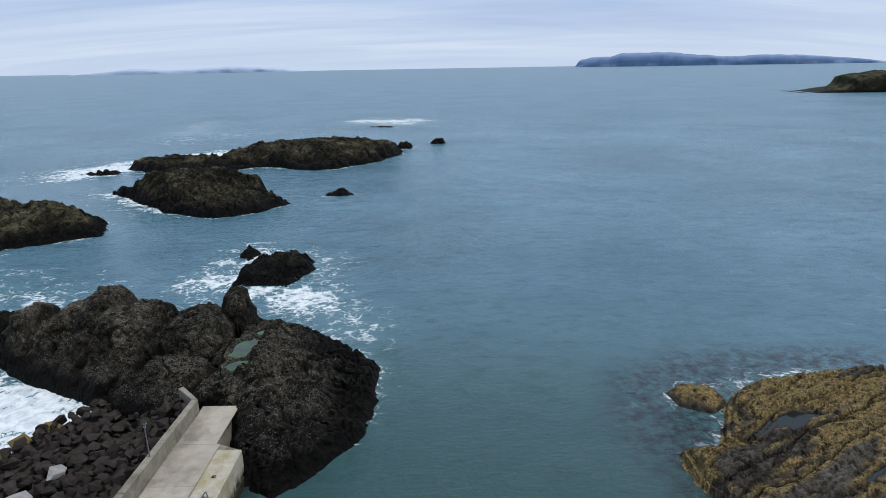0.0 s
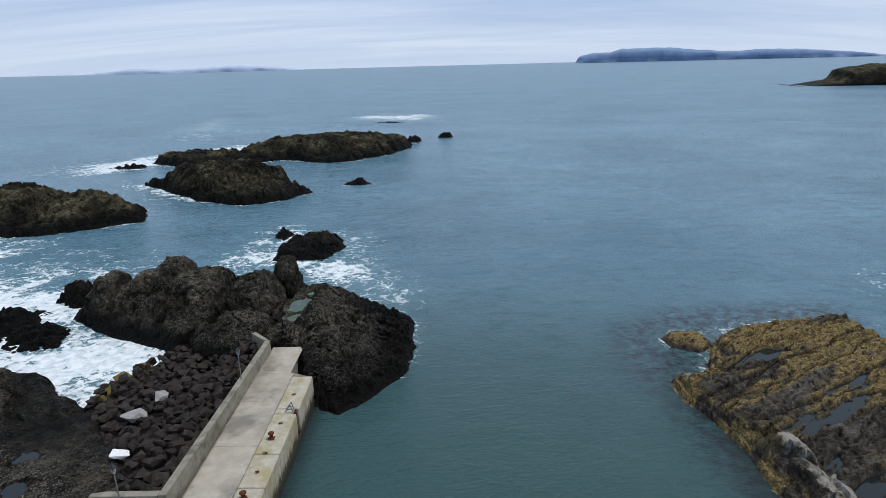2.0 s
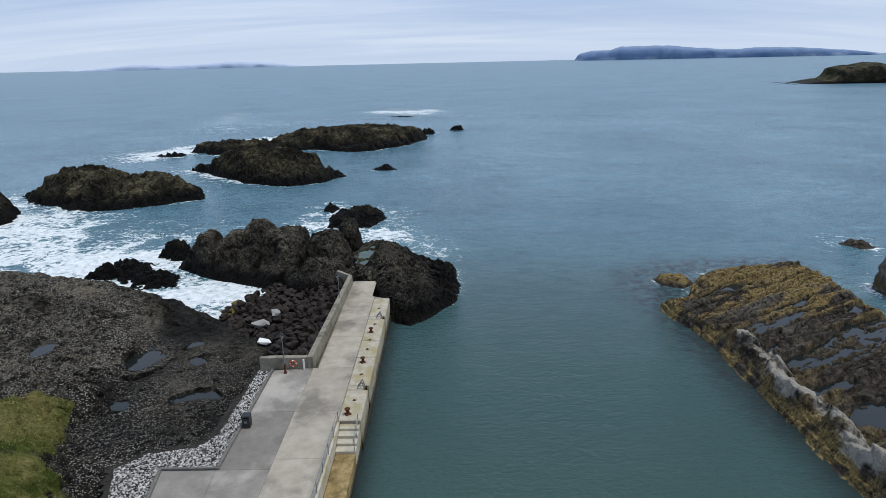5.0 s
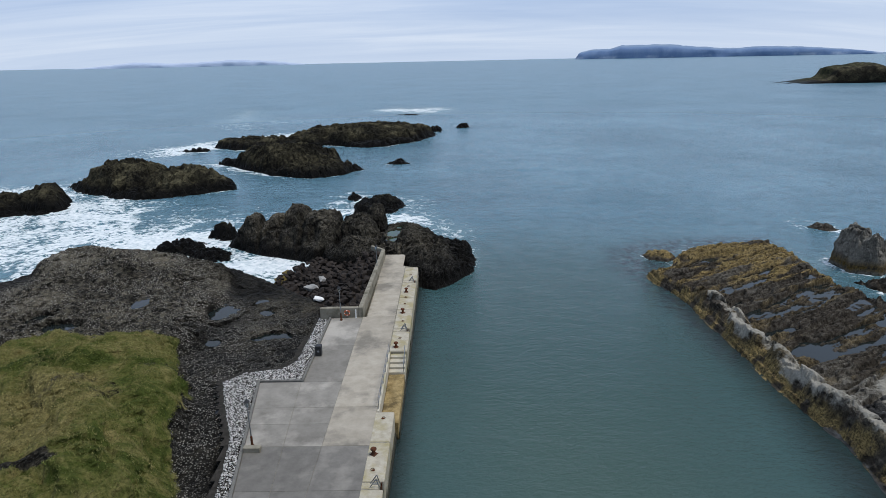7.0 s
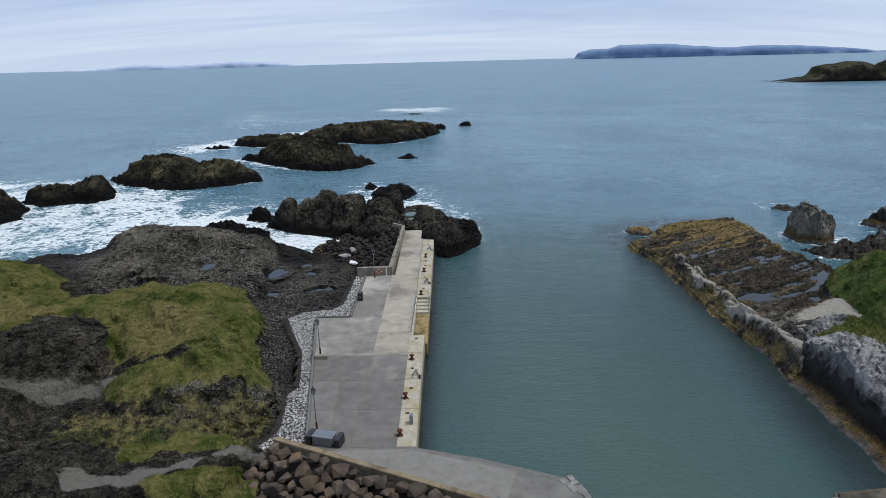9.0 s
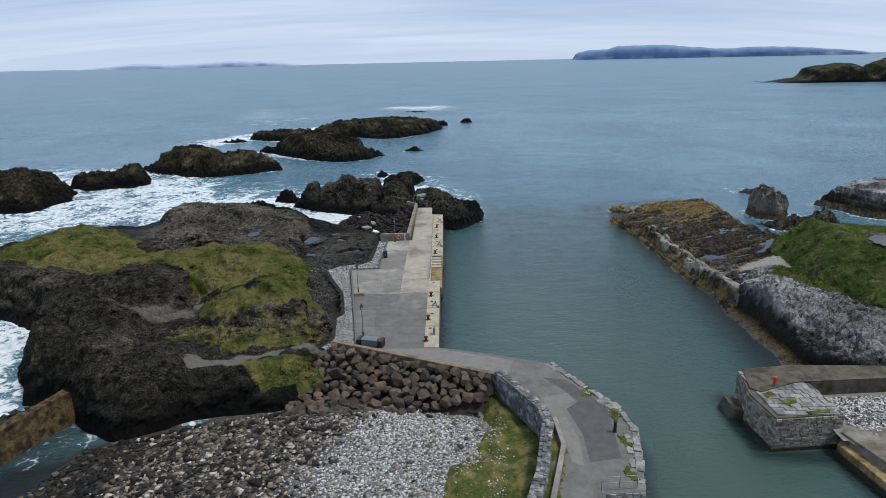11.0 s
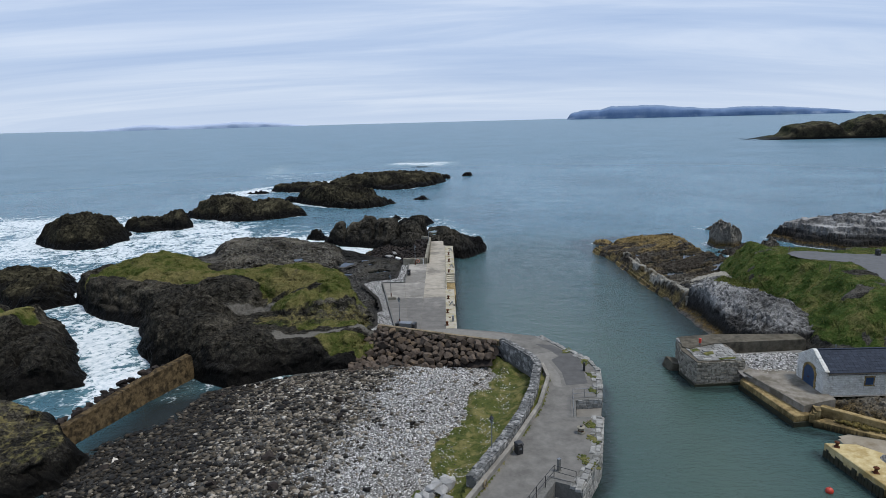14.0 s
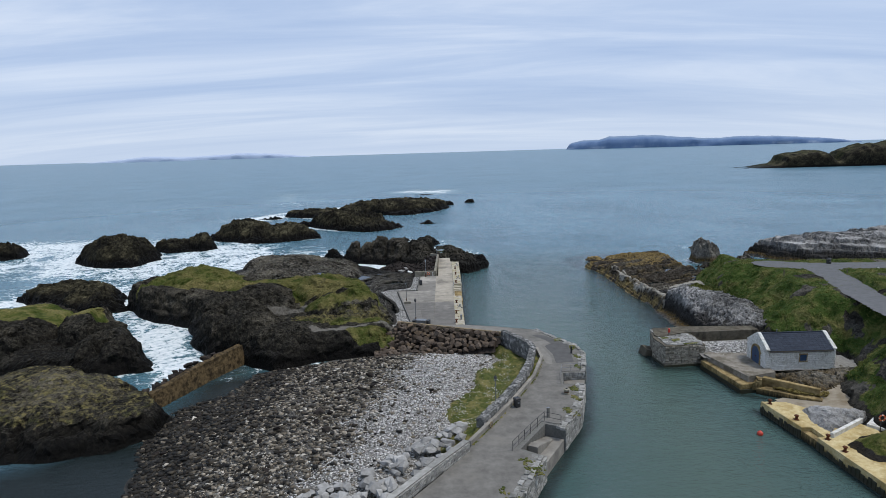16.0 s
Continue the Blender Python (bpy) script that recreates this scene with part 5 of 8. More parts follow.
GREEN_WEED = plain_material("harbour_weed", (0.012, 0.013, 0.007), (0.035, 0.033, 0.014), 3.0, 0.6, 0.05)
RED = plain_material("red_paint", (0.42, 0.03, 0.015), (0.55, 0.06, 0.03), 5.0, 0.5, 0)
ORANGE = plain_material("buoy_orange", (0.50, 0.09, 0.02), (0.60, 0.13, 0.03), 5.0, 0.5, 0)
WHITE = plain_material("white_paint", (0.60, 0.60, 0.58), (0.72, 0.72, 0.70), 4.0, 0.6, 0)
BLUE = plain_material("blue_paint", (0.012, 0.035, 0.085), (0.022, 0.055, 0.12), 4.0, 0.6, 0.005)
WOOD = plain_material("grey_timber", (0.10, 0.085, 0.065), (0.18, 0.155, 0.12), 5.0, 0.85, 0.02)
def tide_concrete(name, a, b_, stain, z0, z1):
    """Quay concrete stained by algae: drips run down its faces into a dark tidal band."""
    m, n, l, b = material(name)
    v = position(n, l)
    f = noise_tex(n, l, v, 1.6, 7, 0.7)
    col = ramp(n, l, f, (0.34, a), (0.66, b_))
    col = mix(n, l, math_node(n, l, "MULTIPLY", grey(n, l, noise_tex(n, l, v, 0.55, 5, 0.65), 0.46, 0.62), 0.85), col, stain)
    drip = noise_tex(n, l, position(n, l, (2.6, 2.6, 0.18)), 1.0, 5, 0.7)
    z, g = height(n, l)
    low = math_node(n, l, "ADD", z, math_node(n, l, "MULTIPLY", math_node(n, l, "SUBTRACT", drip, 0.5), 2.6))
    col = mix(n, l, math_node(n, l, "SUBTRACT", 1.0, grey(n, l, low, z0, z1)), col, (0.022, 0.018, 0.008))
    l.new(col, b.inputs["Base Color"])
    b.inputs["Roughness"].default_value = 0.8
    b.inputs["Specular IOR Level"].default_value = 0.25
    bump(n, l, b, f, 0.6, 0.04)
    return m


OCHRE_CONCRETE = tide_concrete("algae_concrete", (0.18, 0.124, 0.044), (0.36, 0.27, 0.13), (0.075, 0.052, 0.020), 0.15, 0.75)
OLD_WALL = plain_material("old_wall_concrete", (0.030, 0.020, 0.009), (0.15, 0.105, 0.052), 2.2, 0.9, 0.25, stain=(0.012, 0.009, 0.005), stain_scale=1.3, stain_at=0.53)
def stones_material(name, *stops):
    """Loose stones, each of its own tone."""
    m, n, l, b = material(name)
    g = n.new("ShaderNodeNewGeometry")
    oi = n.new("ShaderNodeObjectInfo")
    rnd = math_node(n, l, "FRACT", math_node(n, l, "ADD", oi.outputs["Random"], g.outputs["Random Per Island"]), 0)
    col = ramp(n, l, rnd, *stops)
    f = noise_tex(n, l, position(n, l), 3.0, 6, 0.7)
    col = mix(n, l, math_node(n, l, "MULTIPLY", grey(n, l, f, 0.5, 0.7), 0.6), col, tuple(0.5 * c for c in stops[1][1]))
    l.new(col, b.inputs["Base Color"])
    b.inputs["Roughness"].default_value = 0.8
    b.inputs["Specular IOR Level"].default_value = 0.25
    return m


PEBBLE_W = stones_material("white_pebble", (0.0, (0.03, 0.028, 0.024)), (0.22, (0.17, 0.162, 0.148)), (0.45, (0.50, 0.485, 0.455)), (1.0, (0.76, 0.74, 0.71)))
PEBBLE_D = stones_material("dark_stone", (0.0, (0.006, 0.0058, 0.0052)), (0.55, (0.022, 0.018, 0.013)), (0.88, (0.062, 0.051, 0.036)), (1.0, (0.17, 0.146, 0.11)))
PEBBLE_T = stones_material("tan_stone", (0.0, (0.05, 0.042, 0.031)), (0.4, (0.16, 0.133, 0.098)), (0.8, (0.32, 0.28, 0.22)), (1.0, (0.52, 0.48, 0.42)))
LIME_BOULDER = plain_material("limestone_boulder", (0.24, 0.236, 0.222), (0.47, 0.46, 0.44), 1.6, 0.85, 0.05, random_mix=0.5)
GRASS = plain_material("turf", (0.020, 0.036, 0.006), (0.095, 0.100, 0.024), 3.4, 0.9, 0.18, stain=(0.17, 0.145, 0.055), stain_scale=0.8, stain_at=0.53)
MOSSY = plain_material("mossy_masonry", (0.07, 0.072, 0.070), (0.19, 0.19, 0.182), 2.2, 0.9, 0.06, stain=(0.40, 0.39, 0.37), stain_scale=1.3, stain_at=0.54, random_mix=0.4)
GLASS, gn, gl, gb = material("lantern_glass")
gb.inputs["Base Color"].default_value = (0.6, 0.65, 0.65, 1)
gb.inputs["Roughness"].default_value, gb.inputs["Transmission Weight"].default_value = 0.1, 0.8

BROWN_STONE = plain_material("brown_armour_stone", (0.055, 0.041, 0.031), (0.155, 0.120, 0.092), 1.8, 0.85, 0.05, stain=(0.20, 0.135, 0.075), stain_scale=0.5, stain_at=0.62, random_mix=0.6)
STONES = [hull_mesh("boulder", 200 + i, BOULDER, 12, 0.85) for i in range(10)]
BIG_STONES = [hull_mesh("boulder", 240 + i, BROWN_STONE, 17, 0.85) for i in range(10)]
PEBBLES = [hull_mesh("pebble_shape", 300 + i, PEBBLE_W, 9, 0.7, 0.2) for i in range(8)]
rng = random.Random(7)


def block_mesh(name, seed, mat):
    """A roughly squared building stone of unit size with broken corners."""
    r = random.Random(seed)
    bm = box_bm(-0.5, 0.5, -0.5, 0.5, -0.5, 0.5)
    bmesh.ops.bevel(bm, geom=list(bm.edges), offset=0.09, segments=1, affect="EDGES")
    for v in bm.verts:
        v.co += Vector((r.uniform(-0.05, 0.05), r.uniform(-0.08, 0.08), r.uniform(-0.05, 0.05)))
    me = bpy.data.meshes.new(name)
    bm.to_mesh(me); bm.free()
    me.materials.append(mat)
    return me


def stone_face(parent, a, b, z0, z1, meshes, length, course, depth=0.3, seed=1, skip=None, limit=300, proud=0.06, top=None):
    """Courses of stones along a wall from a to b, facing to the right of that way."""
    r = random.Random(seed)
    (ax, ay), (bx_, by_) = a, b
    run = math.hypot(bx_ - ax, by_ - ay)
    ux, uy = (bx_ - ax) / run, (by_ - ay) / run
    nx, ny = uy, -ux
    ang = math.degrees(math.atan2(uy, ux))
    z, count = z0, 0
    while z < z1 - 0.06:
        h = min(course * r.uniform(0.75, 1.3), z1 - z)
        s = -r.uniform(0, length * 0.5)
        while s < run:
            w = length * r.uniform(0.55, 1.5)
            m, e = max(s, 0), min(s + w, run)
            if e - m > 0.12 and not (skip and skip((m + e) / 2, z + h / 2)) and (top is None or z + h / 2 < top((m + e) / 2)):
                c, out = (m + e) / 2, proud - depth / 2 + r.uniform(-0.03, 0.03)
                piece("stone", meshes[count % len(meshes)], parent, placed(ax + ux * c + nx * out, ay + uy * c + ny * out, z + h / 2, (e - m) * 0.96, depth, h * 0.93, r.uniform(-2, 2), r.uniform(-2, 2), ang + r.uniform(-1.5, 1.5)))
                count += 1
                if count >= limit:
                    return count
            s += w
        z += h
    return count


# ---- pier ----
COPE_CONCRETE = tide_concrete("cope_concrete", (0.30, 0.268, 0.205), (0.43, 0.392, 0.312), (0.28, 0.238, 0.115), 0.7, 1.5)
pier = tagged(empty("pier"), "pale concrete harbour pier with slab joints and a yellowed cope", "pier", kind="structure")
part("pier_core", prism_bm([(-22.6, 47), (-20, 47), (-19.3, 41.4), (-17.35, 40.6), (-17.5, 13.2), (-18.85, 13.2), (-18.95, 1.5), (-17.6, 1.5), (-17.95, -20.2), (-27.2, -21.2), (-26.9, -19), (-31.3, 7), (-26.9, 7), (-26.8, 22.2), (-22.6, 22.6)], -2, PIER_Z - 0.03), CONCRETE_WALL, pier)


def slab(x0, x1, y0, y1, mat, z=PIER_Z, bot=None, gap=0.012):
    return part("slab", box_bm(x0 + gap, x1 - gap, y0 + gap, y1 - gap, (z - 0.118) if bot is None else bot, z, 0.02), mat, pier)


def apron_west(y):
    return -31.1 + 0.17 * (7.0 - y)


def apron_mid(y):
    return 0.5 * (apron_west(y) - 23.0)


lane = [47, 41.3, 36.2, 29.6, 22.5, 14.8, 8.2, 2.4, -3.4, -8.8, -14.2, -20.0]
for y1, y0 in zip(lane, lane[1:]):
    slab(-22.5 if y0 > 22 else -23.0, -19.35 if y0 > 40 else -19.05, y0, y1, WET_CONCRETE if y0 < -3.5 else CONCRETE)
for y1, y0 in zip([22.2, 14.8, 7.0], [14.8, 7.0]):
    slab(-26.8, -23.0, y0, y1, CONCRETE_GREY)
for y1, y0 in zip([7.0, 2.4, -0.2, -3.4, -8.8, -14.2, -20.0], [2.4, -0.2, -3.4, -8.8, -14.2, -20.0]):
    part("slab", prism_bm([(apron_west(y0), y0 + 0.012), (apron_mid(y0) - 0.012, y0 + 0.012), (apron_mid(y1) - 0.012, y1 - 0.012), (apron_west(y1), y1 - 0.012)], PIER_Z - 0.118, PIER_Z, 0.02), WET_CONCRETE if y0 < -3.5 else CONCRETE_GREY, pier)
    part("slab", prism_bm([(apron_mid(y0) + 0.012, y0 + 0.012), (-23.012, y0 + 0.012), (-23.012, y1 - 0.012), (apron_mid(y1) + 0.012, y1 - 0.012)], PIER_Z - 0.118, PIER_Z, 0.02), WET_CONCRETE if y0 < -3.5 else CONCRETE_GREY, pier)
cope = [40.6, 34.9, 34.1, 28.5, 24.6, 19.0, 18.2, 13.2]
for k, (y1, y0) in enumerate(zip(cope, cope[1:])):
    notch = k in (1, 5)
    part("cope_block", box_bm(-19.0, -17.55 if notch else -17.05, y0 + 0.03, y1 - 0.03, -1.8, PIER_Z + 0.02, 0.08), COPE_CONCRETE, pier)
cope = [1.5, -3.0, -7.9, -8.7, -14.2, -20.0]
for k, (y1, y0) in enumerate(zip(cope, cope[1:])):
    part("cope_block", box_bm(-19.15, -17.8 if k == 2 else -17.45, y0 + 0.03, y1 - 0.03, -1.8, PIER_Z + 0.02, 0.08), COPE_CONCRETE, pier)
# sunken landing with its steps
part("landing", box_bm(-18.8, -17.15, 1.53, 10.3, -1.8, 1.75, 0.05), OCHRE_CONCRETE, pier)
for k in range(4):
    part("step", box_bm(-18.8, -17.15, 10.32 + 0.72 * k, 11.02 + 0.72 * k, -1.8, 1.98 + 0.22 * k, 0.03), CONCRETE_PALE, pier)
part("landing_wall", box_bm(-19.02, -18.82, 1.53, 13.15, -1.5, PIER_Z + 0.05, 0.03), CONCRETE_PALE, pier)
for (x0, y0, x1, y1) in ((-17.04, 13.2, -17.04, 40.5), (-17.14, 1.6, -17.14, 13.1), (-17.44, -19.9, -17.44, 1.4)):
    part("weed_band", box_bm(x0 - 0.05, x0 + 0.07, y0, y1, -1.5, 0.75, 0.03), GREEN_WEED, pier)
# dark kerb round the apron
part("kerb", prism_bm([(apron_west(7) - 0.28, 7.2), (apron_west(-19.5) - 0.28, -19.5), (apron_west(-19.5) - 0.03, -19.5), (apron_west(7) - 0.03, 7.2)], 1.8, PIER_Z + 0.12), MORTAR, pier)
for a, b in (((-31.2, 7.15), (-26.9, 7.15)), ((-26.95, 7.2), (-26.95, 22.2))):
    part("kerb", box_bm(min(a[0], b[0]) - 0.12, max(a[0], b[0]) + 0.12, min(a[1], b[1]) - 0.1, max(a[1], b[1]) + 0.1, 1.8, PIER_Z + 0.16, 0.03), MORTAR, pier)
part("wall_stub", box_bm(-29.2, -27.8, -4.2, -3.7, PIER_Z - 0.1, PIER_Z + 0.45, 0.05), CONCRETE_WALL, pier)

wall = tagged(empty("pier_wall"), "weathered concrete parapet wall along the pier", "wall", kind="structure")
wl_pts = [46.0, 40.0, 34.0, 28.0, 22.5]
for y1, y0 in zip(wl_pts, wl_pts[1:]):
    xa, xb = -22.5 - 0.02 * (46 - y1), -22.5 - 0.02 * (46 - y0)
    part("wall_panel", prism_bm([(xa, y1 - 0.02), (xa - 0.55, y1 - 0.02), (xb - 0.55, y0 + 0.02), (xb, y0 + 0.02)], 1.4, 4.15, 0.04), CONCRETE_WALL, wall)
part("wall_panel", prism_bm([(-22.5, 46.02), (-23.05, 46.02), (-25.0, 47.9), (-24.7, 48.3)], 1.4, 4.15, 0.04), CONCRETE_WALL, wall)
part("wall_panel", prism_bm([(-23.56, 22.5), (-23.56, 23.05), (-27.2, 23.05), (-28.2, 22.85), (-28.2, 22.5)], 1.4, 4.1, 0.04), CONCRETE_WALL, wall)
settle(wall, -23, 34, 1.4)

# ---- quay ----
QUAY_EDGE = [(-17.9, -20.1), (-12, -21.9), (-5.3, -24.6), (-3.7, -28.0), (-0.8, -32.8), (-0.2, -36), (-1.2, -41.5), (-1.9, -44.4), (-4.9, -44.6), (-5.6, -48.4), (-3.0, -48.6), (-4.8, -55.3), (-7.9, -60.9), (-9.9, -59.9), (-13.3, -65.4), (-11.2, -67.0), (-13.8, -73.2), (-24, -95)]
QUAY_WEST = [(-29.2, -20.2), (-20, -24.1), (-12, -27.8), (-8.2, -33.4), (-7.2, -36.5), (-8.4, -42.6), (-11.4, -50.5), (-15.8, -59), (-19.4, -67), (-25.4, -76), (-36, -95)]
quay = tagged(empty("quay"), "worn grey asphalt quay edged with rough limestone", "quay", kind="structure")
part("quay_core", prism_bm(QUAY_EDGE + QUAY_WEST[::-1], -2, QUAY_Z - 0.02), MORTAR, quay)
SURF = [(-17.9, -20.3), (-12.1, -22.3), (-5.7, -25.2), (-4.3, -28.2), (-1.6, -33.1), (-1.0, -36), (-2.0, -41.5), (-2.6, -44.0), (-5.2, -44.2), (-6.0, -48.8), (-4.0, -49.0), (-5.6, -55.0), (-8.4, -60.1), (-10.2, -59.3), (-13.9, -65.3), (-12.1, -67.0), (-14.8, -73.2), (-25, -95)]
part("carriageway", prism_bm(SURF + QUAY_WEST[::-1], QUAY_Z - 0.018, QUAY_Z + 0.03), ASPHALT, quay)
PATCH_PALE = plain_material("pale_patch", (0.155, 0.147, 0.130), (0.225, 0.213, 0.19), 1.2, 0.9, 0.01)
PATCH_DARK = plain_material("dark_patch", (0.075, 0.073, 0.070), (0.11, 0.108, 0.104), 1.0, 0.9, 0.01)
part("patch", prism_bm([(-7.6, -31.2), (-5.0, -30.4), (-4.6, -31.8), (-6.2, -33.0), (-5.4, -38.0), (-5.8, -41.4), (-6.6, -41.0), (-6.9, -36.0)], QUAY_Z + 0.031, QUAY_Z + 0.036), PATCH_PALE, quay)
part("patch", prism_bm([(-6.9, -27.4), (-4.6, -28.0), (-1.9, -33.2), (-2.6, -40.5), (-5.2, -40.9), (-5.0, -37.2), (-5.6, -33.2), (-4.3, -32.0), (-5.2, -30.0)], QUAY_Z + 0.031, QUAY_Z + 0.035), PATCH_DARK, quay)
part("patch", prism_bm([(-26, -20.6), (-18.2, -20.5), (-12.2, -22.6), (-9.5, -23.7), (-10.5, -26.8), (-13, -26.9), (-19, -23.8)], QUAY_Z + 0.031, QUAY_Z + 0.034), PATCH_PALE, quay)
# lower landings cut into the edge
part("landing", prism_bm([(-1.95, -44.5), (-4.8, -44.7), (-5.5, -48.3), (-3.05, -48.5)], -2, 1.9), CONCRETE_GREY, quay)
part("landing", prism_bm([(-8.0, -61.0), (-9.85, -60.0), (-13.2, -65.4), (-11.3, -66.9)], -2, 1.6), CONCRETE_GREY, quay)
for k in range(5):
    t0, t1 = 0.12 + 0.13 * k, 0.25 + 0.13 * k
    a0, a1 = (-9.85 - 3.35 * t0, -60.0 - 5.4 * t0), (-9.85 - 3.35 * t1, -60.0 - 5.4 * t1)
    part("step", prism_bm([a0, (a0[0] + 0.95, a0[1] - 0.55), (a1[0] + 0.95, a1[1] - 0.55), a1], 1.5, 1.8 + 0.22 * k), CONCRETE_GREY, quay)

# rough limestone cope and masonry along the harbour edge
COPE_LIME = plain_material("cope_limestone", (0.20, 0.195, 0.178), (0.40, 0.39, 0.365), 2.2, 0.9, 0.04, stain=(0.10, 0.10, 0.085), stain_scale=0.9, stain_at=0.56, random_mix=0.55)
COPE = [block_mesh("cope_shape", 400 + i, COPE_LIME) for i in range(6)]
WALLSTONE = [block_mesh("stone_shape", 420 + i, MASONRY) for i in range(8)]
edge_runs = [[(-5.4, -24.2), (-3.7, -27.8), (-0.8, -32.8), (-0.2, -36), (-1.2, -41.5), (-1.9, -44.4)], [(-3.0, -48.6), (-4.8, -55.3), (-7.9, -60.9)], [(-11.2, -67.0), (-13.8, -73.2), (-18, -82)]]
for run in edge_runs:
    for (ax, ay), (bx_, by_) in zip(run, run[1:]):
        L = math.hypot(bx_ - ax, by_ - ay)
        ang = math.degrees(math.atan2(by_ - ay, bx_ - ax))
        nx, ny = (by_ - ay) / L, -(bx_ - ax) / L
        for row, keep in ((0.26, 0.95), (0.78, 0.45)):
            s = 0.0
            while s < L:
                w = rng.uniform(0.35, 1.15)
                c, o = min(s + w / 2, L), row + rng.uniform(-0.10, 0.08)
                s += w
                if rng.random() < keep:
                    piece("cope_stone", COPE[rng.randrange(6)], quay, placed(ax + (bx_ - ax) * c / L + nx * o, ay + (by_ - ay) * c / L + ny * o, QUAY_Z - 0.06 + rng.uniform(-0.07, 0.05), w * 0.93, rng.uniform(0.40, 0.70), 0.30, rng.uniform(-4, 4), rng.uniform(-4, 4), ang + rng.uniform(-9, 9)))
for a, b, lim, sd in (((-10.9, -66.9), (-14.0, -73.5), 130, 3), ((-2.8, -48.5), (-4.75, -55.4), 120, 4), ((-4.75, -55.4), (-7.8, -60.9), 110, 5), ((0.0, -36.0), (-1.1, -41.5), 90, 6)):
    stone_face(quay, b, a, 0.2, 2.9, WALLSTONE, 0.6, 0.36, 0.35, sd, limit=lim)
stone_face(quay, (-4.85, -44.6), (-1.9, -44.45), 1.9, 2.95, WALLSTONE, 0.5, 0.3, 0.3, 8, limit=40)
# turf that has crept over the cope
for k, (x, y, rx_, ry_, rot) in enumerate(((-3.0, -30.2, 0.5, 1.2, -30), (-1.5, -34.0, 0.5, 1.3, -10), (-1.6, -38.2, 0.5, 1.0, 10), (-2.4, -42.4, 0.45, 0.9, 12), (-4.6, -50.2, 0.6, 0.8, 15), (-5.0, -53.0, 0.5, 1.1, 15), (-6.4, -57.0, 0.6, 1.5, 28), (-12.6, -69.2, 0.9, 2.2, 24), (-15.0, -74.5, 0.8, 2.4, 28))):
    bm = bmesh.new()
    for j in range(80):
        a, q = rng.uniform(0, 6.28), math.sqrt(rng.uniform(0, 1)) * rng.uniform(0.6, 1.15)
        s = rng.uniform(0.07, 0.17)
        vs = bmesh.ops.create_icosphere(bm, subdivisions=1, radius=1.0)["verts"]
        for v in vs:
            v.co = Vector((v.co.x * s + rx_ * q * math.cos(a), v.co.y * s * 1.2 + ry_ * q * math.sin(a), v.co.z * 0.05 + 0.02 * noise.noise(v.co * 2.0)))
    bmesh.ops.transform(bm, matrix=pose(x, y, 3.05, 0, 0, rot), verts=bm.verts)
    part("turf_patch", bm, GRASS, quay)
settle(quay, -8, -45, 0)

# tan concrete parapet along the seaward side of the quay
parapet = tagged(empty("quay_parapet"), "low tan concrete parapet above the boulder bank", "wall", kind="structure")
pl_line = [(-29.4, -19.8), (-24.8, -21.9), (-19.8, -24.2), (-15.4, -26.2), (-11.4, -28.0)]
pr_line = offset_line(pl_line, 0.5)
for k in range(4):
    part("wall_panel", prism_bm([pl_line[k], pl_line[k + 1], pr_line[k + 1], pr_line[k]], 1.0, 3.75, 0.05), PARAPET, parapet)
settle(parapet, -20, -23, 1.0)
kerb = tagged(empty("quay_kerb_wall"), "low grey concrete kerb wall beside the quay road", "wall", kind="structure")
k_line = [(-6.9, -35.2), (-6.8, -39.2), (-9.0, -46.4), (-13.2, -55.2), (-18.4, -64.6)]
k_off = offset_line(k_line, -0.42)
for k in range(4):
    part("wall_panel", prism_bm([k_line[k], k_off[k], k_off[k + 1], k_line[k + 1]], 2.4, 3.55, 0.04), CONCRETE_GREY, kerb)
settle(kerb, -10, -48, 2.4)

# thick mossy masonry wall
WALL_LINE = [(-11.4, -27.9), (-9.0, -32.6), (-8.1, -34.6), (-7.9, -36.6), (-9.4, -43.2), (-11.4, -49.0), (-13.6, -53.8), (-17.2, -60.6)]
mwall = tagged(empty("masonry_wall"), "thick lichen-spotted rubble masonry wall with a rounded top", "wall", kind="structure")
MOSS_STONE = [block_mesh("moss_shape", 440 + i, MOSSY) for i in range(8)]
w_in, w_out_line = offset_line(WALL_LINE, 0.45), offset_line(WALL_LINE, -0.45)
for k in range(len(WALL_LINE) - 1):
    part("wall_core", prism_bm([w_in[k], w_in[k + 1], w_out_line[k + 1], w_out_line[k]], 1.4, 4.05), MORTAR, mwall)
    (ax, ay), (bx_, by_) = WALL_LINE[k], WALL_LINE[k + 1]
    L = math.hypot(bx_ - ax, by_ - ay)
    ang = math.degrees(math.atan2(by_ - ay, bx_ - ax))
    s = 0.0
    while s < L:
        w = rng.uniform(0.28, 0.55)
        for off in (-0.30, 0.0, 0.30):
            c = min(s + w / 2 + rng.uniform(-0.08, 0.08), L)
            nx, ny = -(by_ - ay) / L, (bx_ - ax) / L
            piece("stone", MOSS_STONE[rng.randrange(8)], mwall, placed(ax + (bx_ - ax) * c / L + nx * off, ay + (by_ - ay) * c / L + ny * off, 4.05 - 0.22 * abs(off) + rng.uniform(-0.04, 0.05), w * 0.95, 0.33, 0.34, rng.uniform(-6, 6), rng.uniform(-6, 6), ang + rng.uniform(-6, 6)))
        s += w
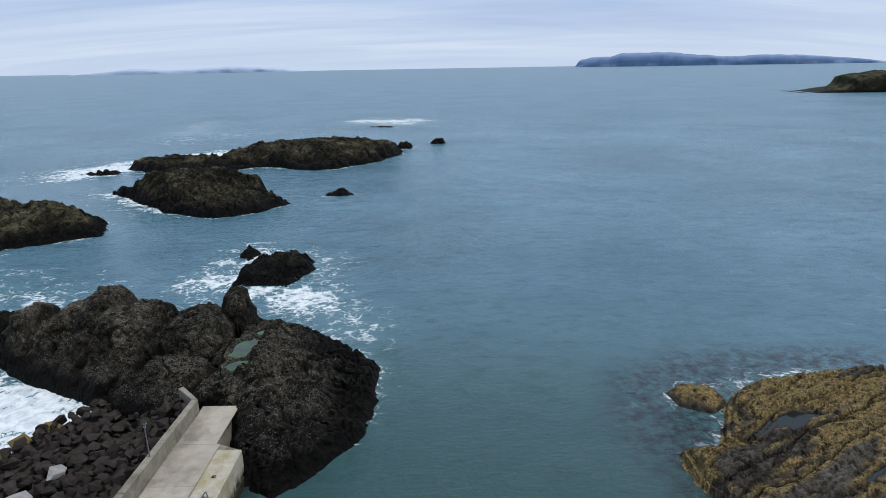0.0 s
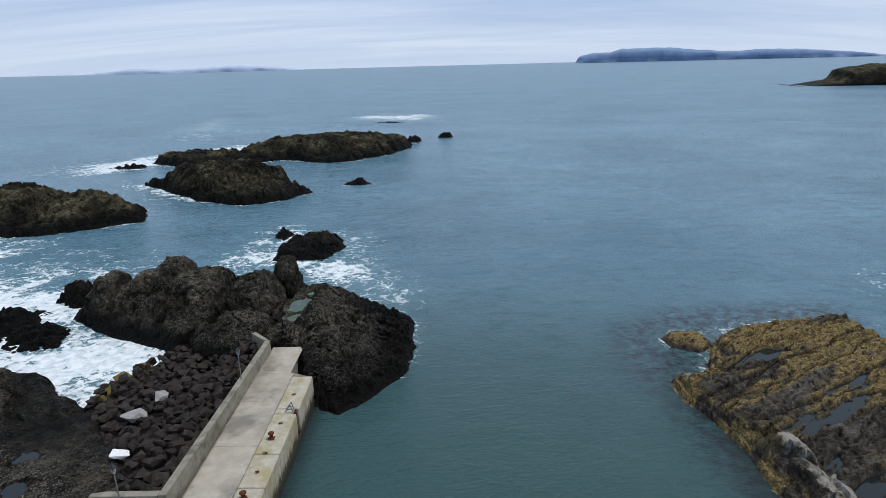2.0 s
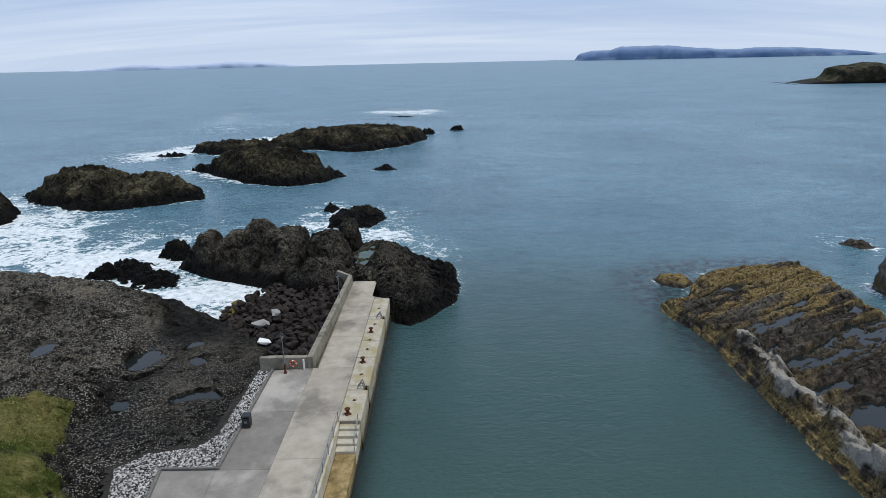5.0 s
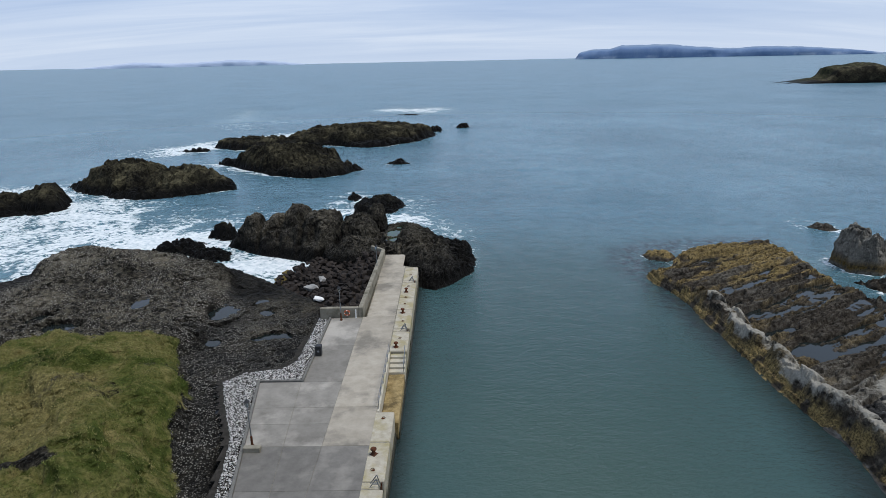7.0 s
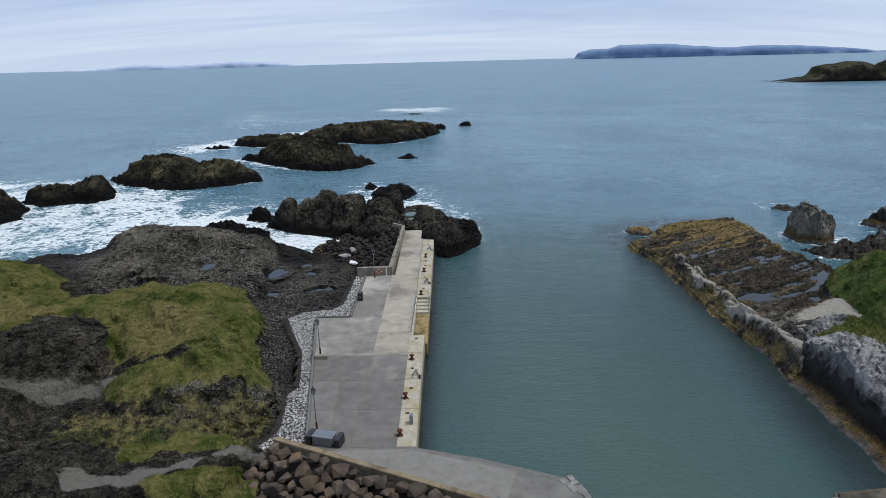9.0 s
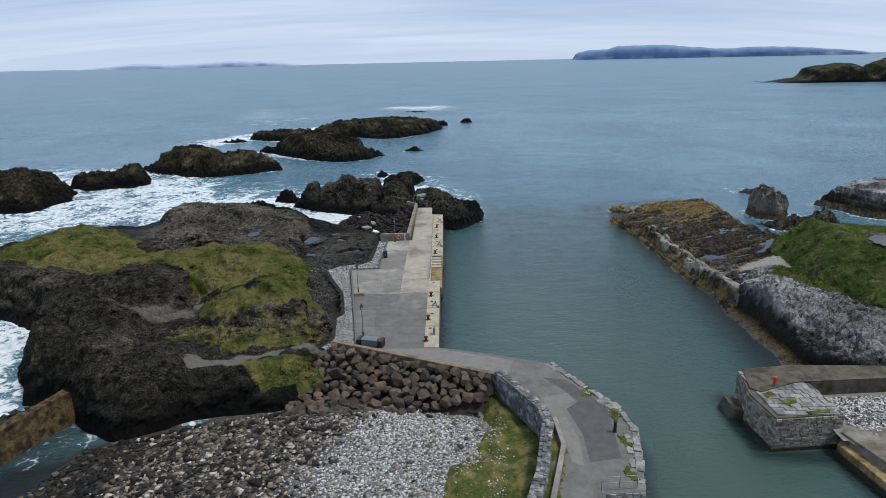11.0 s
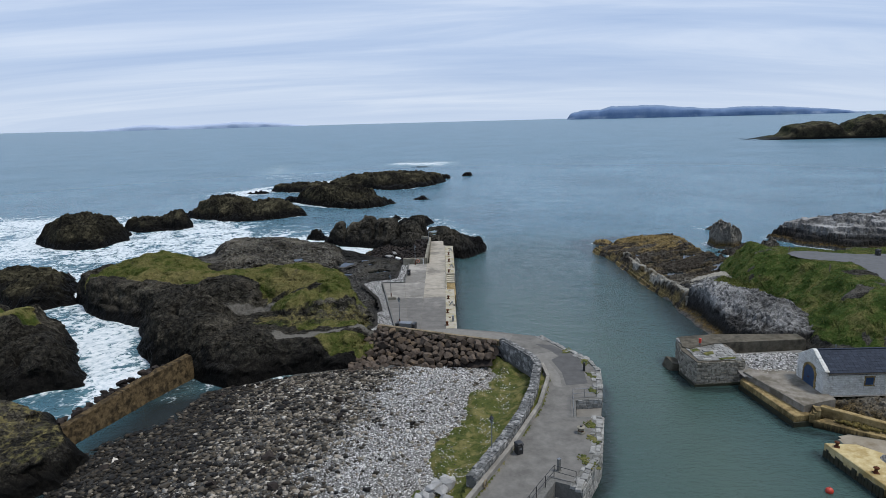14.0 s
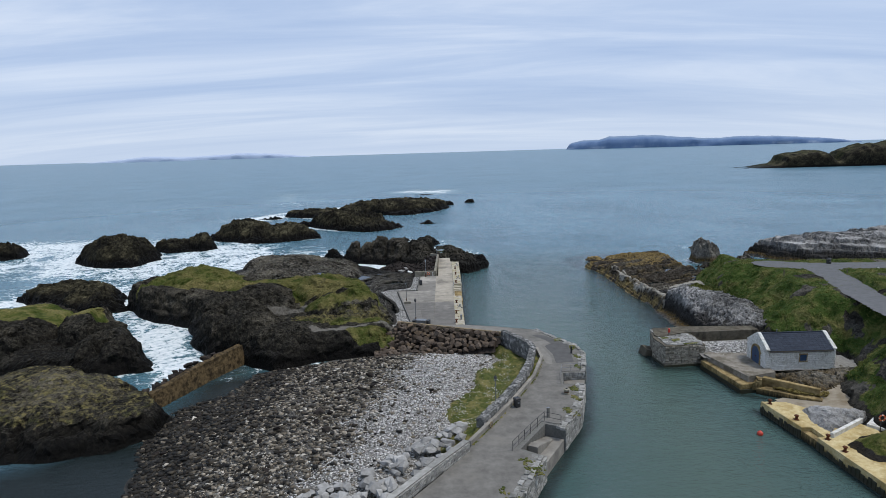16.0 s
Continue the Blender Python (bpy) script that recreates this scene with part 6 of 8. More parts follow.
for k in range(len(WALL_LINE) - 1):
    stone_face(mwall, w_in[k + 1], w_in[k], 3.0, 3.95, MOSS_STONE, 0.55, 0.34, 0.3, 60 + k, limit=40)
    stone_face(mwall, w_out_line[k], w_out_line[k + 1], 1.8, 3.95, MOSS_STONE, 0.6, 0.38, 0.3, 70 + k, limit=60)
settle(mwall, -10, -44, 1.4)
lwall = tagged(empty("rubble_wall"), "pale rubble stone wall with a concrete cap", "wall", kind="structure")
l_line = [(-18.9, -65.4), (-22.6, -70.6), (-26.4, -76.2), (-32, -86)]
l_a, l_b = offset_line(l_line, 0.3), offset_line(l_line, -0.3)
LSTONE = [block_mesh("pale_shape", 460 + i, MASONRY) for i in range(6)]
for k in range(3):
    part("wall_core", prism_bm([l_a[k], l_a[k + 1], l_b[k + 1], l_b[k]], 1.5, 4.0, 0.03), MORTAR, lwall)
    stone_face(lwall, l_a[k], l_a[k + 1], 2.9, 3.95, LSTONE, 0.45, 0.3, 0.25, 80 + k, limit=80)
    part("cap", prism_bm([offset_line(l_line, 0.34)[k], offset_line(l_line, 0.34)[k + 1], offset_line(l_line, -0.34)[k + 1], offset_line(l_line, -0.34)[k]], 4.002, 4.09, 0.02), MASONRY, lwall)
    stone_face(lwall, l_b[k], l_b[k + 1], 2.0, 3.95, LSTONE, 0.45, 0.3, 0.25, 88 + k, limit=90)
settle(lwall, -25, -74, 1.5)

# grass bank between the beach and the walls
gx, gy = grid(-34, -6, -84, -24, 0.3)
TURF_W = [(-14.4, -28.2), (-13.4, -31), (-12.9, -36), (-15.6, -40.4), (-17.6, -44.5), (-19.2, -49), (-20.4, -54), (-21.2, -58), (-21.6, -62), (-21.2, -66), (-16.8, -60.2), (-13.4, -53.6), (-9.0, -43), (-7.6, -36.5), (-9, -32.5), (-11.6, -27.6)]


def turf_edge(x, y):
    return inside_distance(x + 2.6 * fbm(x, y, 2.5, 4, 161), y + 2.6 * fbm(x, y, 2.5, 4, 162), TURF_W)


def turf_height(x, y):
    return np.minimum(beach_height(x, y), 2.2) - 0.45 + np.minimum(0.45 * (turf_edge(x, y) + 1.0), 1.1) + 1.0 * smooth(3.6, 0.6, line_distance(x, y, WALL_LINE)) + 0.12 * fbm(x, y, 1.2, 3, 163)


gd, gz = turf_edge(gx, gy), turf_height(gx, gy)
tagged(sheet("turf_bank", gx, gy, gz, gd > -1.0, {}, GRASS), "mown turf bank below the masonry wall", "grass", kind="structure")
gx, gy = grid(-20, -6, -66, -34, 0.25)
gd = inside_distance(gx, gy, [(-7.3, -35.5), (-7.1, -39.2), (-9.2, -46.3), (-13.4, -55.0), (-18.4, -64.2), (-17.4, -61), (-13.4, -53.4), (-9.2, -43.4), (-7.7, -37)])
tagged(sheet("verge", gx, gy, 3.04 + 0.08 * fbm(gx, gy, 0.8, 3, 164), gd > -0.25, {}, GRASS), "narrow grass verge between wall and kerb", "grass", kind="structure")

# ---- the boulder banks ----
def boulder_bank(name, poly, height_, n, size, label, seed, shapes):
    bank = tagged(empty(name), label, "boulder bank")
    r = random.Random(seed)
    p = np.asarray(poly)
    made = 0
    tries = 0
    spots = []
    while made < n and tries < 20000:
        tries += 1
        x, y = r.uniform(p[:, 0].min(), p[:, 0].max()), r.uniform(p[:, 1].min(), p[:, 1].max())
        if inside_distance(np.array([x]), np.array([y]), p)[0] < 0.1:
            continue
        s = size * r.uniform(0.7, 1.35)
        if any((x - a) ** 2 + (y - b) ** 2 < (0.36 * (s + c)) ** 2 for a, b, c in spots):
            continue
        spots.append((x, y, s))
        piece("boulder", shapes[made % len(shapes)], bank, placed(x, y, height_(x, y) + r.uniform(-0.05, 0.25), s * r.uniform(0.9, 1.35), s * r.uniform(0.9, 1.2), s * r.uniform(0.75, 1.1), r.uniform(-25, 25), r.uniform(-25, 25), r.uniform(0, 360)))
        made += 1
    return settle(bank, p[:, 0].mean(), p[:, 1].mean(), 0)


def bank_height(x, y):
    return max(1.0, 3.3 - 0.19 * max(0, (-23.5 - x)) - 0.10 * max(0, y - 30) * (x < -27))


PIER_BANK = [(-23.5, 23.3), (-28.3, 23.3), (-30.5, 26), (-34.5, 33), (-38.2, 39), (-38.8, 43), (-36, 49), (-33, 52), (-28, 49.5), (-25, 48.2), (-23.3, 46)]
px_, py_ = grid(-42, -22, 21, 54, 0.5)
pz_ = np.vectorize(bank_height)(px_, py_) - 0.45 + 0.3 * fbm(px_, py_, 1.2, 2, 171)
pz_ = np.minimum(pz_, -0.4 + 0.9 * (inside_distance(px_, py_, PIER_BANK) + 0.6))
tagged(sheet("rubble_bed", px_, py_, pz_, inside_distance(px_, py_, PIER_BANK) > -0.4, {}, BOULDER, None, False), "dark packed rubble under the armour stones", "rubble", kind="structure")
boulder_bank("armour_bank", PIER_BANK, bank_height, 290, 0.95, "bank of dark angular basalt armour stones behind the pier wall", 11, STONES)


def quay_bank_height(x, y):
    t = (x + 29) / 18.0
    line_y = -20.4 - 8.6 * t
    return max(0.9, 3.55 - 0.42 * max(0, line_y - y))


QUAY_BANK = [(-29.4, -20.4), (-24.8, -22.5), (-19.8, -24.8), (-15.4, -26.8), (-12.2, -28.4), (-13.5, -30.4), (-19.5, -30.4), (-23.2, -31.6), (-27, -33.4), (-31.5, -32.2), (-33, -27.2), (-31, -23)]
boulder_bank("boulder_bank", QUAY_BANK, quay_bank_height, 295, 1.2, "bank of big brown angular boulders below the parapet", 12, BIG_STONES)
px_, py_ = grid(-35, -10, -34, -18, 0.5)
pz_ = np.vectorize(quay_bank_height)(px_, py_) - 0.6 + 0.5 * fbm(px_, py_, 1.4, 3, 172)
tagged(sheet("rubble_bed", px_, py_, pz_, inside_distance(px_, py_, QUAY_BANK) > -0.2, {}, BOULDER, None, False), "dark packed rubble under the boulders", "rubble", kind="structure")
for x, y, s, rz, mat, lab in ((-32.6, 36.6, 1.5, 30, "LIME_BOULDER", "big pale squared limestone block among dark boulders"), (-31.6, 39.8, 1.3, 70, "LIME_BOULDER", "long pale limestone slab among dark boulders"), (-29.8, 29.2, 1.0, 20, "WHITE", "white plastic block washed up among the boulders")):
    me = hull_mesh("washed_block", 500 + int(s * 10), LIME_BOULDER if mat == "LIME_BOULDER" else WHITE, 14, 0.7, 0.9)
    ob = new("loose_block", me)
    ob.matrix_basis = placed(x, y, bank_height(x, y) + 0.55, s * 1.5, s * 0.95, s * 0.9, 12, 8, rz)
    tagged(ob, lab, "block")
YELLOW_ROCK = plain_material("weed_rock", (0.07, 0.052, 0.014), (0.16, 0.125, 0.04), 1.4, 0.85, 0.05)
for k, (x, y, s) in enumerate(((-38.2, 40.2, 1.9), (-38.6, 42.6, 2.2), (-38.0, 45.2, 2.0), (-36.8, 47.4, 1.7), (-39.4, 38.8, 1.5))):
    ob = new("shore_boulder", hull_mesh("shore_boulder", 520 + k, YELLOW_ROCK, 14, 0.6))
    ob.matrix_basis = placed(x, y, 0.55, s, s * 1.2, s, 5, 0, 40 * k)
    tagged(ob, "yellow-brown weed-covered boulder at the surf's edge", "boulder", "boulders at the surf")

# ---- grass tufts ----
def tuft_material():
    m, n, l, b = material("grass_tuft")
    g = n.new("ShaderNodeNewGeometry")
    rnd = g.outputs["Random Per Island"]
    green = ramp(n, l, rnd, (0.0, (0.040, 0.058, 0.011)), (0.6, (0.105, 0.124, 0.030)), (1.0, (0.165, 0.17, 0.055)))
    straw = ramp(n, l, rnd, (0.0, (0.10, 0.088, 0.030)), (0.6, (0.20, 0.172, 0.068)), (1.0, (0.29, 0.25, 0.115)))
    l.new(mix(n, l, grey(n, l, attribute(n, "dry"), 0.3, 0.75), green, straw), b.inputs["Base Color"])
    b.inputs["Roughness"].default_value = 0.85
    b.inputs["Specular IOR Level"].default_value = 0.1
    return m


TUFT = tuft_material()


def grass_tufts(name, source, n, size, label, seed, dry, region=None):
    """Short bent blades in tufts on the turf of a landform, joined into one mesh."""
    x, y, z, g = (a.ravel() for a in TURF_SPOTS[source])
    ok = (g > 0.45) & (z > 1.5)
    if region is not None:
        ok &= inside_distance(x, y, region) > 0
    r = np.random.RandomState(seed)
    pick = r.choice(np.nonzero(ok)[0], n)
    blades = 4
    cx, cy, cz = (np.repeat(a[pick], blades) for a in (x, y, z))
    cx, cy = cx + r.uniform(-0.22, 0.22, n * blades), cy + r.uniform(-0.22, 0.22, n * blades)
    h = size * r.uniform(0.5, 1.4, n * blades)
    a, lean = r.uniform(0, 2 * np.pi, n * blades), r.uniform(0.6, 1.8, n * blades) * h
    w = 0.025 + 0.12 * h
    tip_a = a + r.uniform(-0.8, 0.8, n * blades) + np.pi / 2
    co = np.stack([np.stack([cx - w * np.cos(a), cy - w * np.sin(a), cz - 0.06], -1), np.stack([cx + w * np.cos(a), cy + w * np.sin(a), cz - 0.06], -1),
                   np.stack([cx + lean * np.cos(tip_a), cy + lean * np.sin(tip_a), cz + h], -1)], 1).reshape(-1, 3)
    tri = np.arange(len(co), dtype=np.int32)
    me = bpy.data.meshes.new(name)
    me.vertices.add(len(co)); me.vertices.foreach_set("co", co.ravel())
    me.loops.add(len(tri)); me.loops.foreach_set("vertex_index", tri)
    me.polygons.add(len(tri) // 3); me.polygons.foreach_set("loop_start", np.arange(0, len(tri), 3, dtype=np.int32))
    me.update(calc_edges=True)
    at = me.attributes.new("dry", "FLOAT", "POINT")
    tone = dry(cx, cy, cz, 0) + 0.5 * fbm(cx, cy, 3.0, 4, seed)
    at.data.foreach_set("value", np.repeat(tone, 3).astype(np.float32))
    me.materials.append(TUFT)
    return tagged(new(name, me), label, "grass", kind="stuff")


grass_tufts("headland_grass", "headland", 30000, 0.075, "short wind-combed green and straw grass on the headland", 191, head_dry)
grass_tufts("hill_grass", "grass_hill", 40000, 0.11, "rough green tussock grass on the harbour bank", 192, lambda x, y, z, d: 0.22 + 0.04 * (z - 6), [(30, 26), (75, 20), (75, -30), (46, -62), (26, -62), (30, -26)])
grass_tufts("cliff_grass", "limestone_cliff", 2500, 0.14, "tufts of grass on the limestone cliff top", 193, lambda x, y, z, d: 0.35 + 0 * x)

# ---- beach stones ----
def beach_places(n, poly, smin, smax, seed, weight=None, hf=beach_height, sink=0.1):
    r = np.random.RandomState(seed)
    p = np.asarray(poly)
    x, y = r.uniform(p[:, 0].min(), p[:, 0].max(), n * 4), r.uniform(p[:, 1].min(), p[:, 1].max(), n * 4)
    ok = inside_distance(x, y, p) > 0
    if weight is not None:
        ok &= r.uniform(0, 1, len(x)) < weight(x, y)
    x, y = x[ok][:n], y[ok][:n]
    s = smin * (smax / smin) ** (r.uniform(0, 1, len(x)) ** 2.2)
    z = hf(x, y) + s * sink
    return np.stack([x, y, z, s, r.uniform(0.5, 0.85, len(x)), r.uniform(0, 6.28, len(x))], -1)


BEACH_AREA = [(-55, -84), (-53.5, -67), (-57, -58), (-58.5, -51), (-57, -46.5), (-52, -40), (-49.5, -34), (-41, -30.8), (-32, -29), (-27, -31), (-20, -29.5), (-14.5, -29), (-12.5, -36), (-14, -42), (-17, -50), (-21, -59), (-24, -66), (-29, -73), (-36, -84)]


scattered_white = scattered("white_pebbles", PEBBLES, beach_places(30000, BEACH_AREA, 0.13, 0.34, 21, white_zone), PEBBLE_W)
tagged(scattered_white, "white and grey limestone pebbles covering the upper beach", "pebbles", kind="stuff")
scattered_dark = scattered("dark_stones", PEBBLES, beach_places(11000, BEACH_AREA, 0.24, 1.05, 22, lambda x, y: (1 - 0.97 * white_zone(x, y)) * (1 - 0.62 * tan_zone(x, y))), PEBBLE_D)
tagged(scattered_dark, "dark rounded basalt stones on the lower beach", "stones", kind="stuff")
scattered_tan = scattered("tan_stones", PEBBLES, beach_places(11000, BEACH_AREA, 0.2, 0.8, 23, lambda x, y: 0.95 * tan_zone(x, y) * (1 - 0.85 * white_zone(x, y)) + 0.05), PEBBLE_T)
tagged(scattered_tan, "tan and buff stones strewn among the dark ones", "stones", kind="stuff")
SHINGLE = [(-32.1, -20.4), (-29.5, -20.4), (-26.9, -20.0), (-27.3, -17.4), (-29.4, -4.8), (-31.5, 7.3), (-27.3, 7.4), (-27.2, 22.4), (-28.4, 22.8), (-28.6, 12), (-29.6, 10.2), (-33.2, 9.4), (-35.0, 7.6), (-33.2, 3), (-31.0, -2), (-29.6, -9.6), (-30.4, -11), (-29.7, -16.8), (-30.4, -18.6)]
sx_, sy_ = grid(-36, -26, -22, 24, 0.4)
sd_ = inside_distance(sx_, sy_, SHINGLE)
tagged(sheet("shingle_strip", sx_, sy_, 2.62 + 0.08 * fbm(sx_, sy_, 1.5, 2, 183), sd_ > -0.3, {}, BEACH), "strip of white cobbles beside the pier apron", "shingle", kind="structure")
strip = scattered("strip_cobbles", PEBBLES, beach_places(9000, SHINGLE, 0.11, 0.25, 24, None, lambda x, y: np.full(x.shape, 2.66)), PEBBLE_W)
tagged(strip, "white cobbles heaped beside the concrete apron", "cobbles", kind="stuff")
strewn = scattered("turf_pebbles", PEBBLES, beach_places(1300, [(-14.0, -28.6), (-13.0, -36), (-16, -40.4), (-18.4, -46), (-20.6, -54), (-21.6, -62), (-18.6, -60), (-15.6, -53), (-12.4, -45), (-10.8, -38), (-11.4, -31)], 0.10, 0.26, 29, lambda x, y: smooth(0.05, 0.25, fbm(x, y, 2.5, 3, 184)) + 0.12, lambda x, y: turf_height(x, y)), PEBBLE_W)
tagged(strewn, "pale pebbles thrown up over the turf bank", "pebbles", kind="stuff")
# the larger stones that stand out on the beach
for k, row in enumerate(beach_places(70, BEACH_AREA, 0.8, 1.5, 25, lambda x, y: 1 - 0.95 * white_zone(x, y), sink=0.12)):
    ob = new("beach_boulder", STONES[k % 10] if k % 3 else None or hull_mesh("beach_boulder", 600 + k, PEBBLE_T, 12, 0.8, 0.3))
    ob.matrix_basis = placed(row[0], row[1], row[2], row[3], row[3] * 0.85, row[3] * 0.7, rng.uniform(-15, 15), rng.uniform(-15, 15), rng.uniform(0, 360))
    tagged(ob, "loose rounded boulder lying on the beach stones" if k % 3 else "pale buff boulder lying on the dark beach stones", "boulder", "boulders on the beach")
# pale limestone slabs below the rubble wall
for k, row in enumerate(beach_places(210, [(-19.0, -56.5), (-21.6, -59.5), (-24.3, -62.4), (-26.6, -65.0), (-29.6, -68.5), (-35.0, -72.5), (-40, -84), (-34, -86), (-27.6, -77), (-24, -71.2), (-20.2, -65.6), (-18.6, -61)], 0.9, 1.9, 26, None, lambda x, y: np.full(x.shape, 1.95))):
    ob = new("limestone_boulder", hull_mesh("limestone_boulder", 700 + k % 12, LIME_BOULDER, 13, 0.75, 0.7))
    ob.matrix_basis = placed(row[0], row[1], row[2] + 0.25, row[3] * 1.1, row[3] * 0.8, row[3] * 0.75, rng.uniform(-14, 14), rng.uniform(-14, 14), rng.uniform(0, 360))
    tagged(ob, "pale grey squared limestone boulder below the rubble wall", "boulder", "limestone boulders")

# ---- old sea wall ----
old = tagged(empty("old_sea_wall"), "leaning brown concrete sea wall across the inlet", "wall", kind="structure")
ow = [(-62.2, -49.5), (-59.8, -42.4), (-57.6, -35.6), (-54.6, -28.6)]
for k in range(3):
    (ax, ay), (bx_, by_) = ow[k], ow[k + 1]
    bm = bmesh.new()
    ux, uy = by_ - ay, -(bx_ - ax)
    L = math.hypot(ux, uy); ux, uy = ux / L, uy / L
    t0, t1 = 2.2 + 0.35 * k, 2.5 + 0.35 * k
    pts = []
    for (x, y, t) in ((ax, ay, t0), (bx_, by_, t1)):
        pts += [bm.verts.new((x + ux * 1.3, y + uy * 1.3, -1)), bm.verts.new((x + ux * 0.7, y + uy * 0.7, t)), bm.verts.new((x - ux * 0.15, y - uy * 0.15, t + 0.1)), bm.verts.new((x - ux * 0.3, y - uy * 0.3, -1))]
    a, b = pts[:4], pts[4:]
    for i in range(4):
        bm.faces.new((a[i], a[(i + 1) % 4], b[(i + 1) % 4], b[i]))
    bm.faces.new(a[::-1]); bm.faces.new(b)
    bmesh.ops.recalc_face_normals(bm, faces=bm.faces)
    bmesh.ops.subdivide_edges(bm, edges=list(bm.edges), cuts=5, use_grid_fill=True)
    for v in bm.verts:
        v.co += Vector(noise.noise_vector(v.co * 0.9)) * 0.14 + Vector(noise.noise_vector(v.co * 3.1)) * 0.10
    part("wall_block", bm, OLD_WALL, old)
settle(old, -59, -39, -1)
r_ = random.Random(31)
for k in range(60):
    t = r_.uniform(0, 1)
    x, y = -62.8 + 7.6 * t - r_.uniform(0.6, 2.2), -49.5 + 20.0 * t + r_.uniform(-0.3, 0.8)
    ob = new("wave_boulder", STONES[k % 10])
    s = r_.uniform(0.7, 1.4)
    ob.matrix_basis = placed(x, y, 1.5 + 1.0 * t + r_.uniform(-0.5, 0.3), s, s, s * 0.9, r_.uniform(-20, 20), r_.uniform(-20, 20), r_.uniform(0, 360))
    tagged(ob, "wet black boulder heaped against the old sea wall", "boulder", "boulders at the sea wall")

# ---- old stone pier head on the east side ----
block = tagged(empty("stone_pier_head"), "old squared limestone pier head with a mossy flagged top", "pier")
part("core", prism_bm([(12.9, -27.0), (11.8, -31.6), (12.2, -35.7), (18.3, -35.2), (18.3, -26.4)], -2, 3.3), PIER_WALL, block)
part("arm_wall", prism_bm([(18.3, -26.4), (18.3, -29.9), (29.6, -29.2), (29.6, -27.0)], -2, 3.3), PIER_WALL, block)
HEAD = [block_mesh("head_shape", 480 + i, PIER_STONE) for i in range(8)]
stone_face(block, (12.2, -35.75), (18.4, -35.25), 0.1, 3.2, HEAD, 0.5, 0.235, 0.4, 91, limit=230)
stone_face(block, (18.4, -35.25), (18.4, -29.9), 1.4, 3.2, HEAD, 0.5, 0.235, 0.4, 94, limit=120)
stone_face(block, (11.8, -31.6), (12.2, -35.75), 0.1, 3.2, HEAD, 0.5, 0.235, 0.4, 92, limit=170)
stone_face(block, (12.9, -27.0), (11.8, -31.6), 0.1, 3.2, HEAD, 0.7, 0.35, 0.4, 93, limit=100)
part("weed_band", prism_bm([(11.6, -31.6), (12.0, -35.95), (18.5, -35.45), (18.5, -34.8), (12.4, -35.4), (12.0, -31.6)], -1.5, 0.35), GREEN_WEED, block)
r_ = random.Random(41)
yy = -35.3
while yy < -28.2:
    xx = 12.5
    h = r_.uniform(0.5, 0.9)
    while xx < 18.0:
        w = r_.uniform(0.5, 1.2)
        if (yy < -31.2 or xx < 17.5) and xx + w < 18.5:
            piece("flagstone", COPE[r_.randrange(6)], block, placed(xx + w / 2, yy + h / 2, 3.28 + r_.uniform(-0.03, 0.05), w * 0.95, h * 0.95, 0.22, 0, 0, r_.uniform(-3, 3)))
        xx += w
    yy += h
part("concrete_deck", prism_bm([(13.1, -27.2), (12.2, -30.8), (12.9, -31.6), (17.0, -29.9), (29.4, -29.3), (29.4, -27.2), (18.4, -26.6)], 3.302, 3.5, 0.04), PIER_WALL, block)
for a, b, c, d in (((14.0, -33.0), (15.6, -32.4), (15.2, -33.6), (14.1, -33.9)), ((15.2, -34.9), (17.6, -34.5), (17.2, -35.1), (15.4, -35.3)), ((12.8, -31.8), (13.9, -31.4), (14.0, -32.3), (12.9, -32.6))):
    part("moss_patch", prism_bm([a, b, c, d], 3.3, 3.44, 0.05), GRASS, block)
piece("toe_block", block_mesh("toe_shape", 489, PIER_WALL), block, placed(11.5, -29.6, 0.3, 1.5, 2.4, 1.7, 8, 16, 10))
settle(block, 15, -31, 0)
post = tagged(empty("mooring_post"), "short red-painted mooring post on a grey foot", "mooring post")
part("foot", lathe_bm([(0.12, 0), (0.12, 0.35), (0.09, 0.38)]), GALV, post)
part("post_cap", lathe_bm([(0.10, 0.36), (0.17, 0.40), (0.17, 0.98), (0.12, 1.02)]), RED, post, "red painted sleeve")
post.matrix_basis = pose(14.6, -30.6, 3.45)

# ---- boathouse and its landing ----
TERRACE = plain_material("worn_terrace", (0.13, 0.115, 0.092), (0.27, 0.245, 0.205), 1.1, 0.9, 0.03, stain=(0.10, 0.085, 0.060), stain_scale=0.6, stain_at=0.54)
land = tagged(empty("boat_landing"), "stepped concrete landing stained yellow by algae", "landing", kind="structure")
part("terrace", prism_bm([(17.9, -36.0), (20.0, -45.4), (22.4, -44.6), (24.4, -44.0), (24.4, -36.5), (19.6, -34.6)], -1, 2.05, 0.05), TERRACE, land)
part("ledge", prism_bm([(17.3, -36.6), (18.6, -46.2), (21.6, -45.8), (20.1, -45.3), (18.0, -36.0)], -2, 1.25, 0.06), OCHRE_CONCRETE, land)
part("weed_band", prism_bm([(17.15, -36.6), (18.5, -46.4), (21.0, -46.1), (21.0, -45.9), (18.7, -46.1), (17.35, -36.6)], -1.5, 0.55), GREEN_WEED, land)
for k in range(3):
    part("step", prism_bm([(20.2 + 0.35 * k, -46.2 - 0.02 * k), (20.6 + 0.35 * k, -46.4), (21.8, -45.4), (21.2, -45.0)], 0.5, 1.45 + 0.22 * k), OCHRE_CONCRETE, land)
part("lower_ledge", prism_bm([(20.6, -46.4), (26.6, -51.0), (27.2, -50.2), (22.2, -45.9)], -2, 0.8, 0.05), OCHRE_CONCRETE, land)
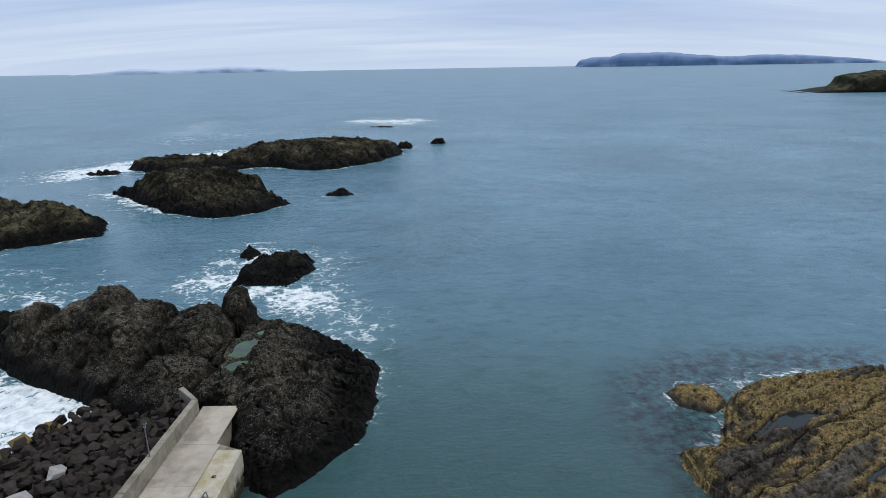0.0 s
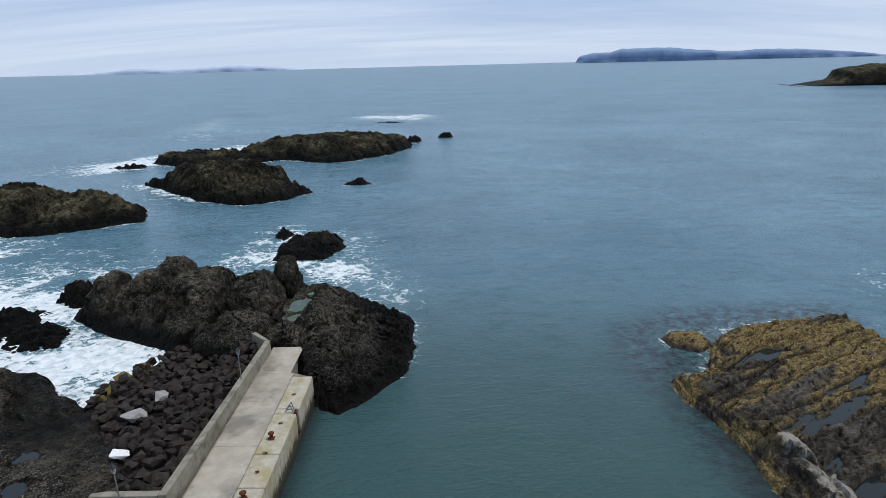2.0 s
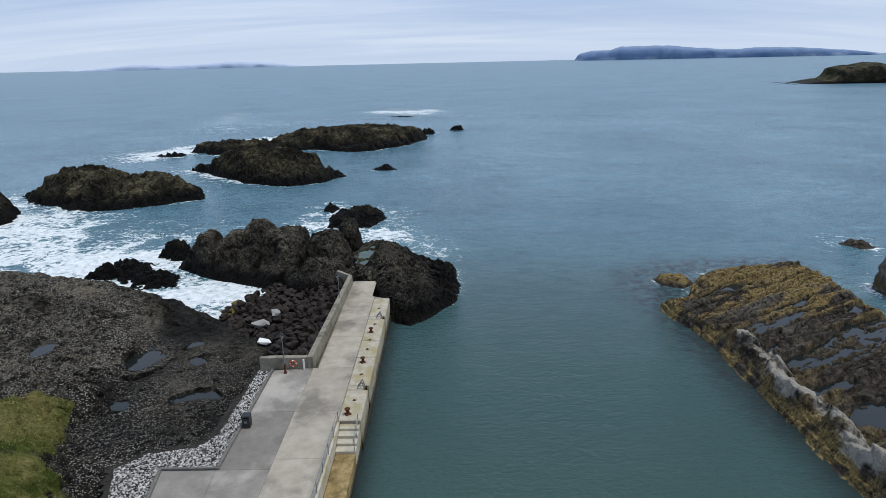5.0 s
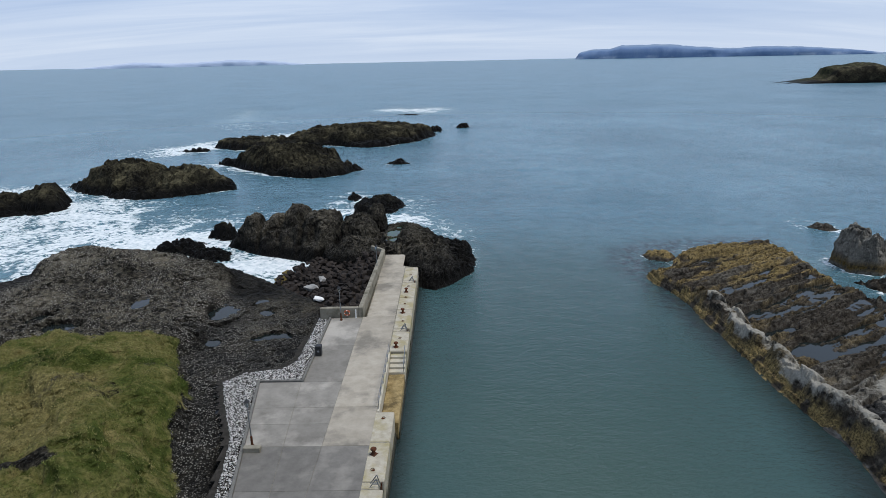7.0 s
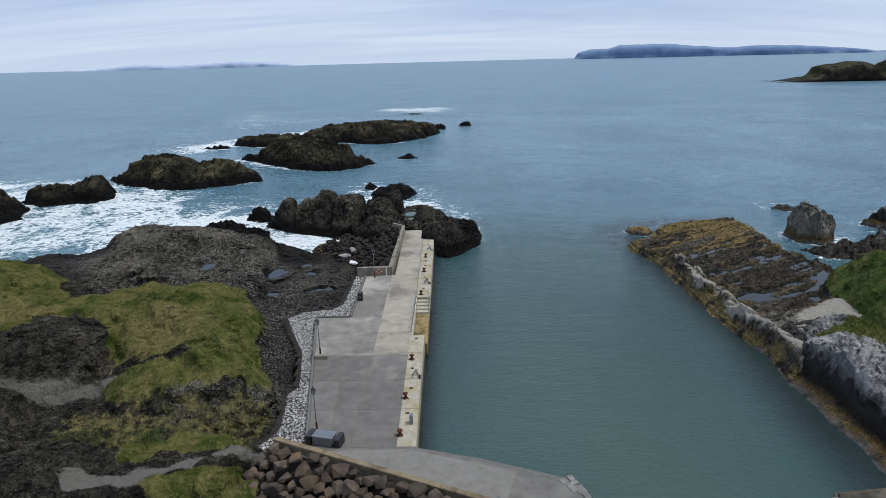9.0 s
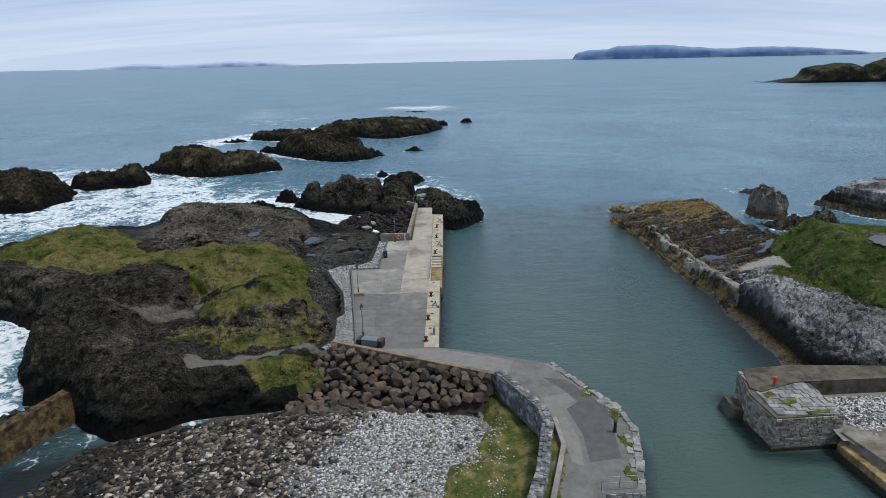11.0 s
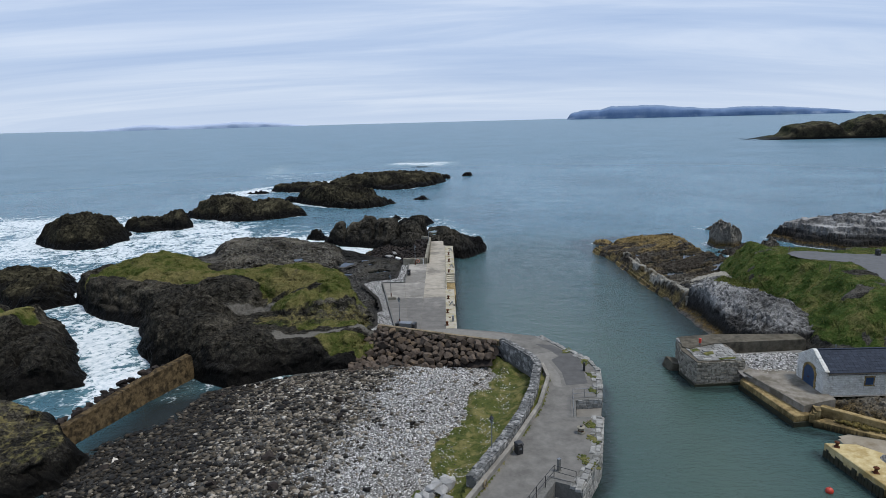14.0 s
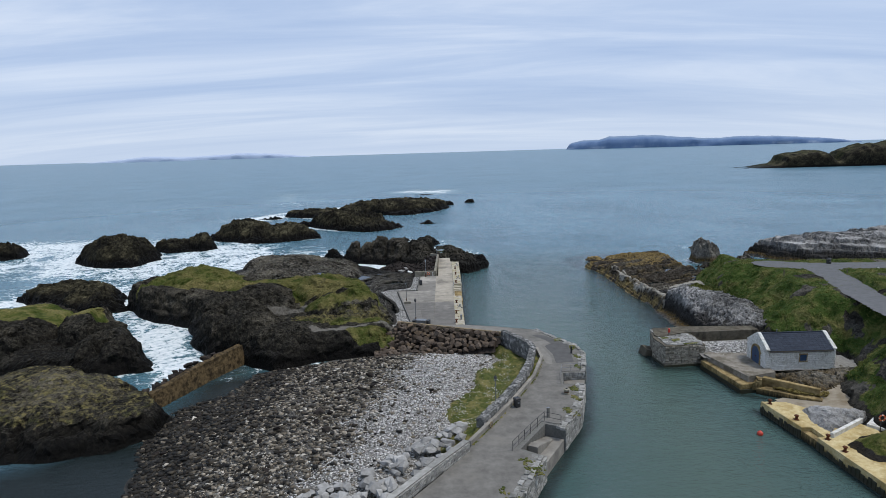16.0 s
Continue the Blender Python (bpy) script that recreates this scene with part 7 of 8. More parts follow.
part("ramp_wall", prism_bm([(22.0, -45.0), (27.0, -49.8), (27.4, -49.3), (22.6, -44.6)], -1, 1.75, 0.05), OCHRE_CONCRETE, land)
settle(land, 20, -42, 0)
court = scattered("court_pebbles", PEBBLES, beach_places(2200, [(18.8, -34.6), (18.8, -30.6), (27.4, -30.2), (26.5, -35.5), (23.5, -36.8), (20.5, -36.6)], 0.16, 0.42, 27, None, lambda x, y: 1.95 + 0.25 * smooth(-36.5, -33.5, y) - 0.2 * smooth(-32, -30, y)), PEBBLE_W)
tagged(court, "pale pebbles in the yard behind the pier head", "pebbles", kind="stuff")
part_bed = sheet("yard_bed", *(lambda g: (g[0], g[1], 1.80 + 0.30 * smooth(-36.5, -33.5, g[1]) - 0.2 * smooth(-32, -30, g[1]), inside_distance(g[0], g[1], [(17.8, -36.5), (17.8, -29.8), (28.5, -29.4), (36, -33), (38, -42), (24, -43)]) > 0))(grid(16, 40, -47, -28, 0.5)), {}, YARD)
tagged(part_bed, "trodden gravel yard of the boathouse", "yard", kind="structure")

house = tagged(empty("boathouse"), "small whitewashed stone boathouse with slate roof and blue doors", "boathouse")
HX0, HX1, HY0, HY1, HZ0, HEAVE, HRIDGE = 23.7, 33.4, -42.6, -37.4, 1.7, 4.55, 6.3
HYM = (HY0 + HY1) / 2
WW = [block_mesh("white_shape", 490 + i, WHITEWASH) for i in range(8)]
bm = bmesh.new()
box_bm(HX0 + 0.05, HX1 - 0.05, HY0 + 0.06, HY1 - 0.06, HZ0, HEAVE, 0, bm)
part("wall_core", bm, WHITEWASH, house)
for gx0, gx1 in ((HX0 + 0.04, HX0 + 0.45), (HX1 - 0.45, HX1 - 0.04)):
    bm = bmesh.new()
    vs = [bm.verts.new((x, y, z)) for x in (gx0, gx1) for y, z in ((HY0 + 0.05, HEAVE), (HY1 - 0.05, HEAVE), (HYM, HRIDGE + 0.12))]
    bm.faces.new(vs[:3]); bm.faces.new(vs[3:][::-1])
    for i in range(3):
        bm.faces.new((vs[i], vs[3 + i], vs[3 + (i + 1) % 3], vs[(i + 1) % 3]))
    bmesh.ops.recalc_face_normals(bm, faces=bm.faces)
    part("gable", bm, WHITEWASH, house)
stone_face(house, (HX0, HY0), (HX1, HY0), HZ0, HEAVE - 0.1, WW, 0.42, 0.24, 0.25, 95, skip=lambda s, z: 4.6 < s < 5.7 and 2.9 < z < 4.0, limit=290, proud=0.05)
stone_face(house, (HX0, HY1), (HX0, HY0), HZ0, HRIDGE, WW, 0.42, 0.24, 0.25, 96, skip=lambda s, z: 1.5 < s < 3.8 and z < 4.6, limit=200, proud=0.05, top=lambda s: HEAVE + (HRIDGE - HEAVE) * (1 - abs(s - 2.6) / 2.6))
# roof of slates in courses
roof = part("roof", prism_bm([(HX0 + 0.42, HY0 - 0.18), (HX1 - 0.42, HY0 - 0.18), (HX1 - 0.42, HY0), (HX0 + 0.42, HY0)], HEAVE - 0.12, HEAVE - 0.02), WOOD, house, "dark slate roof")
slate_bm = box_bm(-0.5, 0.5, -0.5, 0.5, -0.5, 0.5)
slate_me = bpy.data.meshes.new("slate_shape"); slate_bm.to_mesh(slate_me); slate_bm.free(); slate_me.materials.append(SLATE)
half = (HY1 - HY0) / 2 + 0.18
pitch = math.degrees(math.atan2(HRIDGE - HEAVE, half))
rows_n = 9
run_len = math.hypot(half, HRIDGE - HEAVE)
for side in (-1, 1):
    for k in range(rows_n):
        f = (k + 0.5) / rows_n
        yc, zc = HYM + side * half * (1 - f), HEAVE + (HRIDGE - HEAVE) * f
        s, n_s = HX0 + 0.45, 0
        while s < HX1 - 0.5:
            w = 0.55 if side < 0 else 1.1
            w = min(w, HX1 - 0.45 - s)
            piece("slate", slate_me, roof, placed(s + w / 2, yc, zc + 0.03 + rng.uniform(-0.006, 0.006), w * 0.97, run_len / rows_n * 1.12, 0.035, -side * (pitch - 2.5), 0, rng.uniform(-0.6, 0.6)))
            s += w
for gx_ in (HX0 + 0.22, HX1 - 0.22):
    for side in (-1, 1):
        for k in range(7):
            f = (k + 0.5) / 7
            piece("skew_stone", WW[k % 8], house, placed(gx_, HYM + side * half * (1 - f), HEAVE + (HRIDGE - HEAVE) * f + 0.12, 0.5, run_len / 7 * 0.97, 0.22, -side * pitch, 0, 0))
part("ridge_tile", box_bm(HX0 + 0.45, HX1 - 0.45, HYM - 0.12, HYM + 0.12, HRIDGE + 0.02, HRIDGE + 0.13, 0.03), SLATE, house)
# arched blue door in a stone surround
arch = [(1.0, 0.0)] + [(math.cos(a), 1.55 + 0.95 * math.sin(a)) for a in np.linspace(0, math.pi, 11)] + [(-1.0, 0.0)]
for k, (y0, y1) in enumerate(((-1.0, -0.015), (0.015, 1.0))):
    bm = bmesh.new()
    pts = [(y, z) for y, z in arch if y0 - 1e-6 <= y <= y1 + 1e-6]
    if k:
        pts = pts + [(y1 * 0 + 0.015, 2.5), (0.015, 0.0)]
    else:
        pts = [(-0.015, 0.0), (-0.015, 2.5)] + pts
    lo = [bm.verts.new((HX0 - 0.10, HYM + y, 1.95 + z)) for y, z in pts]
    hi = [bm.verts.new((HX0 - 0.02, HYM + y, 1.95 + z)) for y, z in pts]
    bm.faces.new(lo); bm.faces.new(hi[::-1])
    for i in range(len(pts)):
        bm.faces.new((lo[i], hi[i], hi[(i + 1) % len(pts)], lo[(i + 1) % len(pts)]))
    bmesh.ops.recalc_face_normals(bm, faces=bm.faces)
    door = part("door_leaf", bm, BLUE, house, "dark blue boarded door leaf")
    part("handle", box_bm(HX0 - 0.16, HX0 - 0.11, HYM - 0.12 + 0.2 * k, HYM - 0.06 + 0.2 * k, 2.9, 3.1), RUST, door)
QUOIN = [block_mesh("quoin_shape", 498, OCHRE_CONCRETE)]
for k in range(13):
    a = math.pi * (k + 0.5) / 13
    piece("arch_stone", QUOIN[0], house, placed(HX0 - 0.03, HYM + 1.13 * math.cos(a), 3.5 + 1.08 * math.sin(a), 0.22, 0.26, 0.3, math.degrees(a) - 90, 0, 0))
for k in range(5):
    for sy in (-1.14, 1.14):
        piece("jamb_stone", QUOIN[0], house, placed(HX0 - 0.03, HYM + sy, 2.1 + 0.31 * k, 0.22, 0.26, 0.29))
win = part("window", box_bm(28.45, 29.35, HY0 - 0.07, HY0 + 0.02, 3.02, 3.9, 0.02), BLUE, house, "small dark blue shuttered window")
part("sill", box_bm(28.3, 29.5, HY0 - 0.16, HY0 + 0.02, 2.9, 3.01, 0.02), QUOIN[0].materials[0], win)
part("lintel", box_bm(28.3, 29.5, HY0 - 0.10, HY0 + 0.02, 3.91, 4.08, 0.02), QUOIN[0].materials[0], win)
part("frame", box_bm(28.34, 28.44, HY0 - 0.09, HY0 + 0.02, 3.02, 3.9, 0.01), QUOIN[0].materials[0], win)
part("frame", box_bm(29.36, 29.46, HY0 - 0.09, HY0 + 0.02, 3.02, 3.9, 0.01), QUOIN[0].materials[0], win)
part("gutter", tube_bm((HX0 + 0.4, HY0 - 0.22, HEAVE - 0.16), (HX1 - 0.4, HY0 - 0.22, HEAVE - 0.16), 0.06), BLACK, house)
part("flue", tube_bm((26.6, HYM + 0.3, HRIDGE - 0.1), (26.6, HYM + 0.3, HRIDGE + 0.45), 0.08), GALV, house)
settle(house, 28.5, -40, HZ0)

# ---- slipway ----
JETTY = tide_concrete("jetty_concrete", (0.40, 0.30, 0.125), (0.56, 0.47, 0.27), (0.30, 0.21, 0.075), 0.10, 0.60)
slip = tagged(empty("slip_jetty"), "pale yellow-stained concrete slip jetty fringed with black weed", "jetty", kind="structure")
SL = [(18.3, -52.0), (19.2, -59.2), (20.3, -59.3), (20.4, -61.6), (19.5, -61.7), (19.8, -66.0), (20.6, -76), (27, -76), (27, -60), (24.2, -56.0), (21.2, -52.4)]
part("deck", prism_bm(SL, -2, 1.4, 0.06), JETTY, slip)
part("sunken_step", prism_bm([(19.22, -59.25), (20.3, -59.35), (20.35, -61.55), (19.5, -61.65)], -2, 0.95), OCHRE_CONCRETE, slip)
r_ = random.Random(51)
for (ax, ay), (bx_, by_) in zip([(18.3, -52.0), (19.5, -61.7)], [(19.2, -59.2), (20.6, -76)]):
    L = math.hypot(bx_ - ax, by_ - ay)
    s = 0.0
    while s < L:
        w = r_.uniform(0.25, 0.6)
        t = s / L
        x, y = ax + (bx_ - ax) * t, ay + (by_ - ay) * t
        part("weed_tuft", box_bm(x - 0.10, x + 0.04, y - w, y, -1.2, r_.uniform(0.25, 1.05), 0.03), GREEN_WEED, slip)
        s += w
part("low_wall", prism_bm([(20.9, -61.6), (26.4, -58.2), (26.6, -58.5), (21.1, -61.95)], 1.4, 1.9, 0.03), WHITEWASH, slip)
part("white_apron", prism_bm([(26.4, -59.4), (28.5, -57.6), (34, -57.0), (34, -62), (27.5, -61.0)], 0.8, 1.7), WHITEWASH, slip)
settle(slip, 20, -62, 0)
sand_x, sand_y = grid(20, 48, -60, -42, 0.5)
sand_d = inside_distance(sand_x, sand_y, [(20.5, -50.2), (24, -48.5), (30, -47.5), (42, -46), (44, -57), (28, -57.5), (24.5, -55.5), (21, -52)])
SAND = plain_material("wet_sand", (0.20, 0.165, 0.115), (0.34, 0.30, 0.235), 0.5, 0.8, 0.01, stain=(0.13, 0.09, 0.045), stain_scale=0.2)
tagged(sheet("slipway_sand", sand_x, sand_y, np.clip((sand_x - 21.5) * 0.12, -0.5, 1.7), sand_d > -0.3, {}, SAND), "wet sand on the slipway between the landings", "sand", kind="structure")
tagged(landform("slip_rock", [(21.6, -55.0), (23.6, -54.4), (27.5, -55.2), (29, -56.6), (26.5, -58.0), (21.8, -60.9), (20.8, -59)], [(23.5, -57, 2.4, 1.7, -30, 0.9), (27, -56.3, 1.6, 1.0, 0, 0.6)], LIMESTONE_DRY, 0.15, 1.6, 1.6, 0.3, (0.5, 0.2), 66, 0.5, foam=0, floor=1.2, extra=lambda x, y, z, d: np.where(d > 0, 1.25 + (z - 0.1) * 0.55, 0.8)), "bare grey limestone outcrop standing on the jetty", "rock")
tagged(landform("slip_mound", [(21.5, -63.0), (24, -61.6), (29, -60.6), (31, -64), (27, -68), (22, -67)], [(26, -64, 4, 2.5, 10, 0.8)], LIMESTONE, 0.2, 2.0, 0.8, 0.3, (0.5, 0.2), 67, 0.5, foam=0, floor=1.2, grass=lambda x, y, z: 0.98 * smooth(0.2, 1.2, inside_distance(x, y, [(21.5, -63.0), (24, -61.6), (29, -60.6), (31, -64), (27, -68), (22, -67)])), extra=lambda x, y, z, d: np.where(d > 0, 1.25 + (z - 0.1) * 0.6, 0.8)), "low grassy mound edged with grey rock", "mound")
weed_rocks = scattered("weed_stones", PEBBLES, beach_places(220, [(22.4, -46.6), (25.4, -47.6), (28.6, -49.0), (27.5, -50.2), (24.5, -48.8)], 0.3, 0.8, 28, None, lambda x, y: 0.95 + 0 * x), YELLOW_ROCK)
tagged(weed_rocks, "yellow weed-covered stones beside the landing steps", "stones", kind="stuff")
float_ball = tagged(empty("marker_float"), "round red plastic marker float on the harbour water", "float")
bm = bmesh.new(); bmesh.ops.create_uvsphere(bm, u_segments=18, v_segments=12, radius=0.34)
for f in bm.faces: f.smooth = True
part("ball", bm, RED, float_ball)
part("eye", lathe_bm([(0.07, 0.32), (0.05, 0.42)]), RED, float_ball)
float_ball.matrix_basis = pose(15.2, -58.0, 0.14)


# ---- fittings ----
def bollard_at(x, y, z, first=[]):
    if first:
        return copy_thing(first[0], pose(x, y, z, 0, 0, rng.uniform(0, 360)))
    ob = tagged(empty("bollard"), "squat rust-red iron mooring bollard on the cope", "bollard", "harbour bollards")
    part("base_plate", box_bm(-0.26, 0.26, -0.26, 0.26, 0.0, 0.05, 0.02), RUST, ob)
    part("shaft", lathe_bm([(0.21, 0.05), (0.15, 0.14), (0.13, 0.32), (0.17, 0.42)]), RUST, ob)
    part("head", lathe_bm([(0.17, 0.42), (0.25, 0.46), (0.25, 0.53), (0.16, 0.60)]), RUST, ob)
    ob.matrix_basis = pose(x, y, z)
    first.append(ob)
    return ob


for x, y, z in ((-18.2, 30.5, 2.92), (-18.2, 23.5, 2.92), (-18.3, 14.2, 2.92), (-18.6, -4.6, 2.92), (-18.8, -12.4, 2.92), (-18.9, -18.4, 2.92), (19.0, -52.8, 1.4), (19.7, -57.3, 1.4), (20.3, -62.2, 1.4), (20.4, -64.9, 1.4)):
    bollard_at(x, y, z)


def ring_at(x, y, first=[]):
    if first:
        return copy_thing(first[0], pose(x, y, 2.925, 0, 0, rng.uniform(0, 360)))
    ob = tagged(empty("mooring_ring"), "flat rusty mooring ring set in the concrete cope", "mooring ring", "mooring rings")
    part("plate", lathe_bm([(0.12, 0), (0.12, 0.02), (0.06, 0.03)]), RUST, ob)
    bm = bmesh.new()
    for i in range(12):
        a, b = 2 * math.pi * i / 12, 2 * math.pi * (i + 1) / 12
        tube_bm((0.14 * math.cos(a) + 0.1, 0.14 * math.sin(a), 0.045), (0.14 * math.cos(b) + 0.1, 0.14 * math.sin(b), 0.045), 0.022, None, 6, bm)
    part("ring", bm, RUST, ob)
    ob.matrix_basis = pose(x, y, 2.925)
    first.append(ob)
    return ob


for y in (37.2, 32.6, 28.6, 26.4, 21.0, 16.4, 0.4, -6.6, -10.6, -15.0):
    ring_at(-18.1 if y > 0.5 else -18.4, y)


def ladder_at(x, y, first=[]):
    if first:
        return copy_thing(first[0], pose(x, y, 2.92))
    ob = tagged(empty("quay_ladder"), "grey steel ladder hoops over a rusted ladder recess", "ladder", "quay ladders")
    for k in (-0.22, 0.22):
        bm = bmesh.new()
        tube_bm((-0.60, k, 0.0), (-0.10, k, 0.72), 0.04, None, 8, bm); tube_bm((-0.10, k, 0.72), (0.08, k, 0.05), 0.04, None, 8, bm); tube_bm((-0.40, k, 0.28), (0.02, k, 0.28), 0.035, None, 8, bm)
        part("hoop", bm, GALV, ob)
        part("stile", box_bm(0.18, 0.26, k - 0.04, k + 0.04, -3.4, 0.05), RUST, ob)
    for k in range(9):
        part("rung", tube_bm((0.22, -0.22, -3.1 + 0.34 * k), (0.22, 0.22, -3.1 + 0.34 * k), 0.02, None, 8), RUST, ob)
    ob.matrix_basis = pose(x, y, 2.92)
    first.append(ob)
    return ob


for x, y in ((-17.5, 34.5), (-17.5, 18.6), (-17.85, -8.3)):
    ladder_at(x, y)


def lamp_at(x, y, z, first=[]):
    if first:
        return copy_thing(first[0], pose(x, y, z, 0, 0, rng.uniform(0, 90)))
    ob = tagged(empty("lamp_post"), "slim grey lamp post with rusty foot and black lantern", "lamp post", "harbour lamp posts")
    part("foot", lathe_bm([(0.16, 0), (0.16, 0.12), (0.10, 0.2), (0.09, 0.9), (0.06, 1.0)]), RUST, ob, "rusted iron foot")
    part("pole", lathe_bm([(0.055, 0.95), (0.042, 3.7)]), GALV, ob)
    lan = part("lantern", lathe_bm([(0.09, 3.68), (0.12, 3.74), (0.20, 4.12), (0.17, 4.14)], 6), GLASS, ob, "glazed six-sided lantern")
    part("cap", lathe_bm([(0.24, 4.13), (0.12, 4.30), (0.05, 4.40), (0.02, 4.50)], 6), BLACK, lan)
    for i in range(6):
        a = 2 * math.pi * i / 6
        part("glazing_bar", tube_bm((0.125 * math.cos(a), 0.125 * math.sin(a), 3.74), (0.205 * math.cos(a), 0.205 * math.sin(a), 4.13), 0.014, None, 5), BLACK, lan)
    ob.matrix_basis = pose(x, y, z)
    first.append(ob)
    return ob


for x, y, z in ((-25.5, 21.6, 2.9), (-22.9, 38.0, 2.9), (-28.7, -3.3, 2.9), (-26.2, -17.6, 2.9), (-15.1, -56.2, 3.0)):
    lamp_at(x, y, z)


def bin_at(x, y, z, rot, first=[]):
    if first:
        return copy_thing(first[0], pose(x, y, z, 0, 0, rot))
    ob = tagged(empty("litter_bin"), "black square litter bin with a domed lid", "litter bin", "litter bins")
    part("body", box_bm(-0.32, 0.32, -0.32, 0.32, 0.03, 0.92, 0.04), BLACK, ob)
    part("hood", box_bm(-0.35, 0.35, -0.35, 0.35, 1.0, 1.18, 0.07), BLACK, ob)
    for sx, sy in ((-1, -1), (1, -1), (-1, 1), (1, 1)):
        part("corner_post", box_bm(sx * 0.3 - 0.03, sx * 0.3 + 0.03, sy * 0.3 - 0.03, sy * 0.3 + 0.03, 0.9, 1.02), BLACK, ob)
    part("plate", box_bm(-0.12, 0.12, -0.345, -0.325, 0.5, 0.7), GALV, ob)
    ob.matrix_basis = pose(x, y, z, 0, 0, rot)
    first.append(ob)
    return ob


bin_at(-26.4, 12.6, 2.9, 0)
bin_at(-12.5, -55.3, 3.03, 25)
bin_at(56.1, -4.0, 8.6, 10)


def railing(name, pts, label, h=1.05, mat=GALV, rails=2, step=1.6):
    ob = tagged(empty(name), label, "railing")
    for (ax, ay, az), (bx_, by_, bz_) in zip(pts, pts[1:]):
        L = math.hypot(bx_ - ax, by_ - ay)
        n = max(1, round(L / step))
        for i in range(n + 1):
            t = i / n
            x, y, z = ax + (bx_ - ax) * t, ay + (by_ - ay) * t, az + (bz_ - az) * t
            part("post", tube_bm((x, y, z - 0.05), (x, y, z + h), 0.032, None, 8), mat, ob)
        for k in range(rails):
            zz = h * (1 - 0.5 * k)
            part("rail", tube_bm((ax, ay, az + zz), (bx_, by_, bz_ + zz), 0.026, None, 8), mat, ob)
    return settle(ob, *pts[0])


railing("step_railing", [(-18.92, 13.0, 2.95), (-18.92, 2.0, 2.95)], "grey steel handrail beside the pier landing", 1.0, GALV, 2, 2.2)
railing("step_railing", [(-17.25, 13.0, 2.7), (-17.25, 10.4, 2.0)], "short grey handrail down the pier steps", 1.0)
railing("landing_railing", [(-2.4, -43.9, 3.0), (-5.1, -44.1, 3.0), (-6.0, -48.6, 3.0)], "galvanised railing round the sunken landing")
railing("stair_railing", [(-14.2, -65.9, 3.0), (-11.9, -62.2, 3.0), (-9.9, -59.2, 3.0), (-8.2, -60.2, 3.0)], "dark steel railing round the harbour stairs", 1.1, BLACK, 2, 1.5)
pillar = tagged(empty("service_pillar"), "plain grey service pillar standing near the quay edge", "pillar")
part("foot", box_bm(-0.20, 0.20, -0.16, 0.16, 0, 0.08, 0.02), MORTAR, pillar)
part("body", box_bm(-0.15, 0.15, -0.11, 0.11, 0.08, 1.15, 0.02), MORTAR, pillar)
part("cap", box_bm(-0.17, 0.17, -0.13, 0.13, 1.15, 1.21, 0.02), GALV, pillar)
pillar.matrix_basis = pose(-9.3, -58.3, 3.0, 0, 0, 30)
pp = tagged(empty("quay_post"), "short black iron post near the quay edge", "post")
part("post", lathe_bm([(0.18, 0), (0.15, 0.1), (0.14, 1.0), (0.18, 1.06), (0.1, 1.14)]), BLACK, pp)
pp.matrix_basis = pose(-2.2, -36.9, 3.02)
cap = tagged(empty("capstan"), "weathered capstan drum with a rusty band and leaning pole", "capstan")
part("drum", lathe_bm([(0.40, 0), (0.40, 0.10), (0.30, 0.16), (0.30, 0.48), (0.42, 0.54), (0.42, 0.62), (0.20, 0.66)]), CONCRETE_WALL, cap)
part("band", lathe_bm([(0.305, 0.22), (0.305, 0.30)]), RUST, cap)
part("hub", lathe_bm([(0.12, 0.64), (0.12, 0.74)]), BLACK, cap)
part("pole", tube_bm((0.05, 0.05, 0.68), (1.7, 2.3, 0.35), 0.04), WOOD, cap)
cap.matrix_basis = pose(-5.9, -51.8, 3.03)


def life_ring(x, y, z, rx, rz, label, tint=None):
    ob = tagged(empty("life_ring"), label, "life ring", "life rings")
    seg = 24
    for k in range(4):
        for col, a0, a1 in ((ORANGE, k * 90 + 10, k * 90 + 80), (WHITE, k * 90 - 10, k * 90 + 10)):
            bm = bmesh.new()
            steps = 5 if col is ORANGE else 2
            for i in range(steps):
                p, q = radians(a0 + (a1 - a0) * i / steps), radians(a0 + (a1 - a0) * (i + 1) / steps)
                tube_bm((0.30 * math.cos(p), 0.30 * math.sin(p), 0), (0.30 * math.cos(q), 0.30 * math.sin(q), 0), 0.075, None, 8, bm)
            part("segment" if col is ORANGE else "band", bm, tint or col, ob)
    ob.matrix_basis = pose(x, y, z, rx, 0, rz)
    return ob


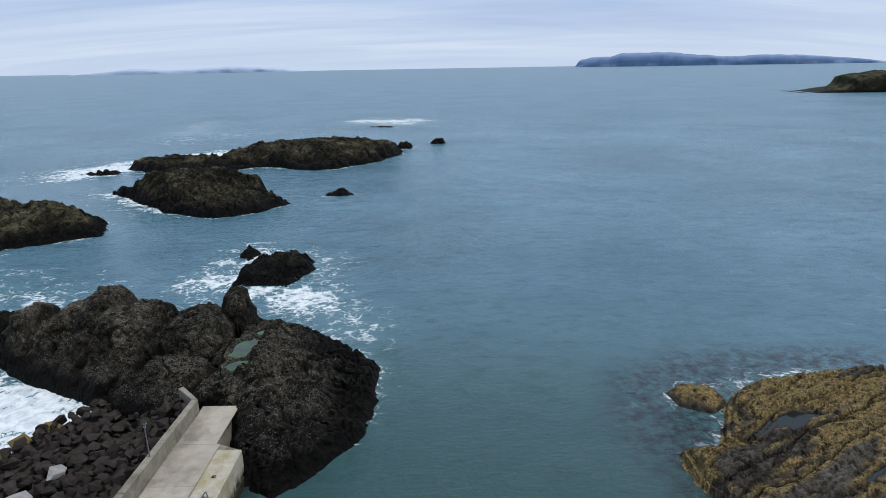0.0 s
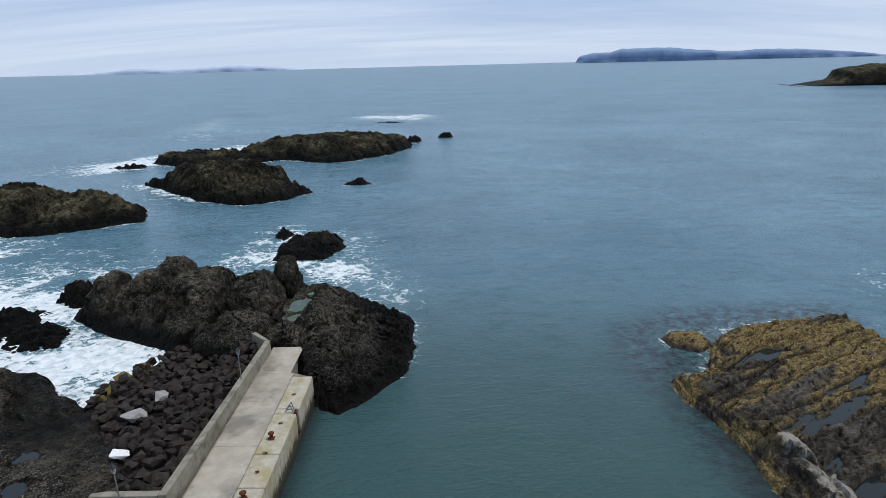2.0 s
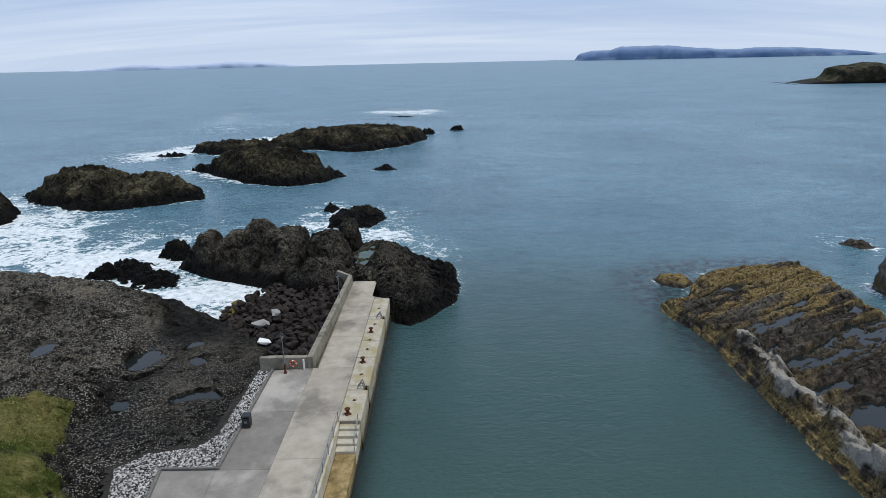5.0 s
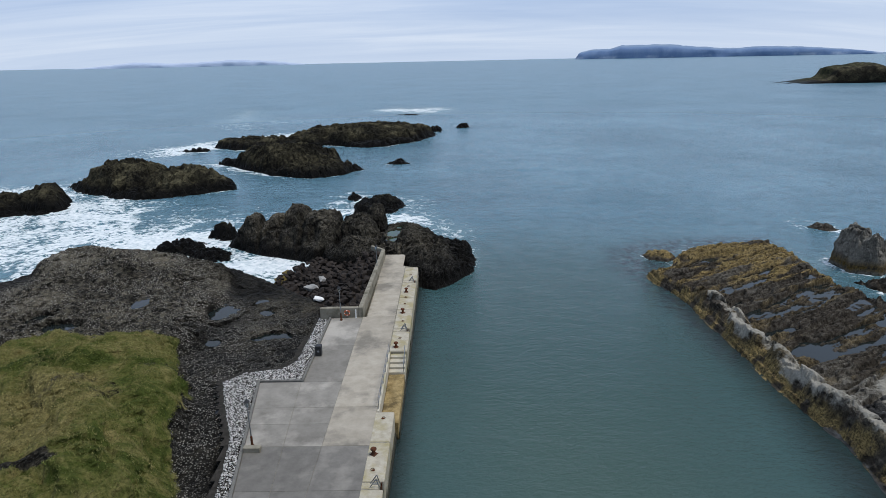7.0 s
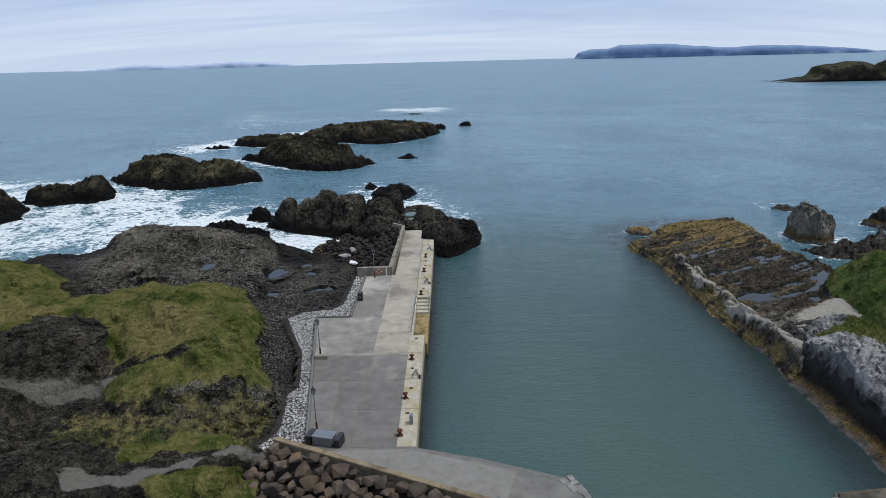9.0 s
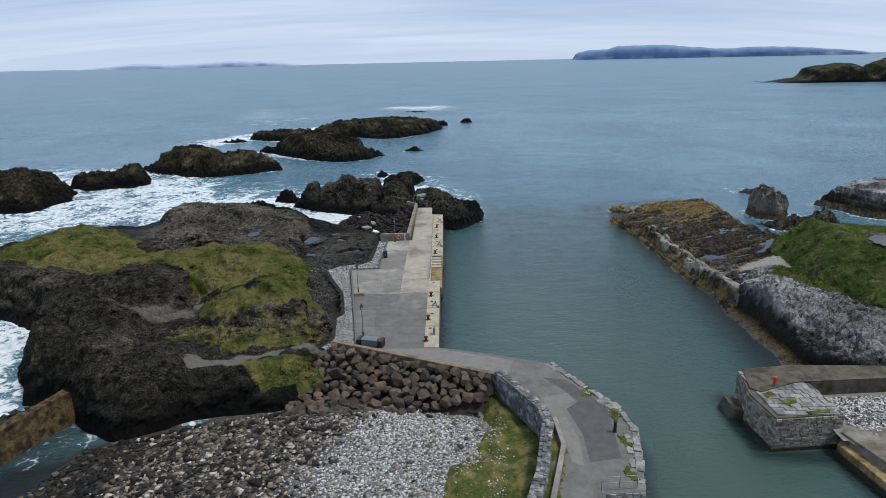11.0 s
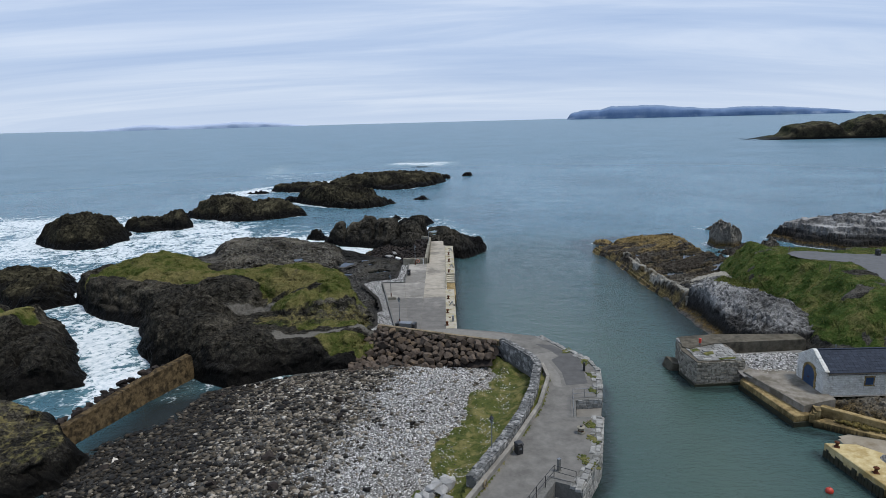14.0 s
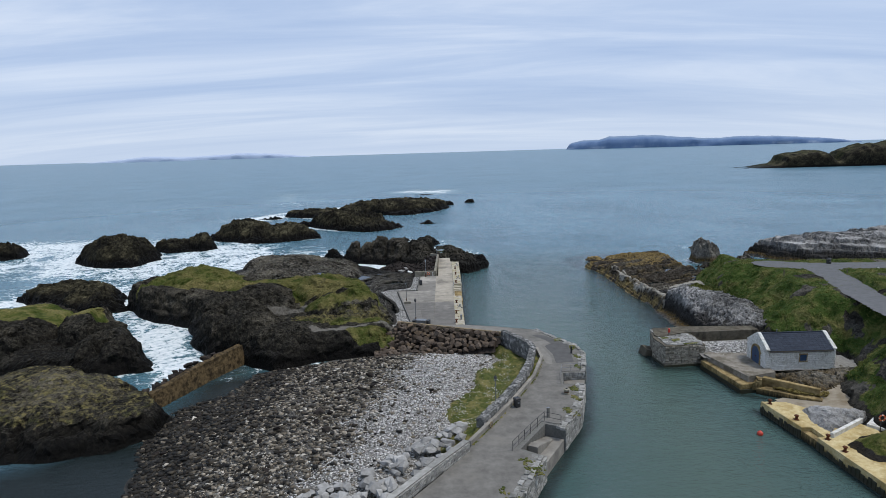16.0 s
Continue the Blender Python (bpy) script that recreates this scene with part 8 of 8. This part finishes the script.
life_ring(-24.9, 22.4, 3.5, 90, 0, "orange life ring with white bands hung on the pier wall")
life_ring(-16.0, -60.6, 3.4, 90, 62, "faded life ring hung on the kerb wall", PARAPET)
rp = tagged(empty("ring_post"), "dark post that carries a red life ring", "post")
part("post", tube_bm((0, 0, 0), (0, 0, 2.3), 0.06), BLACK, rp)
part("backboard", box_bm(-0.3, 0.3, -0.04, 0.0, 1.3, 2.1, 0.02), BLACK, rp)
rp.matrix_basis = pose(25.5, -62.7, 2.3)
life_ring(25.5, -62.85, 4.0, 90, 0, "red life ring on the post by the slip")
gate = tagged(empty("wall_post"), "short white post standing at the wall corner", "post")
part("post", box_bm(-0.08, 0.08, -0.08, 0.08, 0, 1.1, 0.02), WHITE, gate)
gate.matrix_basis = pose(-23.8, 22.2, 2.9)
chest = tagged(empty("storage_box"), "grey lidded storage box with dark boards leaning on it", "storage box")
part("body", box_bm(-0.9, 0.9, -0.5, 0.5, 0.05, 0.85, 0.03), GALV, chest)
part("lid", box_bm(-0.95, 0.95, -0.55, 0.55, 0.86, 0.95, 0.03), GALV, chest)
for k in (-1.25, 1.35):
    part("board", box_bm(k - 0.22, k + 0.22, -0.6, 0.6, 0, 0.9, 0.02), BLACK, chest)
chest.matrix_basis = pose(-25.2, -19.3, 2.9, 0, 0, -14)
bx2 = tagged(empty("supply_box"), "pale blue electric supply box on the cope", "supply box")
part("body", box_bm(-0.15, 0.15, -0.25, 0.25, 0, 0.9, 0.03), GALV, bx2)
part("door", box_bm(0.15, 0.17, -0.2, 0.2, 0.1, 0.8, 0.01), WHITE, bx2)
bx2.matrix_basis = pose(-18.0, -16.6, 2.92)
for x, y in ((42.2, -13.0), (53.5, -13.6), (43.5, 1.0)):
    ob = tagged(empty("road_post"), "weathered wooden marker post beside the road", "post", "road posts")
    part("post", box_bm(-0.07, 0.07, -0.07, 0.07, -0.3, 0.9, 0.02), WOOD, ob)
    ob.matrix_basis = pose(x, y, 8.7)
ws = tagged(empty("road_stone"), "small white-painted marker stone at the road edge", "marker stone")
part("stone", lathe_bm([(0.2, -0.2), (0.22, 0.3), (0.1, 0.7)], 8), WHITE, ws)
ws.matrix_basis = pose(60.5, -11.8, 8.7)
